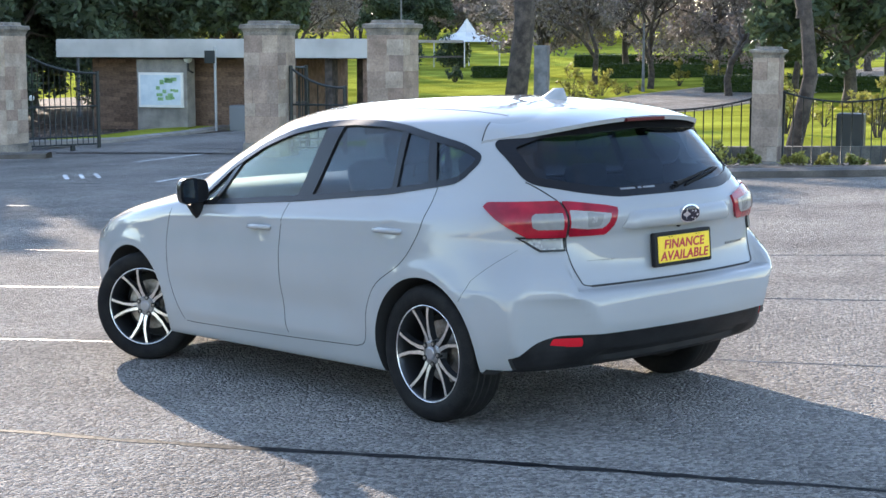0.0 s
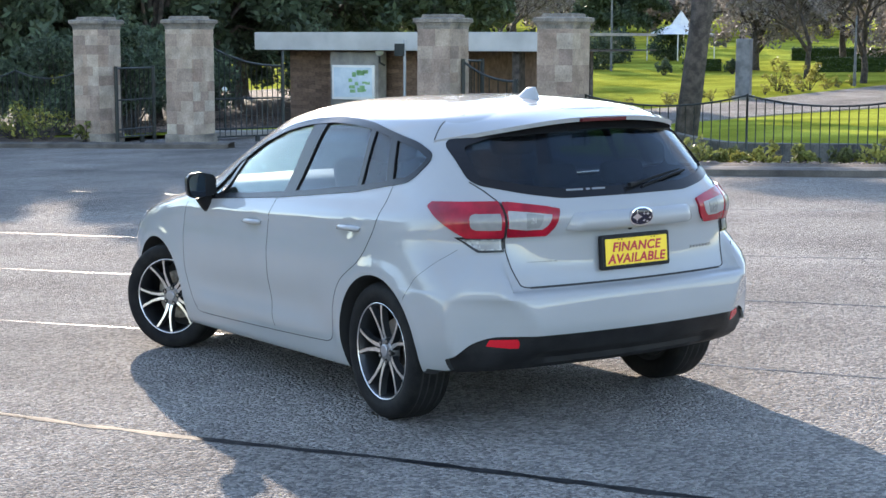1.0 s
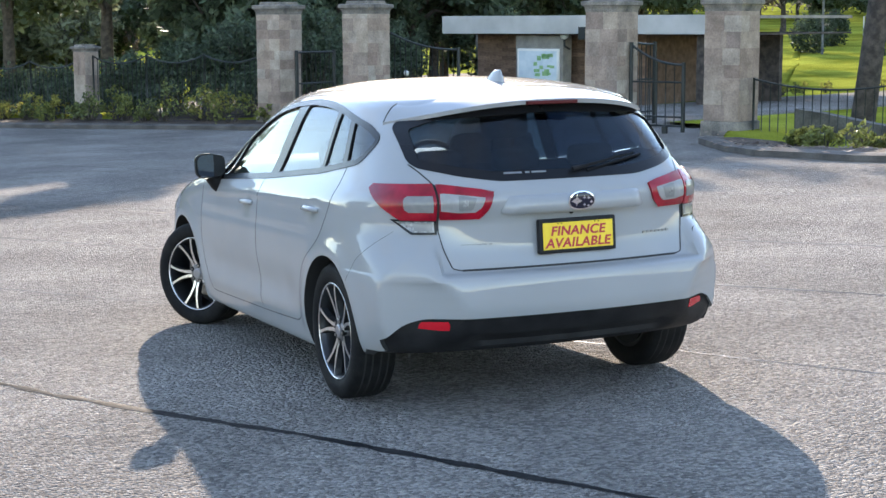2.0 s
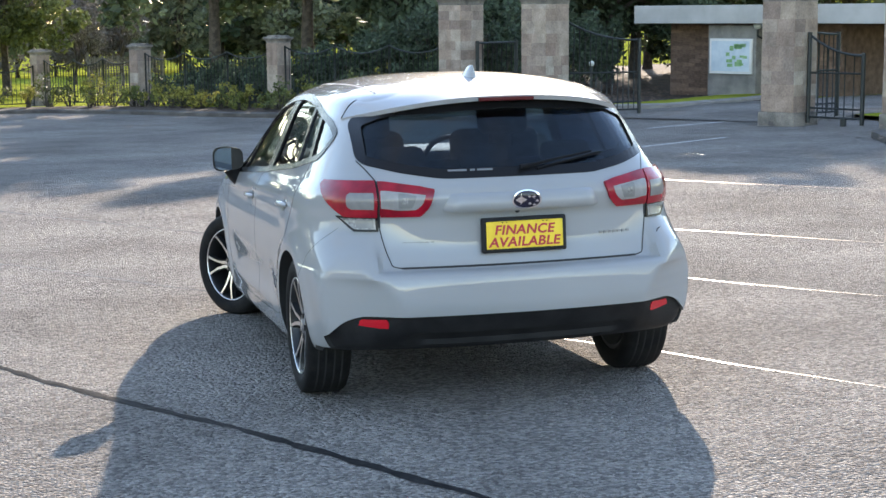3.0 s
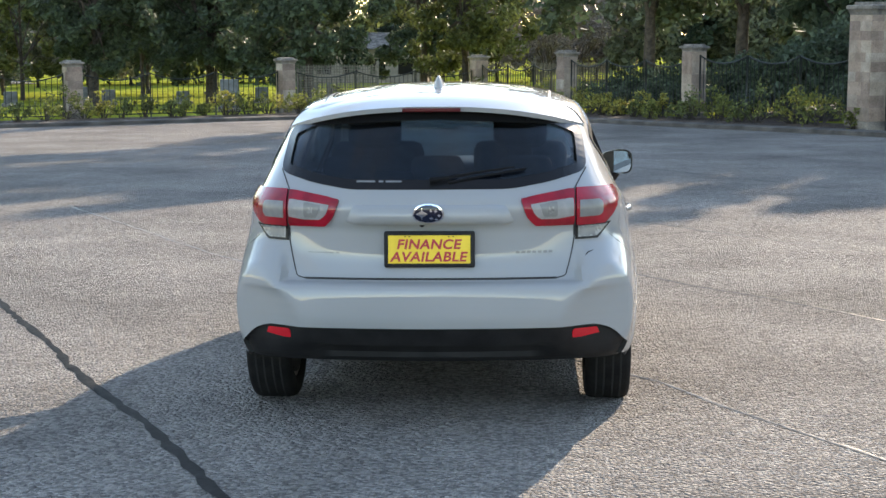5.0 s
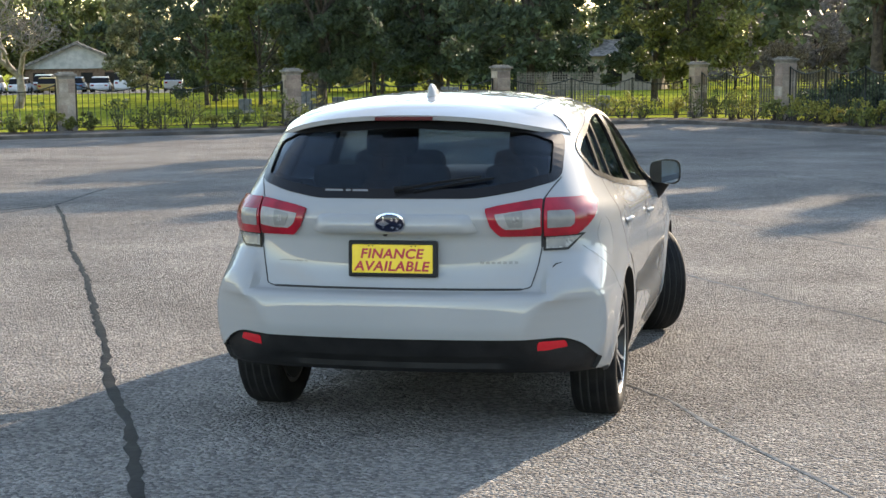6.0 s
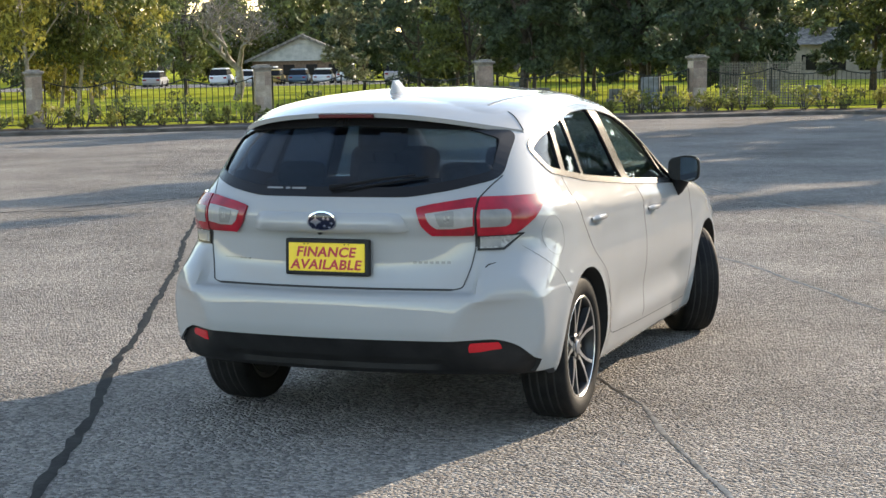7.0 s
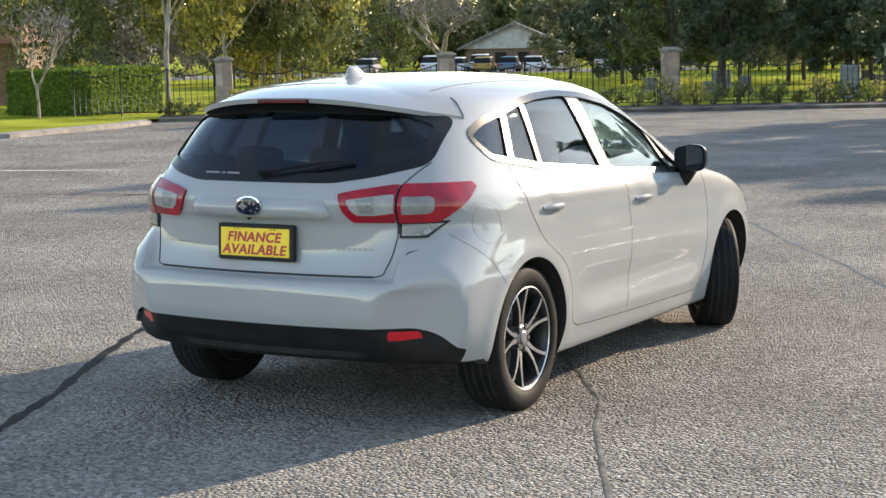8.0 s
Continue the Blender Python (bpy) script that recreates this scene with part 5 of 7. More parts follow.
def stone_pillar(p, h, w, cap_w, turn, course, label, group, seed, base=0.0):
    r = random.Random(seed)
    ob = thing("stone_pillar", pose(p[0], p[1], gz(*p) + base, 0, 0, turn), label, "pillar", group)
    bm = bmesh.new()
    box(bm, -w / 2 + 0.02, -w / 2 + 0.02, -0.3, w / 2 - 0.02, w / 2 - 0.02, h - 0.12)
    part("core", bm, MORTAR, ob)
    cap_h = 0.30 if w > 0.7 else 0.2
    # plinth
    bm = bmesh.new()
    box(bm, -w / 2 - 0.05, -w / 2 - 0.05, -0.3, w / 2 + 0.05, w / 2 + 0.05, 0.28, bevel=0.02)
    part("plinth", bm, CAPSTONE, ob)
    z = 0.285
    while z < h - cap_h - 0.05:
        ch = min(course * r.uniform(0.8, 1.25), h - cap_h - z)
        if h - cap_h - z - ch < 0.08:
            ch = h - cap_h - z
        for side in range(4):
            n = r.choice((1, 2, 2, 3)) if w > 0.7 else r.choice((1, 1, 2))
            cuts = [0.0] + sorted(min(0.8, max(0.2, (k + 1) / n + r.uniform(-0.12, 0.12))) for k in range(n - 1)) + [1.0]
            for a, b in zip(cuts, cuts[1:]):
                blk = new("stone_block", BLOCKS[r.randrange(4)])
                blk.parent = ob
                u0, u1 = -w / 2 + a * w + 0.0015, -w / 2 + b * w - 0.0015
                proud = r.uniform(-0.002, 0.006)
                blk.matrix_basis = pose(0, 0, 0, 0, 0, 90 * side) @ Matrix.Translation(((u0 + u1) / 2, -w / 2 + 0.03 - proud, z + ch / 2)) @ Matrix.Diagonal((u1 - u0, 0.09, ch - 0.003, 1))
        z += ch
    # moulded cap: neck, wide slab, top slab
    rings = []
    half, top = cap_w / 2, h
    z0 = h - cap_h
    prof = [(w / 2 + 0.01, z0), (w / 2 + 0.02, z0 + cap_h * 0.22), (half - 0.03, z0 + cap_h * 0.42), (half, z0 + cap_h * 0.46), (half, z0 + cap_h * 0.70), (half - 0.02, z0 + cap_h * 0.74), (half * 0.72, z0 + cap_h * 0.78), (half * 0.7, z0 + cap_h * 0.96), (half * 0.66, top)]
    bm = bmesh.new()
    vs = [[bm.verts.new((sx * a, sy * a, b)) for sx, sy in ((-1, -1), (1, -1), (1, 1), (-1, 1))] for a, b in prof]
    for a, b in zip(vs, vs[1:]):
        for k in range(4):
            bm.faces.new((a[k], a[(k + 1) % 4], b[(k + 1) % 4], b[k]))
    bm.faces.new(vs[-1])
    bm.faces.new(vs[0][::-1])
    part("cap", bm, CAPSTONE, ob, "moulded weathered stone cap")
    return ob


T1, T2 = math.degrees(math.atan2(48.4 - 36.0, -1.4 + 19.2)), math.degrees(math.atan2(19.33 - 30.16, 14.23 - 8.41))
FENCE_LABEL = "sandstone fence pillar with moulded cap"
for k, p in enumerate((P1, P2, P3, P4)):
    stone_pillar(p, 0.57 - gz(*p), 0.45, 0.6, T1, 0.3, FENCE_LABEL, "fence pillars", k)
for k, (p, top) in enumerate(((P5, 0.58), (P6, 0.84), (P7, 1.13), (P8, 1.68))):
    stone_pillar(p, top - gz(*p), 0.46, 0.61, T2, 0.3, FENCE_LABEL, "fence pillars", 10 + k)
for k, p in enumerate((G1, G2, G3, G4)):
    stone_pillar(p, 2.2 - gz(*p), 0.76, 0.92, T2, 0.26, "tall sandstone gate pillar of rough blocks with weathered cap", "gate pillars", 20 + k)


# ==== iron fence ====
def rod_mesh(name, r, sides=6):
    bm = bmesh.new()
    tube(bm, [(0, 0, 0), (0, 0, 1)], r, sides)
    me = mesh_of(bm, name, True)
    me.materials.append(IRON)
    return me


BAR, POST = rod_mesh("bar", 0.011), rod_mesh("post", 0.024, 8)


def fence_panel(a, b, lift_a, lift_b, bays, label="black iron fence panel with a dipping top rail", gap=(0.3, 0.3), low=1.16, high=1.36, base=0.1):
    a, b = Vector(a), Vector(b)
    d = (b - a)
    L = d.length
    d = d / L
    a0, L0 = a + d * gap[0], L - gap[0] - gap[1]
    za, zb = gz(*a) + lift_a, gz(*b) + lift_b
    ob = thing("iron_fence", Matrix.Translation((a0.x, a0.y, za)) @ Matrix.Rotation(math.atan2(d.y, d.x), 4, "Z"), label, "fence", "fence panels")
    fall = (zb - za) / L

    def rail_z(u):
        v = (u / L0 * bays) % 1.0
        return low + (high - low) * (2 * v - 1) ** 2 + fall * u
    bm = bmesh.new()
    n = 10 * bays
    tube(bm, [(L0 * k / n, 0, rail_z(min(L0 * k / n, L0 * 0.99999))) for k in range(n + 1)], 0.02, 6)
    part("top_rail", bm, IRON, ob)
    bm = bmesh.new()
    tube(bm, [(0, 0, base), (L0, 0, base + fall * L0)], 0.017, 6)
    part("bottom_rail", bm, IRON, ob)
    for k in range(bays + 1):
        u = L0 * k / bays
        o = new("post", POST)
        o.parent = ob
        o.matrix_basis = Matrix.Translation((u, 0, -0.05 + fall * u)) @ Matrix.Diagonal((1, 1, high + 0.08, 1))
    m = max(2, round(L0 / 0.175))
    for k in range(1, m):
        u = L0 * k / m
        o = new("bar", BAR)
        o.parent = ob
        o.matrix_basis = Matrix.Translation((u, 0, base + fall * u)) @ Matrix.Diagonal((1, 1, rail_z(u) - base - fall * u, 1))
    return ob


PE = (-28.6, 29.45)
for a, b in ((PE, P1), (P1, P2), (P2, P3), (P3, P4), (P4, P5)):
    fence_panel(a, b, 0.1, 0.1, 3)
fence_panel(P5, P6, 0.15, 0.15, 3, low=1.3, high=1.5)
fence_panel(P6, P7, 0.2, 0.2, 3, low=1.35, high=1.55)
fence_panel(P7, G1, 0.25, 0.2, 3, low=1.4, high=1.6, gap=(0.3, 0.5))
PR = (21.4, 5.9)
fence_panel(G4, P8, -0.3, 0.02, 2, low=1.2, high=1.4, gap=(0.5, 0.3))
fence_panel(P8, PR, 0.02, 0.02, 3, low=1.32, high=1.52)


# ==== gates ====
def gate(name, hinge, free, h_hinge, h_free, label, bars=14):
    a, b = Vector(hinge), Vector(free)
    d = b - a
    L = d.length
    z = gz(*hinge) + 0.06
    ob = thing(name, Matrix.Translation((a.x, a.y, z)) @ Matrix.Rotation(math.atan2(d.y, d.x), 4, "Z"), label, "gate", "entrance gates")

    def top(u):
        v = u / L
        return h_hinge + (h_free - h_hinge) * (1 - (1 - v) ** 2.2)
    bm = bmesh.new()
    tube(bm, [(L * k / 16, 0, top(L * k / 16)) for k in range(17)], 0.025, 8)
    part("top_rail", bm, IRON, ob)
    for zz in (0.12, 0.3, 1.0):
        bm = bmesh.new()
        tube(bm, [(0, 0, zz), (L, 0, zz)], 0.022, 6)
        part("rail", bm, IRON, ob)
    for u in (0.0, L):
        bm = bmesh.new()
        tube(bm, [(u, 0, 0.0), (u, 0, top(u) + 0.05)], 0.045, 8)
        part("stile", bm, IRON, ob)
    for k in range(1, bars):
        u = L * k / bars
        o = new("bar", BAR)
        o.parent = ob
        o.matrix_basis = Matrix.Translation((u, 0, 0.12)) @ Matrix.Diagonal((1.2, 1.2, top(u) - 0.12, 1))
    bm = bmesh.new()
    box(bm, L * 0.62, -0.04, -0.12, L * 0.62 + 0.1, 0.04, 0.12, bevel=0.01)
    part("drop_bolt", bm, IRON, ob)
    return ob


gate("entrance_gate", (10.15, 27.6), (12.1, 27.7), 2.25, 1.75, "tall dark iron entrance gate standing open")
gate("entrance_gate", (12.75, 22.3), (14.7, 23.0), 2.25, 1.75, "tall dark iron entrance gate standing open")
gate("side_gate", (8.68, 29.65), (9.9, 30.4), 1.75, 1.75, "narrow dark iron side gate standing open", 8)
gate("side_gate", (13.15, 21.35), (13.75, 20.3), 1.75, 1.35, "narrow dark iron side gate with a sloping rail", 6)


# ==== gatehouse ====
# white board toned grey: the shade and haze on it are in this colour
FASCIA_SHADED = noisy(mat("fascia_shaded", (0.42, 0.41, 0.39), 0.7), (0.36, 0.35, 0.33), (0.47, 0.46, 0.44), 1.2, 7)
FX = Vector((0.468, -0.884))
gate_turn = math.degrees(math.atan2(FX.y, FX.x))
house = thing("gatehouse", pose(16.24, 36.9, -0.95, 0, 0, gate_turn), "low flat-roofed brown brick gatehouse with a white fascia", "gatehouse")
bm = bmesh.new()
box(bm, -0.4, -0.35, 2.3, 9.9, -0.27, 2.82, bevel=0.01)
part("fascia", bm, FASCIA_SHADED, house, "white fascia board with its shade put into the colour")
bm = bmesh.new()
box(bm, -0.4, -0.27, 2.72, 9.9, 6.0, 2.8)
part("roof", bm, CONCRETE, house)
bm = bmesh.new()
box(bm, -0.4, -0.27, 2.28, 9.9, 6.0, 2.32)
part("soffit", bm, BARK, house)
bm = bmesh.new()
box(bm, 0.0, 0.9, 0, 6.0, 1.15, 2.28)
part("front_wall", bm, BRICK, house, "brown brick wall")
bm = bmesh.new()
box(bm, 0.0, 1.15, 0, 0.25, 6.0, 2.28)
part("side_wall", bm, BRICK, house)
bm = bmesh.new()
box(bm, 5.75, 1.15, 0, 6.0, 6.0, 2.28)
part("side_wall", bm, BRICK, house)
bm = bmesh.new()
box(bm, 0.25, 5.75, 0, 5.75, 6.0, 2.28)
part("back_wall", bm, BRICK, house)
for u, w in ((8.15, 0.22), (9.3, 0.55)):
    bm = bmesh.new()
    box(bm, u, 0.0, 0, u + w, 0.35, 2.28)
    part("post", bm, BARK if w < 0.3 else BRICK, house)
bm = bmesh.new()
box(bm, 7.9, 2.6, 0, 9.3, 2.8, 2.28)
part("screen_wall", bm, BARK, house)
brick_me = None
r = random.Random(12)
bm = bmesh.new()
box(bm, -0.5, -0.5, -0.5, 0.5, 0.5, 0.5)
brick_me = mesh_of(bm, "brick")
BRICKS = vary(noisy(mat("brick_faces", (0.2, 0.12, 0.08), 0.85), (0.13, 0.08, 0.055), (0.24, 0.15, 0.1), 5, 6, 0.4, 40), 0.3, "object")
brick_me.materials.append(BRICKS)
wall_parent = [o for o in house.children if o.name.startswith("front_wall")][0]
for row in range(18):
    for k in range(13):
        if len([c for c in wall_parent.children]) > 230:
            break
        o = new("brick", brick_me)
        o.parent = wall_parent
        u = 0.02 + k * 0.46 + (0.23 if row % 2 else 0.0)
        o.matrix_basis = Matrix.Translation((min(u + 0.22, 5.77), 0.897, 0.07 + row * 0.124)) @ Matrix.Diagonal((0.44, 0.02, 0.11, 1))

board = thing("map_board", pose(17.24, 34.98, -0.9, 0, 0, gate_turn), "framed site map on a broad grey rendered pier", "sign")
bm = bmesh.new()
box(bm, -0.05, 0.0, 0, 1.62, 0.45, 2.2, bevel=0.01)
part("pier", bm, CONCRETE, board, "grey rendered pier")
bm = bmesh.new()
box(bm, 0.05, -0.07, 0.82, 1.52, 0.0, 1.82, bevel=0.01)
part("frame", bm, WHITE, board, "pale aluminium frame")
MAPBLUE = noisy(mat("map_print", (0.55, 0.62, 0.66), 0.35), (0.5, 0.58, 0.63), (0.64, 0.7, 0.73), 4, 5)
bm = bmesh.new()
box(bm, 0.12, -0.076, 0.89, 1.45, -0.07, 1.75)
part("map_sheet", bm, MAPBLUE, board, "pale blue map sheet")
MAPGREEN = noisy(mat("map_green", (0.2, 0.4, 0.16), 0.4), (0.16, 0.34, 0.12), (0.32, 0.5, 0.24), 9, 5)
r = random.Random(3)
for k in range(16):
    bm = bmesh.new()
    x, z = 0.45 + r.uniform(0, 0.8), 1.0 + r.uniform(0, 0.6)
    box(bm, x, -0.08, z, x + r.uniform(0.08, 0.2), -0.076, z + r.uniform(0.05, 0.14), m=None)
    part("map_area", bm, MAPGREEN, board)
LAMPW = mat("lamp_globe", (0.6, 0.6, 0.57), 0.35)
lamp = thing("wall_lamp", pose(18.02, 33.5, 1.32, 0, 0, gate_turn), "small white globe lamp on the gatehouse pier", "lamp")
bm = bmesh.new()
bmesh.ops.create_uvsphere(bm, u_segments=16, v_segments=10, radius=0.13)
part("globe", bm, LAMPW, lamp, smooth=True)
bm = bmesh.new()
tube(bm, [(0, 0, -0.12), (0, 0, -0.32), (0, 0.25, -0.4)], 0.03, 8)
part("bracket", bm, IRON, lamp)
lamp = thing("path_lamp", pose(12.5, 32.0, gz(12.5, 32.0), 0, 0, 0), "short post lamp with a white globe beside the gate", "lamp")
bm = bmesh.new()
tube(bm, [(0, 0, 0), (0, 0, 1.15)], 0.035, 8)
part("post", bm, IRON, lamp)
bm = bmesh.new()
bmesh.ops.create_uvsphere(bm, u_segments=14, v_segments=8, radius=0.075, matrix=Matrix.Translation((0, 0, 1.2)))
part("globe", bm, LAMPW, lamp, smooth=True)
sign = thing("direction_sign", pose(18.4, 32.2, -0.9, 0, 0, gate_turn), "narrow metal post with small dark sign plates", "sign")
bm = bmesh.new()
tube(bm, [(0, -0.5, 0), (0, -0.5, 2.55)], 0.04, 8)
part("post", bm, mat("zinc", (0.35, 0.36, 0.37), 0.5, 0.6), sign)
bm = bmesh.new()
box(bm, -0.3, -0.56, 2.1, 0.02, -0.52, 2.45)
part("plate", bm, IRON, sign)
bin_ = thing("litter_bin", pose(18.7, 31.6, -0.9, 0, 0, gate_turn), "grey steel litter bin by the gatehouse", "bin")
bm = bmesh.new()
box(bm, -0.25, -0.5, 0, 0.25, 0, 0.95, bevel=0.03)
part("drum", bm, mat("grey_steel", (0.2, 0.21, 0.22), 0.5, 0.4), bin_)


# ==== trees and shrubs ====
def leaf_mesh(name, centres, radii, per, size, r, droop=0.0, flat=1.0, material=None):
    """Many small leaves scattered about clump centres."""
    per = max(6, int(per * 0.87))
    total = len(centres) * per
    g = np.random.default_rng(r)
    c = np.repeat(np.array(centres, float), per, axis=0)
    rad = np.repeat(np.array(radii, float), per)
    d = g.normal(size=(total, 3))
    d /= np.linalg.norm(d, axis=1)[:, None]
    d[:, 2] *= flat
    pos = c + d * (rad * g.uniform(0.25, 1.0, total) ** 0.6)[:, None]
    u = g.normal(size=(total, 3))
    u[:, 2] -= droop
    u /= np.linalg.norm(u, axis=1)[:, None]
    w = np.cross(u, g.normal(size=(total, 3)))
    w /= np.linalg.norm(w, axis=1)[:, None]
    s = size * g.uniform(0.6, 1.35, total)[:, None]
    v = np.empty((total, 4, 3))
    v[:, 0], v[:, 2] = pos - u * s, pos + u * s
    v[:, 1], v[:, 3] = pos + w * s * 0.45, pos - w * s * 0.45
    me = bpy.data.meshes.new(name)
    me.vertices.add(total * 4)
    me.vertices.foreach_set("co", v.reshape(-1))
    me.loops.add(total * 4)
    me.loops.foreach_set("vertex_index", np.arange(total * 4, dtype=np.int32))
    me.polygons.add(total)
    me.polygons.foreach_set("loop_start", np.arange(0, total * 4, 4, dtype=np.int32))
    me.update(calc_edges=True)
    if material:
        me.materials.append(material)
    return me


def tree(p, height, spread, base, leaf_m, bark_m, label, group, seed, lobes=12, per=150, leaf=0.1, trunk=0.22, droop=0.0, lean=0.0, squash=1.0, lift=0.0, gaps=0.25):
    """A trunk that forks into limbs, each ending in a rounded lobe of leaf clumps."""
    r = random.Random(seed)
    ob = thing("tree", pose(p[0], p[1], gz(*p) + lift, 0, 0, r.uniform(0, 360)), label, "tree", group)
    cz, hz = (base + height) / 2, (height - base) / 2
    heads = []
    for k in range(lobes):
        a = 2.4 * k + r.uniform(-0.5, 0.5)
        b = -0.92 + 1.77 * ((k + 0.5) / lobes) ** 1.2 + r.uniform(-0.08, 0.08)
        wide = (math.sqrt(max(0.08, 1 - abs(b) ** 2.4)) if b > 0 else 1 - 0.22 * b * b) * r.uniform(0.45, 0.78)
        rad = spread * r.uniform(0.34, 0.52)
        heads.append((Vector((spread * wide * math.cos(a) + lean * 0.5, spread * wide * math.sin(a), cz + (hz - rad * 0.6) * b)), rad))
    centres, radii = [], []
    for c, rad in heads:
        for k in range(11):
            d = Vector((r.gauss(0, 1), r.gauss(0, 1), r.gauss(0.15, 1))).normalized()
            if r.random() < gaps:
                continue
            centres.append(tuple(c + Vector((d.x, d.y, d.z * 0.8)) * rad * r.uniform(0.5, 1.0)))
            radii.append(rad * r.uniform(0.26, 0.46))
    bm = bmesh.new()
    top = Vector((lean, 0, cz + hz * 0.3))
    tp = [Vector((0, 0, -0.3)), Vector((0, 0, 0.25)), Vector((lean * 0.15, 0.06, base * 0.6)), Vector((lean * 0.5, -0.05, base + hz * 0.25)), top]
    tube(bm, tp, [trunk * 1.5, trunk * 1.1, trunk, trunk * 0.75, trunk * 0.2], 10)
    for c, rad in heads:
        s = tp[2].lerp(tp[4], r.uniform(0.1, 0.75))
        m = s.lerp(c, 0.55) + Vector((r.uniform(-0.2, 0.2), r.uniform(-0.2, 0.2), 0.1 * spread))
        tube(bm, [s, m, c], [trunk * 0.45, trunk * 0.28, trunk * 0.07], 6, caps=False)
    part("trunk", bm, bark_m, ob, smooth=True)
    crown = new("crown", leaf_mesh("crown", centres, radii, per, leaf, seed, droop, squash, leaf_m))
    crown.parent = ob
    return ob


TWIG = vary(mat("winter_twig", (0.16, 0.138, 0.125), 0.9), 0.4)


def bare_tree(p, height, spread, bark_m, label, group, seed, trunk=0.16, depth=5, fork=0.35, lift=0.0, twigs=0):
    r = random.Random(seed)
    ob = thing("bare_tree", pose(p[0], p[1], gz(*p) + lift, 0, 0, r.uniform(0, 360)), label, "tree", group)
    bm = bmesh.new()
    tips = []

    def grow(a, d, length, rad, left):
        b = a + d * length
        mid = a.lerp(b, 0.5) + Vector((r.uniform(-1, 1), r.uniform(-1, 1), r.uniform(-0.4, 0.6))) * length * 0.09
        tube(bm, [a, mid, b], [rad, rad * 0.85, rad * 0.66], 7 if rad > 0.05 else 4, caps=False)
        if not left:
            tips.append(b)
            return
        for k in range(r.choice((2, 3, 3))):
            n = Vector((r.uniform(-1, 1), r.uniform(-1, 1), r.uniform(-0.25, 0.7)))
            n = (d * 1.0 + n * spread).normalized()
            grow(a.lerp(b, r.uniform(0.75, 1.0)), n, length * r.uniform(0.62, 0.85), rad * 0.62, left - 1)
    grow(Vector((0, 0, -0.2)), Vector((r.uniform(-0.08, 0.08), r.uniform(-0.08, 0.08), 1)).normalized(), height * fork, trunk, depth)
    part("trunk", bm, bark_m, ob, smooth=True)
    if twigs:
        me = leaf_mesh("twig_spray", [tuple(t) for t in tips], [height * 0.09] * len(tips), twigs * 3, 0.08, seed, material=TWIG)
        o = new("twig_spray", me)
        o.parent = ob
        tagged(o, kind="stuff")
    return ob


DARK = "dense dark green evergreen tree behind the fence"
# (place, height, spread, crown base) of evergreen trees
# last three added, and tall tops sized, to thicken the shade before the gates
for k, (x, y, h, s, b) in enumerate((
        (4.6, 48.6, 14.5, 4.6, 2.4), (7.6, 46.8, 15.0, 4.0, 3.0), (10.6, 43.2, 11.5, 3.0, 0.5), (12.2, 46.2, 13.0, 4.2, 0.8), (14.8, 42.8, 12.5, 3.5, 0.8),
        (18.6, 46.6, 14.5, 4.4, 1.0), (23.8, 50.0, 15.8, 4.6, 1.2), (28.6, 49.0, 16.2, 4.2, 2.0), (39.5, 26.4, 10.0, 3.6, 1.2), (21.0, 50.0, 13.5, 4.0, 0.8), (26.2, 53.0, 14.0, 4.2, 0.8), (31.5, 52.5, 14.0, 4.0, 0.8))):
    tree((x, y), h, s, b, LEAF_DARK, BARK, DARK, "evergreen trees", 40 + k, 17, 110, 0.19, 0.22, squash=0.8, gaps=0.12)
for k, (x, y, h, s, b) in enumerate(((-8.6, 56.4, 13.0, 3.4, 0.5), (-14.5, 65.4, 12.0, 3.2, 0.7), (-2.7, 68.7, 14.0, 4.0, 0.5), (-17.6, 57.0, 8.5, 2.4, 1.4), (-5.5, 80.6, 10.0, 4.0, 0.9), (57.2, 72.5, 6.0, 3.0, 1.6))):
    tree((x, y), h, s, b, (LEAF_DARK, LEAF_DARK, LEAF_MID, LEAF_DARK)[k % 4], BARK, "broad dark evergreen tree on the lawn", "lawn trees", 60 + k, 18, 150, 0.14, 0.2, squash=0.8, gaps=0.12)
for k, (x, y, h, s, b, m) in enumerate(((-30.0, 36.1, 9.5, 2.2, 3.4, LEAF_GUM), (-31.0, 41.0, 11.0, 3.2, 2.0, LEAF_GUM), (-31.6, 44.6, 11.0, 3.2, 1.0, LEAF_MID), (-33.0, 48.0, 11.5, 3.4, 0.9, LEAF_GUM), (-38.0, 40.2, 12.0, 4.0, 1.0, LEAF_MID), (-45.0, 44.5, 13.0, 4.6, 1.0, LEAF_GUM), (-39.3, 46.0, 13.0, 4.6, 1.0, LEAF_DARK), (-34.0, 47.0, 12.0, 4.2, 0.8, LEAF_DARK))):
    tree((x, y), h, s, b, m, PALEBARK, "tall gum tree with drooping yellow-green leaves", "gum trees", 80 + k, 13, 125, 0.105, 0.085, droop=1.2, lean=0.6, gaps=0.15)
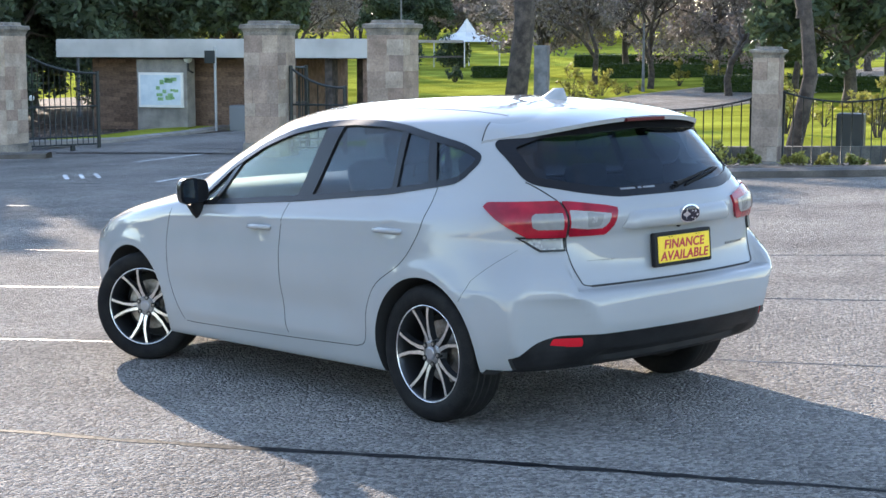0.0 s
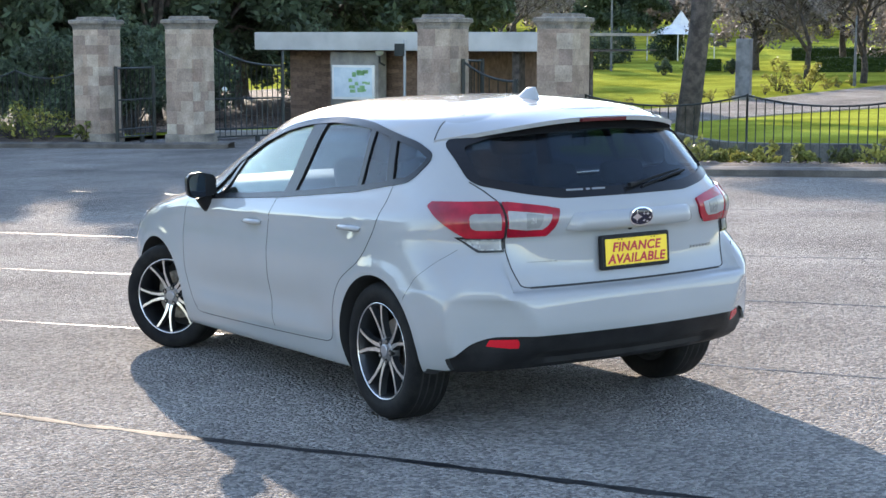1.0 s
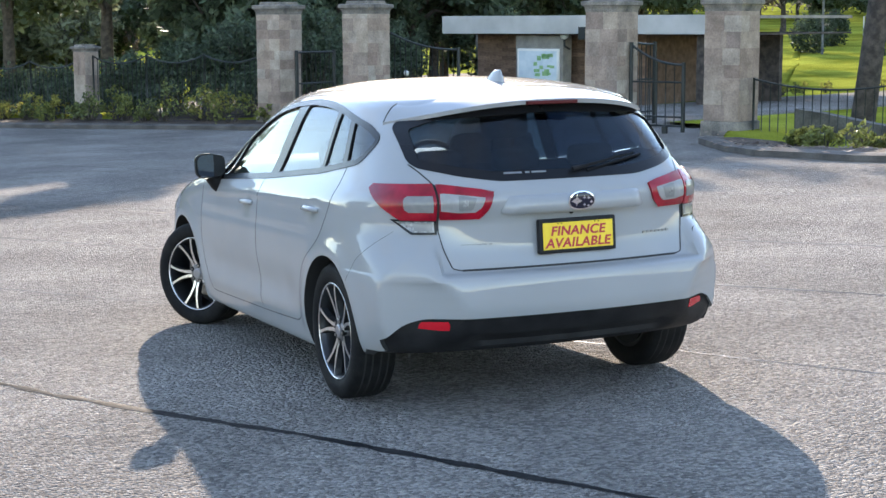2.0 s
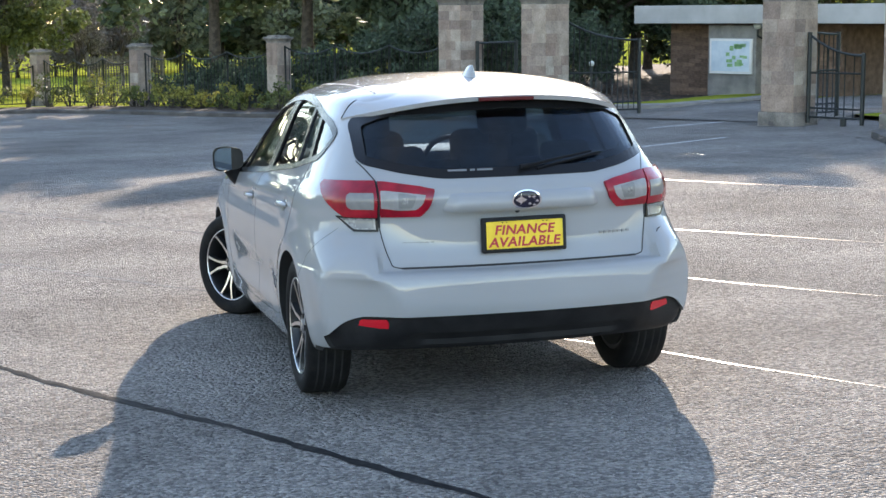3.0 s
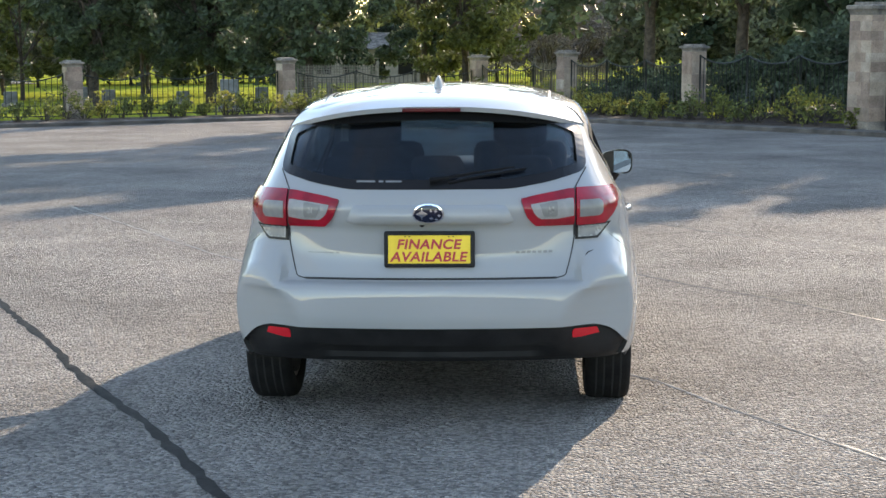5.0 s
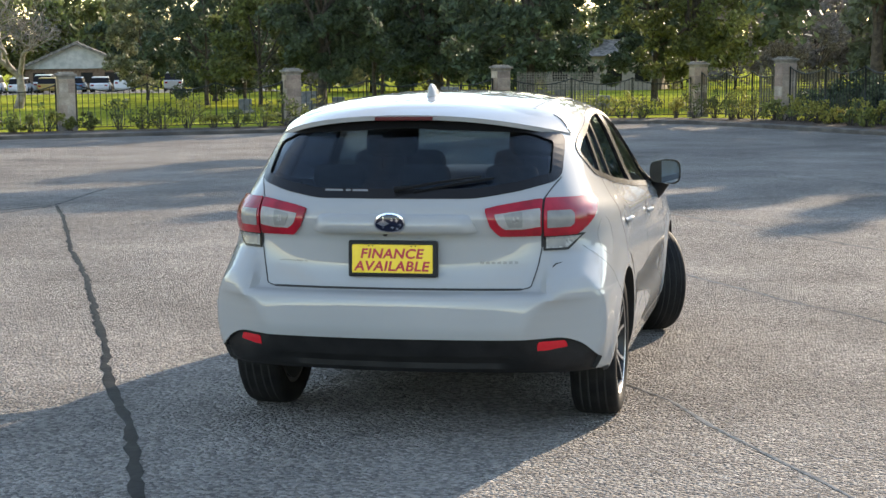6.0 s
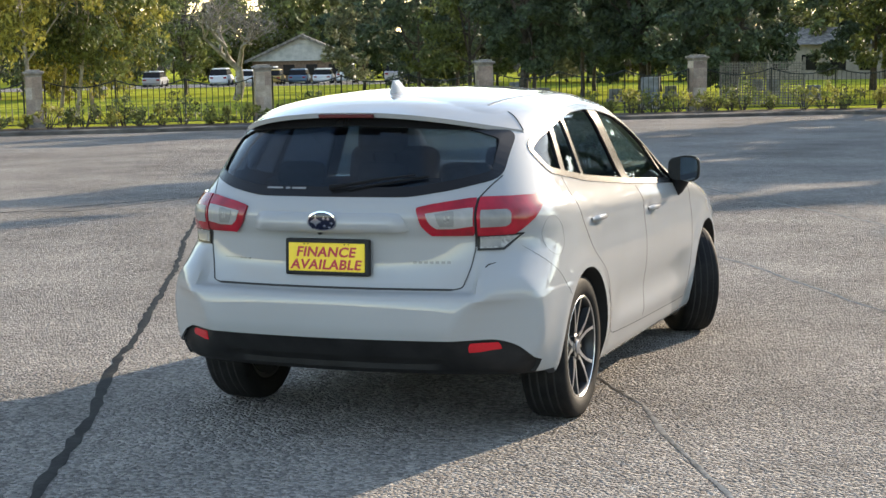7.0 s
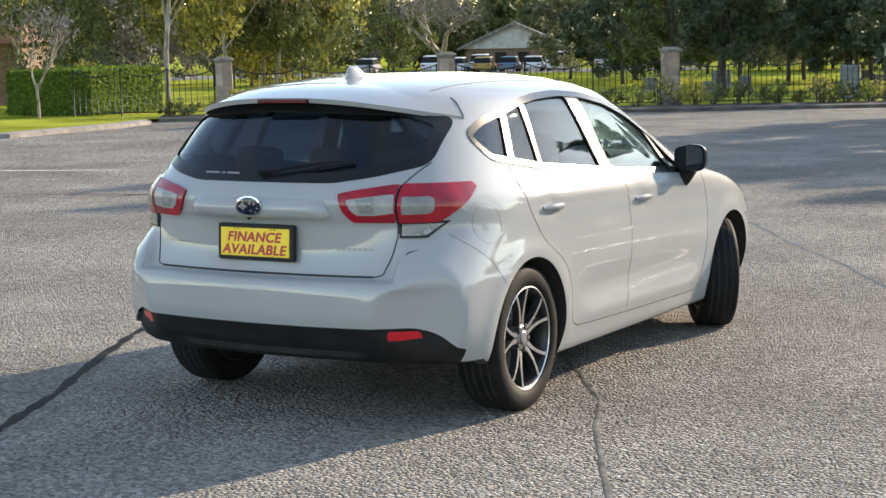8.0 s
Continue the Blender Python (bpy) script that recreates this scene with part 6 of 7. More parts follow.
for k, (x, y, h, s) in enumerate(((-32.2, 81.8, 10, 3.8), (-27.0, 76.4, 9.5, 3.4), (-24.2, 79.6, 10.5, 3.6), (-19.9, 74.3, 9.5, 3.4), (-15.2, 69.6, 9.0, 2.8), (-53.9, 91.5, 11, 4.4), (-42.1, 96.2, 9.5, 3.2), (-32.2, 88.6, 12, 4.4), (-23.1, 88.5, 12, 4.4), (-18.0, 84.4, 11, 4.2), (-61.0, 84.0, 12, 4.8))):
    tree((x, y), h, s, 1.0, (LEAF_DARK, LEAF_MID, LEAF_HAZED, LEAF_DARK)[k % 4], BARK, "tall dark tree beyond the lawn", "far trees", 100 + k, 12, 80, 0.175, 0.12, squash=0.85, gaps=0.2)
tree((-35.8, 92.8), 3.6, 3.2, 0.1, LEAF_DARK, BARK, "low round dark shrub by the car park", "far trees", 120, 10, 100, 0.14, 0.2)
# bare winter trees
bare_tree((17.6, 19.5), 11.0, 0.55, BARK, "large bare plane tree with a thick dark trunk", "bare trees", 5, 0.26, 5, 0.42, lift=0.35)
bare_tree((19.3, 13.4), 9.0, 0.4, BARK, "slender bare tree with a dark stem by the fence", "bare trees", 7, 0.17, 4, 0.4)
for k, (x, y, h) in enumerate(((48.3, 47.0, 8.0), (46.4, 41.7, 7.5), (42.5, 34.0, 7.5), (53.5, 55.9, 8.0), (42.4, 30.9, 8.0), (35.0, 19.0, 7.5), (56.0, 36.0, 9.0), (62.0, 50.0, 9.0), (66.0, 42.0, 10.0), (34.0, 54.0, 8.5), (40.0, 60.0, 9.0))):
    bare_tree((x, y), h, 0.75, BARK, "bare winter tree with fine dark twigs", "bare trees", 130 + k, 0.17, 5, 0.24, twigs=14)
bare_tree((-42.2, 77.2), 11.5, 1.3, PALEBARK, "pale-limbed bare tree before the car park", "bare trees", 8, 0.3, 6, 0.21, twigs=1)
for k, (x, y) in enumerate(((1.6, 77.8), (1.1, 88.0), (3.4, 82.0))):
    bare_tree((x, y), 5.5, 0.6, BARK, "small bare tree on the lawn", "bare trees", 150 + k, 0.1, 5, 0.25, twigs=8)
for k, (x, y) in enumerate(((-28.8, 28.6), (-28.6, 25.2))):
    bare_tree((x, y), 3.4, 0.7, PALEBARK, "young bare tree with pale stem on the verge", "verge trees", 160 + k, 0.05, 4, 0.36, lift=0.1, twigs=3)
# far woods close the view all round
LEAF_TWIG = leafy("twig_haze", (0.2, 0.175, 0.158), 0.35, 0.35)
for k, (x, y, h, s) in enumerate(((53.5, 56.0, 7.5, 3.4), (56.6, 52.8, 8.0, 3.8), (59.5, 49.2, 7.5, 3.6), (61.6, 46.5, 8.5, 4.0), (64.5, 43.0, 8.0, 3.8), (50.0, 41.0, 7.0, 3.0), (47.0, 33.5, 7.5, 3.4), (57.0, 85.5, 11.0, 4.5), (61.0, 83.0, 10.0, 4.5), (72.0, 92.0, 9.0, 4.5), (80.0, 86.0, 9.5, 4.5), (24.0, 56.0, 12.0, 4.5), (20.5, 53.0, 11.0, 4.0))):
    tree((x, y), h, s, 0.7, LEAF_TWIG, BARK, "bare winter tree with a dense haze of brown twigs", "twiggy trees", 240 + k, 13, 75, 0.11, 0.2, gaps=0.2)
far_src = [tree((-80, 150), 15, 6, 1.0, LEAF_HAZED, BARK, "distant tree of the wood behind the park", "far woods", 200 + k, 13, 26, 0.5, 0.3) for k in range(3)]
twig_src = [tree((80, 100), 13, 5.5, 2.5, LEAF_TWIG, BARK, "distant bare brown tree of the wood behind the park", "far woods", 210 + k, 13, 32, 0.26, 0.25) for k in range(3)]
wood_src = [tree((-60, 110), 9.5, 4.2, 0.1, m, BARK, "dense dark tree at the edge of the wood", "wood edge", 260 + k, 13, 30 if k < 3 else 45, 0.34 if k < 3 else 0.18, 0.13, gaps=0.1) for k, m in enumerate((LEAF_HAZED, LEAF_MID, LEAF_DARK, LEAF_TWIG))]
r = random.Random(78)
n = 0
for a0, a1, d0, d1, num in ((-62, -33, 104, 120, 15), (-34, -21, 166, 178, 10), (-20.5, -2.5, 118, 138, 15), (-1.5, 13, 112, 128, 12), (13, 48, 118, 150, 26)):
    for k in range(num):
        a, d = radians(a0 + (a1 - a0) * (k + r.uniform(0.2, 0.8)) / num), r.uniform(d0, d1)
        x, y = d * math.sin(a), d * math.cos(a)
        j = 3 if (r.random() < 0.25 or -2 < math.degrees(a) < 3 or (math.degrees(a) > 22 and r.random() < 0.6)) else r.randrange(3)
        m = pose(x, y, gz(x, y), 0, 0, r.uniform(0, 360))
        q = r.uniform(0.75, 1.2)
        if n < 4:
            wood_src[n].matrix_basis = m
        else:
            copy_thing(wood_src[j], m @ Matrix.Diagonal((q, q, q * r.uniform(0.8, 1.1), 1)))
        n += 1
r = random.Random(77)
used_far = []
for k in range(64):
    a = radians(-62 + 128 * k / 63 + r.uniform(-0.8, 0.8))
    d = r.uniform(165, 225)
    x, y = d * math.sin(a), d * math.cos(a)
    bare = 22 < math.degrees(a) < 60
    src = (twig_src if bare else far_src)[k % 3]
    if bare:
        d = r.uniform(120, 175)
        x, y = d * math.sin(a), d * math.cos(a)
    if src not in used_far:
        used_far.append(src)
        src.matrix_basis = pose(x, y, gz(x, y), 0, 0, r.uniform(0, 360))
    else:
        s = r.uniform(0.75, 1.15)
        copy_thing(src, pose(x, y, gz(x, y), 0, 0, r.uniform(0, 360)) @ Matrix.Diagonal((s, s, s, 1)))


def shrub(p, h, w, m, label, group, seed, lift=0.1, leaf=0.055, clumps=14, per=26):
    r = random.Random(seed)
    ob = thing("shrub", pose(p[0], p[1], gz(*p) + lift), label, "shrub", group)
    cs, rs = [], []
    bm = bmesh.new()
    for k in range(clumps):
        a, u = r.uniform(0, 2 * math.pi), r.uniform(0.1, 1)
        c = Vector((w * u * math.cos(a), w * u * math.sin(a), h * r.uniform(0.3, 0.95) * (1.1 - 0.4 * u)))
        cs.append(tuple(c))
        rs.append(w * r.uniform(0.16, 0.34))
        tube(bm, [(0.05 * math.cos(a), 0.05 * math.sin(a), 0), c * 0.55 + Vector((0, 0, 0.04)), c], [0.014, 0.009, 0.004], 4, caps=False)
    part("stem_clump", bm, BARK, ob)
    o = new("foliage", leaf_mesh("foliage", cs, rs, per, leaf, seed, material=m))
    o.parent = ob
    return ob


r = random.Random(31)
LEAF_BUSH = leafy("leaf_bush", (0.17, 0.185, 0.05), 0.5, 0.4)
LEAF_ROSE = leafy("leaf_rose", (0.10, 0.11, 0.035))
n = 0
for line, mn, mx in ((KERB[:9], 0.7, 1.7), (KERB_RIGHT[:5], 1.0, 3.2)):
    for a, b in zip(line, line[1:]):
        a, b = Vector(a), Vector(b)
        L = (b - a).length
        d = (b - a) / L
        u = 0.3
        while u < L:
            o = r.uniform(mn, mx)
            q = a + d * u + Vector((-d.y, d.x)) * o
            s = r.uniform(0.45, 1.05) * (1.0 if mn < 0.9 else 0.5)
            shrub((q.x, q.y), s, s * r.uniform(0.5, 0.8), r.choice((LEAF_ROSE, LEAF_MID, LEAF_BUSH, LEAF_GUM, LEAF_BUSH)), "leafy rose bush in the bed under the fence", "rose bushes", 300 + n)
            n += 1
            u += r.uniform(0.35, 0.85)
for k, (x, y, w) in enumerate(((39.7, 39.9, 0.55), (41.0, 39.45, 0.55), (48.9, 42.2, 0.5), (47.3, 38.8, 0.45), (22.8, 16.2, 0.45), (22.2, 13.4, 0.45))):
    shrub((x, y), 1.3, w, LEAF_GUM, "standard rose bush with pale leaves", "standard roses", 500 + k, 0.1, 0.07, 16, 40)
for k, (x, y, h) in enumerate(((46.7, 55.3, 0.95), (50.0, 53.9, 0.85))):
    shrub((x, y), h, h * 0.48, LEAF_DARK, "round clipped dark topiary bush on the lawn", "topiary bushes", 530 + k, 0.1, 0.05, 30, 60)
rose_src = [shrub((30, 25), 0.8, 0.42, m, "low rose bush with pale young leaves on the lawn", "garden roses", 540 + k, 0.1, 0.06, 12, 20) for k, m in enumerate((LEAF_GUM, LEAF_ROSE, LEAF_GUM))]
r = random.Random(55)
for k in range(56):
    if k < 28:
        f = k / 27
        x, y, q = 24.5 + 20.0 * f + r.uniform(-0.3, 0.3), 34.2 + 6.4 * f + r.uniform(-0.5, 0.8), r.uniform(0.4, 0.65)
    else:
        row, col = divmod(k - 28, 7)
        x, y, q = 22.5 + 2.2 * row + 0.9 * col + r.uniform(-0.4, 0.4), 9.5 + 1.9 * col + r.uniform(-0.5, 0.5), r.uniform(0.6, 1.1)
    m = pose(x, y, gz(x, y) + 0.1, 0, 0, r.uniform(0, 360))
    if k < 3:
        rose_src[k].matrix_basis = m
    else:
        copy_thing(rose_src[k % 3], m @ Matrix.Diagonal((q, q, q, 1)))
for k, (x, y) in enumerate(((56.4, 66.8), (47.3, 61.4), (52.0, 66.0))):
    ob = thing("topiary_bush", pose(x, y, gz(x, y) + 0.1), "clipped round dark green bush on the lawn", "bush", "clipped bushes")
    cs = [tuple(Vector((random.Random(k * 50 + j).gauss(0, 1), random.Random(k * 50 + j + 7).gauss(0, 1), random.Random(k * 50 + j + 13).gauss(0, 1))).normalized() * 0.8 + Vector((0, 0, 0.95))) for j in range(60)]
    o = new("foliage", leaf_mesh("foliage", cs, [0.42] * 60, 60, 0.09, 900 + k, material=LEAF_DARK))
    o.parent = ob


CLIPPED = noisy(mat("clipped_leaves", (0.1, 0.18, 0.014), 0.9, 0, 0.1), (0.03, 0.055, 0.01), (0.1, 0.15, 0.02), 9, 6, 1.0, 40, bump_dist=0.05)
CLIPPED_DARK = noisy(mat("clipped_dark_leaves", (0.04, 0.06, 0.02), 0.9, 0, 0.1), (0.025, 0.045, 0.014), (0.06, 0.09, 0.025), 9, 6, 1.0, 40, bump_dist=0.05)


def hedge(a, b, h, w, m, label, seed):
    a, b = Vector(a), Vector(b)
    L = (b - a).length
    d = (b - a) / L
    ob = thing("hedge", Matrix.Translation((a.x, a.y, gz(*a) + 0.1)) @ Matrix.Rotation(math.atan2(d.y, d.x), 4, "Z"), label, "hedge", "clipped hedges")
    r = random.Random(seed)
    cs = []
    step = 0.3
    for i in range(int(L / step) + 1):
        for j in range(int(w / step) + 1):
            for q in range(int(h / step) + 1):
                if 0 < i < int(L / step) and 0 < j < int(w / step) and 0 < q < int(h / step):
                    continue
                cs.append((i * step + r.uniform(-0.05, 0.05), j * step + r.uniform(-0.05, 0.05), 0.1 + q * step * 0.96 + r.uniform(-0.05, 0.05)))
    o = new("foliage", leaf_mesh("foliage", cs, [0.17] * len(cs), 22, 0.05, seed, material=m))
    o.parent = ob
    bm = bmesh.new()
    box(bm, -0.03, -0.03, 0, L + 0.03, w + 0.03, h + 0.06)
    bmesh.ops.subdivide_edges(bm, edges=bm.edges, cuts=30, use_grid_fill=True)
    for v in bm.verts:
        v.co += Vector((r.uniform(-1, 1), r.uniform(-1, 1), r.uniform(-1, 1))) * 0.035
    part("hedge_core", bm, CLIPPED if m is LEAF_HEDGE else CLIPPED_DARK, ob)
    return ob


hedge((-31.28, 29.94), (-28.3, 30.3), 1.3, 3.9, LEAF_HEDGE, "clipped bright green box hedge behind the verge", 41)
hedge((50.0, 57.6), (51.4, 56.4), 0.55, 1.0, LEAF_DARK, "low dark clipped hedge across the garden", 43)


# ==== park things ====
SLATE = noisy(mat("grey_stone", (0.15, 0.155, 0.165), 0.7), (0.1, 0.105, 0.112), (0.19, 0.195, 0.205), 4, 6)
TIMBER = noisy(mat("weathered_timber", (0.15, 0.13, 0.11), 0.85), (0.1, 0.088, 0.075), (0.2, 0.18, 0.155), 7, 6)


def slab(p, w, d, h, label, name="memorial_stone", m=None, turn=0, cat="memorial"):
    ob = thing(name, pose(p[0], p[1], gz(*p) + 0.1, 0, 0, turn), label, cat, "memorial stones")
    bm = bmesh.new()
    box(bm, -w / 2, -d / 2, 0, w / 2, d / 2, h, bevel=0.03)
    part("shaft", bm, m or SLATE, ob)
    bm = bmesh.new()
    box(bm, -w / 2 - 0.1, -d / 2 - 0.1, -0.1, w / 2 + 0.1, d / 2 + 0.1, 0.15, bevel=0.02)
    part("base", bm, CONCRETE, ob)
    return ob


slab((34.8, 36.5), 0.8, 0.5, 2.2, "grey granite pillar stone in the rose garden", turn=40)
slab((-11.0, 52.0), 0.7, 0.4, 1.2, "grey-blue upright stone on the lawn", turn=10)
slab((19.3, 12.0), 0.5, 0.5, 1.0, "dark grey litter bin behind the fence", "park_bin", IRON, 30, "bin")
r = random.Random(9)
for k in range(14):
    x, y = r.uniform(-24, -4), r.uniform(62, 90)
    slab((x, y), 0.6, 0.2, r.uniform(0.5, 0.9), "small grey headstone on the lawn", turn=r.uniform(-10, 20))
# lattice screens
for (x, y), L in (((-8.6, 53.5), 3.1), ((0.6, 58.0), 3.0)):
    ob = thing("lattice_screen", pose(x, y, gz(x, y) + 0.1, 0, 0, 6), "grey weathered timber lattice screen", "screen")
    for k in range(int(L / 0.1) + 1):
        bm = bmesh.new()
        box(bm, k * 0.1, -0.01, 0.1, k * 0.1 + 0.035, 0.01, 1.75)
        part("upright", bm, TIMBER, ob)
    for k in range(16):
        bm = bmesh.new()
        box(bm, 0, 0.01, 0.15 + k * 0.1, L, 0.03, 0.185 + k * 0.1)
        part("lath", bm, TIMBER, ob)
    for u in (0, L):
        bm = bmesh.new()
        box(bm, u - 0.05, -0.05, 0, u + 0.05, 0.05, 1.9)
        part("post", bm, TIMBER, ob)
# white marquee on the far lawn
ob = thing("marquee", pose(57.0, 66.2, gz(57.0, 66.2) + 0.1) @ Matrix.Scale(0.7, 4), "small white pointed marquee on the far lawn", "marquee")
bm = bmesh.new()
vs = [bm.verts.new((sx * 2, sy * 2, 2.2)) for sx, sy in ((-1, -1), (1, -1), (1, 1), (-1, 1))]
mid = [bm.verts.new((sx * 0.6, sy * 0.6, 3.0)) for sx, sy in ((-1, -1), (1, -1), (1, 1), (-1, 1))]
tip = bm.verts.new((0, 0, 4.2))
for k in range(4):
    bm.faces.new((vs[k], vs[(k + 1) % 4], mid[(k + 1) % 4], mid[k]))
    bm.faces.new((mid[k], mid[(k + 1) % 4], tip))
part("canopy", bm, WHITE, ob)
for sx, sy in ((-1, -1), (1, -1), (1, 1), (-1, 1)):
    bm = bmesh.new()
    tube(bm, [(sx * 2, sy * 2, 0), (sx * 2, sy * 2, 2.2)], 0.05, 6)
    part("pole", bm, WHITE, ob)
for x, y, h in ((44.3, 40.2, 3.0), (47.0, 60.0, 4.5), (21.0, 46.0, 4.5), (17.0, 47.0, 4.5)):
    ob = thing("lamp_post", pose(x, y, gz(x, y)), "slender grey lamp post in the park", "lamp post", "lamp posts")
    bm = bmesh.new()
    tube(bm, [(0, 0, 0), (0, 0, h)], [0.07, 0.04], 8)
    part("pole", bm, SLATE, ob)


# ==== car park, houses ====
def parked_car(p, turn, paint, label, tall=1.45, length=4.3, tray=False):
    ob = thing("parked_car", pose(p[0], p[1], gz(*p) + 0.12, 0, 0, turn), label, "car", "parked cars")
    w = 0.87
    belt = tall * 0.62
    rings = []
    for y, z0, z1 in ((-length / 2, 0.45, belt * 0.9), (-length / 2 + 0.12, 0.3, belt), (-0.8, 0.25, belt + 0.03), (0.9, 0.25, belt), (length / 2 - 0.7, 0.28, belt * 0.9), (length / 2 - 0.1, 0.35, belt * 0.75), (length / 2, 0.45, belt * 0.6)):
        rings.append([(-w * 0.93, y, z0), (-w, y, (z0 + z1) / 2), (-w * 0.95, y, z1), (w * 0.95, y, z1), (w, y, (z0 + z1) / 2), (w * 0.93, y, z0)])
    part("body", round_solid(rings), paint, ob, smooth=False)
    r0, r1 = (-length / 2 + 0.15, 1.0) if not tray else (-0.3, 1.2)
    rings = [[(sx * w * k, y, z) for sx, y in ((-1, r0 + e), (1, r0 + e), (1, r1 - f), (-1, r1 - f))] for k, e, f, z in ((0.95, 0.0, 0.0, belt - 0.02), (0.82, 0.3, 0.55, tall - 0.06))]
    part("glasshouse", round_solid(rings), GLOSSBLACK, ob)
    rings = [[(sx * w * k, y, z) for sx, y in ((-1, r0 + 0.28), (1, r0 + 0.28), (1, r1 - 0.5), (-1, r1 - 0.5))] for k, z in ((0.84, tall - 0.07), (0.78, tall))]
    part("roof", round_solid(rings), paint, ob)
    for sx in (-1, 1):
        bm = bmesh.new()
        box(bm, sx * 0.62 - 0.14, -length / 2 - 0.02, belt * 0.72, sx * 0.62 + 0.14, -length / 2 + 0.1, belt * 0.86)
        part("tail_lamp", bm, REDLENS, ob)
        for y in (-length * 0.3, length * 0.3):
            bm = bmesh.new()
            tube(bm, [(sx * 0.66, y, 0.31), (sx * 0.88, y, 0.31)], 0.31, 16)
            part("wheel", bm, TYRE, ob)
    return ob


CW = mat("car_white", (0.75, 0.75, 0.75), 0.3)
CS = mat("car_silver", (0.45, 0.46, 0.48), 0.3, 0.5)
CG = mat("car_gold", (0.42, 0.3, 0.1), 0.35, 0.4)
CB = mat("car_blue", (0.12, 0.2, 0.3), 0.3, 0.3)
park = ribbon("car_park", [(-92, 112), (-72, 124), (-46, 136)], (-9, 0, 12), ASPHALT, "grey car park behind the lawn", "car park", (0.14, 0.14, 0.14))
for (x, y), m, t, lab in (((-74.6, 121.9), CS, 1.5, "silver parked car"), ((-69.3, 125.0), CW, 1.65, "white parked car"), ((-67.2, 126.1), CW, 1.45, "white parked car"), ((-66.2, 129.0), CW, 1.7, "white parked van"), ((-64.6, 126.6), CG, 1.45, "gold parked car"), ((-62.9, 128.6), CB, 1.45, "blue parked car"), ((-60.8, 129.5), CW, 1.45, "white parked car"), ((-58.8, 130.4), CW, 1.85, "white parked four-wheel drive"), ((-54.7, 132.3), CS, 1.8, "silver parked utility")):
    parked_car((x, y), 20, m, lab + " in the far car park", t)
ROOFGREY = noisy(mat("roof_sheet", (0.45, 0.42, 0.38), 0.8, 0, 0.2), (0.38, 0.37, 0.35), (0.52, 0.5, 0.47), 2, 5)
TILE = noisy(mat("roof_tiles", (0.3, 0.13, 0.09), 0.8), (0.2, 0.09, 0.06), (0.38, 0.18, 0.12), 4, 6, 0.4)


def long_house(p, turn, w, d, wall, ridge, roof_m, wall_m, label, win=4):
    ob = thing("house", pose(p[0], p[1], gz(*p), 0, 0, turn), label, "house", "far houses")
    bm = bmesh.new()
    box(bm, -w / 2, -d / 2, 0, w / 2, d / 2, wall)
    part("wall", bm, wall_m, ob)
    bm = bmesh.new()
    e = 0.6
    a = [bm.verts.new(v) for v in ((-w / 2 - e, -d / 2 - e, wall), (w / 2 + e, -d / 2 - e, wall), (w / 2 + e, d / 2 + e, wall), (-w / 2 - e, d / 2 + e, wall))]
    b = [bm.verts.new(v) for v in ((-w / 2 + d * 0.3, 0, ridge), (w / 2 - d * 0.3, 0, ridge))]
    bm.faces.new((a[0], a[1], b[1], b[0]))
    bm.faces.new((a[2], a[3], b[0], b[1]))
    bm.faces.new((a[1], a[2], b[1]))
    bm.faces.new((a[3], a[0], b[0]))
    bm.faces.new(a[::-1])
    part("roof", bm, roof_m, ob)
    for k in range(win):
        u = -w / 2 + w * (k + 0.5) / win
        bm = bmesh.new()
        box(bm, u - 0.6, -d / 2 - 0.04, 0.9, u + 0.6, -d / 2 + 0.02, 2.1)
        part("window", bm, GLOSSBLACK, ob)
    return ob


BEIGE = noisy(mat("beige_render", (0.3, 0.26, 0.2), 0.8), (0.24, 0.2, 0.155), (0.34, 0.29, 0.23), 2, 6)
hall = thing("hall", pose(-71.6, 147.5, gz(-71.6, 147.5), 0, 0, 24), "low dark brick hall with a pale grey gable", "hall")
bm = bmesh.new()
box(bm, -5.2, -4.0, 0, 5.2, 6.0, 2.4)
part("wall", bm, BRICK, hall)
bm = bmesh.new()
front = [bm.verts.new(v) for v in ((-5.5, -4.3, 2.4), (5.5, -4.3, 2.4), (0, -4.3, 4.85))]
back = [bm.verts.new(v) for v in ((-5.5, 6.0, 2.4), (5.5, 6.0, 2.4), (0, 6.0, 4.85))]
bm.faces.new(front)
bm.faces.new(back[::-1])
bm.faces.new((front[1], front[0], back[0], back[1]))
bm.faces.new((front[0], front[2], back[2], back[0]))
bm.faces.new((front[2], front[1], back[1], back[2]))
part("gable", bm, ROOFGREY, hall, "pale grey sheet gable")
for side in (-1, 1):
    bm = bmesh.new()
    low, top = [(side * 6.0, 2.2), (side * 6.0, 2.5)], [(0, 5.2), (0, 4.9)]
    ring = low + top
    near = [bm.verts.new((x, -5.0, z)) for x, z in ring]
    far = [bm.verts.new((x, 6.4, z)) for x, z in ring]
    bm.faces.new(near)
    bm.faces.new(far[::-1])
    for k in range(4):
        bm.faces.new((near[k], far[k], far[(k + 1) % 4], near[(k + 1) % 4]))
    bmesh.ops.recalc_face_normals(bm, faces=bm.faces[:])
    part("roof", bm, CAPSTONE, hall, "grey-brown roof slope with a deep barge")
for k in range(4):
    bm = bmesh.new()
    box(bm, -4.4 + 2.4 * k, -4.04, 0.9, -3.2 + 2.4 * k, -3.98, 2.0)
    part("window", bm, GLOSSBLACK, hall)
long_house((-54.0, 47.0), 30, 12, 8, 3.0, 5.4, TILE, BRICK, "red-tiled house behind the hedge")
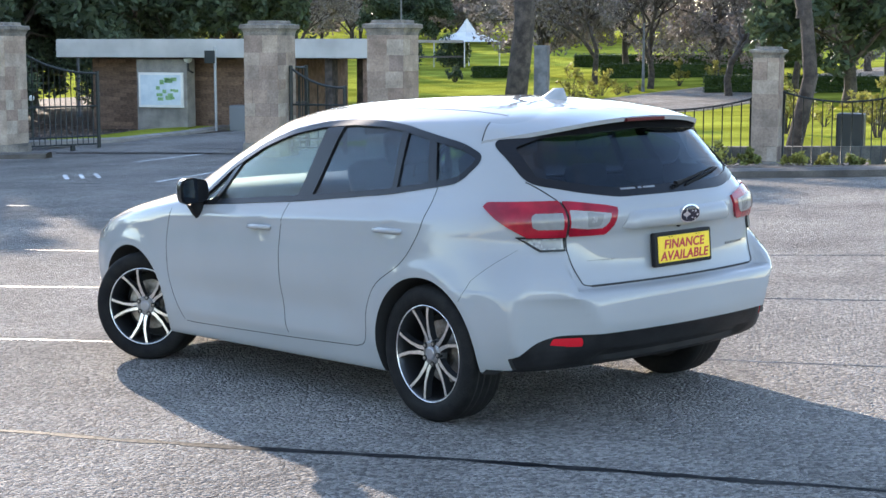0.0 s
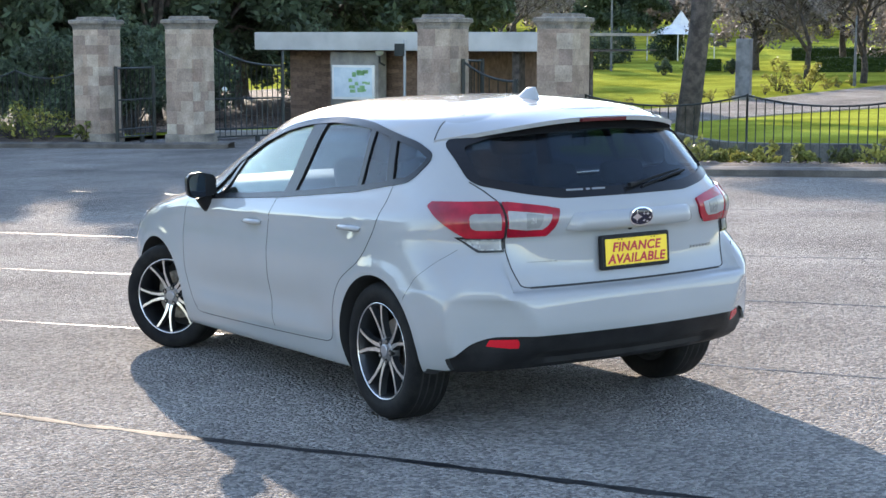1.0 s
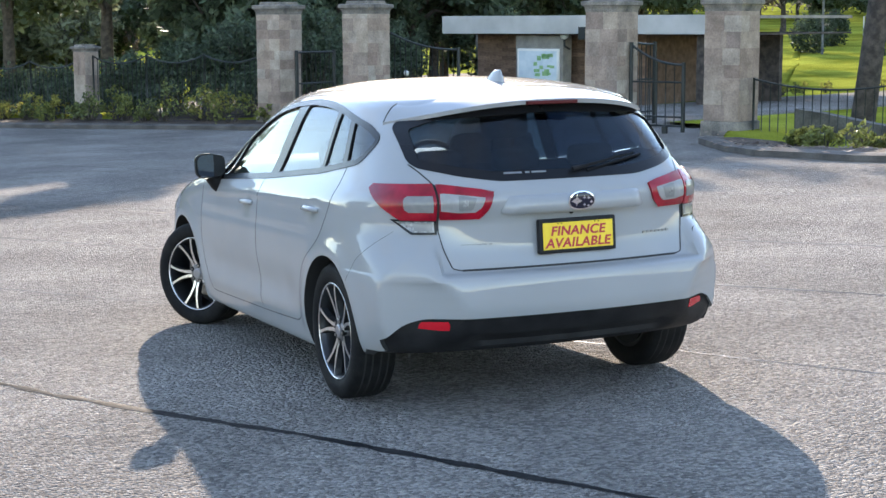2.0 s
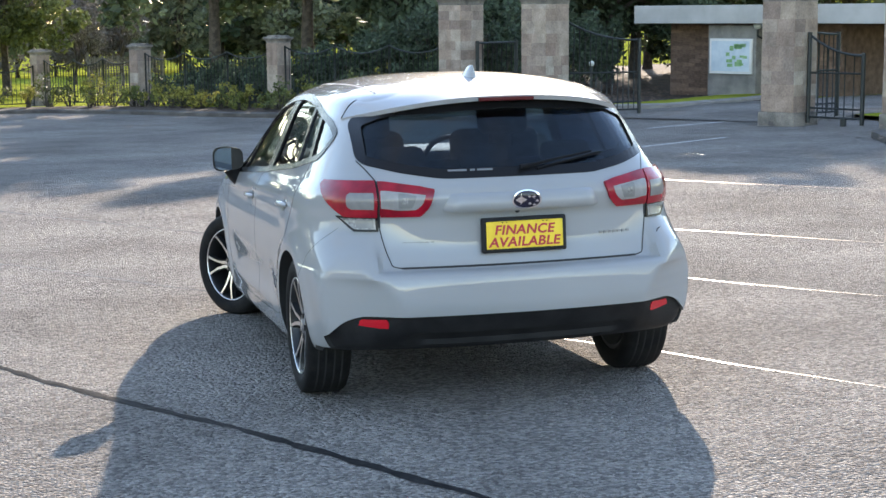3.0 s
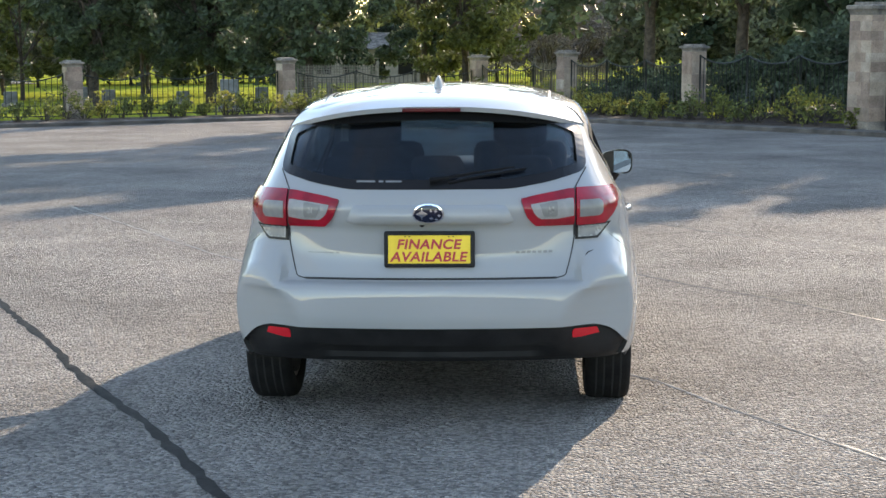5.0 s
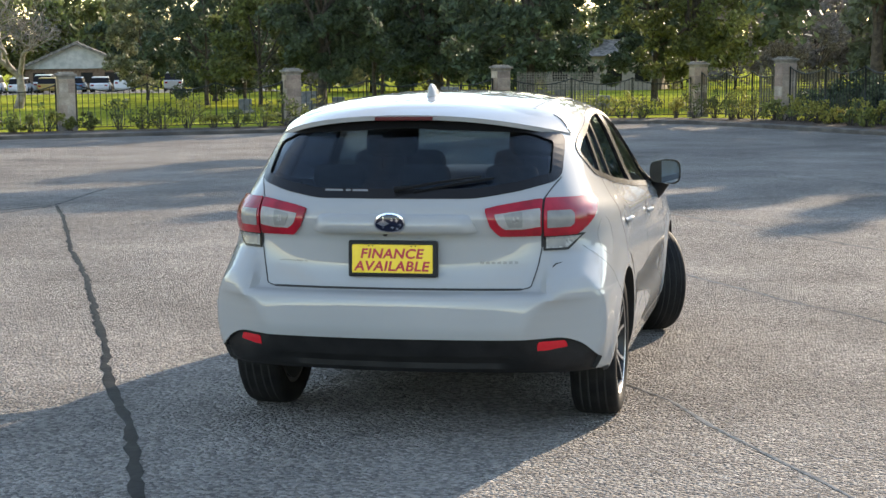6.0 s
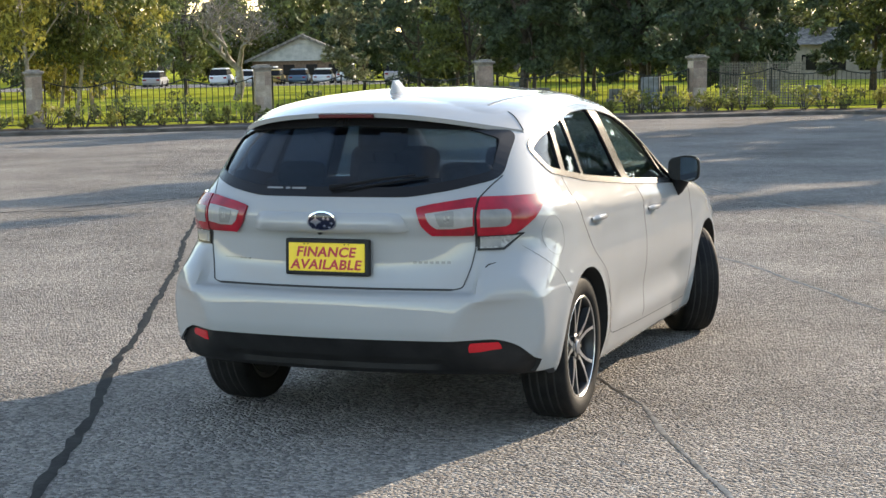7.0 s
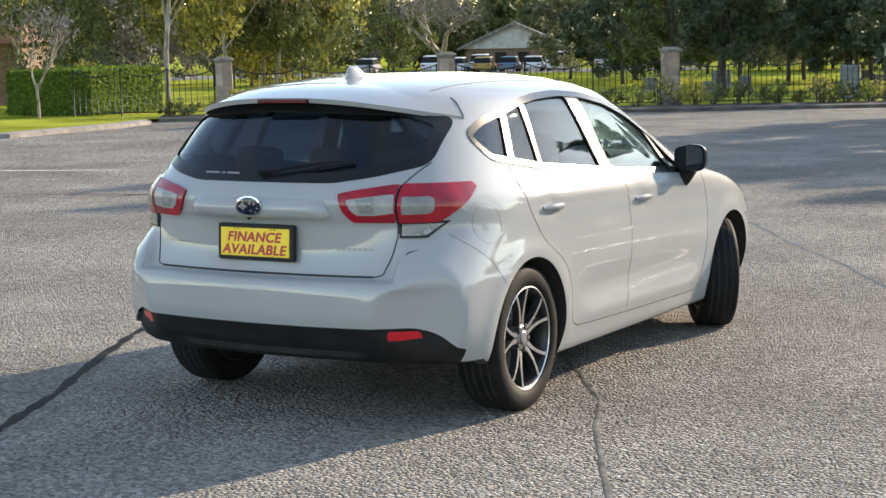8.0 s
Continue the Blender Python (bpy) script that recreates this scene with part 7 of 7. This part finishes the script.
long_house((-12.6, 122.0), -6, 9, 6, 2.9, 4.2, CAPSTONE, BEIGE, "low beige pavilion among the far trees", 4)
pole = thing("power_pole", pose(-37.5, 33.2, gz(-37.5, 33.2)), "dark timber power pole by the road", "pole")
bm = bmesh.new()
tube(bm, [(0, 0, -0.3), (0, 0, 8)], [0.14, 0.11], 10)
part("mast", bm, BARK, pole)
bm = bmesh.new()
box(bm, -0.9, -0.05, 7.2, 0.9, 0.05, 7.32)
part("cross_arm", bm, BARK, pole)
# low garden wall behind the right-hand fence, in dark mottled stone
DARKSTONE = noisy(mat("dark_stone", (0.1, 0.095, 0.085), 0.9), (0.06, 0.056, 0.05), (0.13, 0.125, 0.11), 3, 7, 0.5, 30)
ribbon("garden_wall", [(15.6, 19.0), (17.2, 15.6), (18.9, 12.2), (22.2, 6.0)], (-0.15, -0.14, 0.14, 0.15), DARKSTONE, "low dark stone retaining wall behind the fence", "wall", (-0.3, 0.5, 0.5, -0.3), step=0.5)

# dense bushes between the fence and the evergreens, planted bed and grass strip inside the gates
r = random.Random(66)
for k in range(11):
    f = k / 10
    x, y = 3.4 + (10.2 - 3.4) * f + r.uniform(-0.3, 0.3), 43.4 + (32.6 - 43.4) * f + r.uniform(-0.3, 0.3)
    shrub((x, y), 1.1 + 2.2 * f * f + r.uniform(-0.2, 0.3), 1.3, LEAF_DARK, "dense dark evergreen bush behind the fence", "evergreen bushes", 700 + k, 0.1, 0.075, 46, 90)
for k, (x, y, h) in enumerate(((14.4, 38.6, 2.4), (13.2, 40.6, 2.6), (15.4, 41.0, 3.0), (20.0, 41.0, 3.0), (12.0, 38.0, 2.4))):
    shrub((x, y), h, 1.4, LEAF_DARK, "dense dark evergreen bush beside the gatehouse", "evergreen bushes", 740 + k, 0.1, 0.075, 46, 90)
ribbon("garden_bed", [(11.6, 32.6), (13.6, 37.5), (17.0, 46.0), (22.0, 60.0)], (-6.5, -2.0, 2.0, 7.0), SOIL, "brown bed strewn with dry leaves inside the gates", "soil", (0.118, 0.122, 0.122, 0.118))
ribbon("gate_verge", [(11.9, 29.7), (13.4, 29.2), (16.4, 31.2), (20.2, 34.4)], (0.1, 1.0, 2.0), GRASS, "strip of rough grass before the gatehouse", "grass", (0.19, 0.2, 0.16), step=0.5)
ribbon("kerb_gatehouse", [(11.2, 30.2), (11.9, 29.55), (13.4, 29.0), (16.5, 31.0), (20.3, 34.2)], (-0.16, -0.15, -0.03, 0.0, 0.15, 0.16), CONCRETE, "low pale concrete kerb before the gatehouse", "kerb", (0.05, 0.19, 0.215, 0.22, 0.22, 0.1), step=0.5)
for a, b in (((53.6, 51.6), (58.5, 45.5)), ((62.0, 62.0), (70.0, 50.0)), ((44.0, 36.5), (48.0, 31.0))):
    hedge(a, b, 0.65, 1.0, LEAF_DARK, "low dark clipped hedge across the rose garden", 45)


def litter(name, spots, spread, count, size, m, label, seed):
    """Loose dry leaves strewn on the ground."""
    g = random.Random(seed)
    bm = bmesh.new()
    for k in range(count):
        a, b = spots[g.randrange(len(spots))]
        f = g.random()
        x, y = a[0] + (b[0] - a[0]) * f + g.gauss(0, spread), a[1] + (b[1] - a[1]) * f + g.gauss(0, spread)
        z = gz(x, y) + 0.15 + g.uniform(0, 0.02)
        t, q = g.uniform(0, 6.28), size * g.uniform(0.6, 1.4)
        u, v = Vector((math.cos(t), math.sin(t), g.uniform(-0.3, 0.3))) * q, Vector((-math.sin(t), math.cos(t), g.uniform(-0.3, 0.3))) * q * 0.5
        c = Vector((x, y, z))
        bm.faces.new([bm.verts.new(p) for p in (c - u, c + v, c + u, c - v)])
    return tagged(part(name, bm, m, None), label, "leaves", kind="stuff")


DRYLEAF = vary(mat("dry_leaf", (0.21, 0.135, 0.09), 0.7), 0.5)
litter("dry_leaves", [((13.6, 16.0), (13.4, 13.4)), ((13.4, 13.4), (14.8, 11.0)), ((14.8, 11.0), (17.2, 7.6)), ((17.2, 7.6), (19.2, 4.0))], 1.1, 1500, 0.05, DRYLEAF, "dry brown leaves strewn over the mulch bed", 91)
litter("dry_leaves", [((12.6, 33.6), (14.2, 38.0)), ((14.2, 38.0), (16.5, 44.0))], 1.6, 1800, 0.06, DRYLEAF, "dry brown leaves strewn inside the gates", 92)
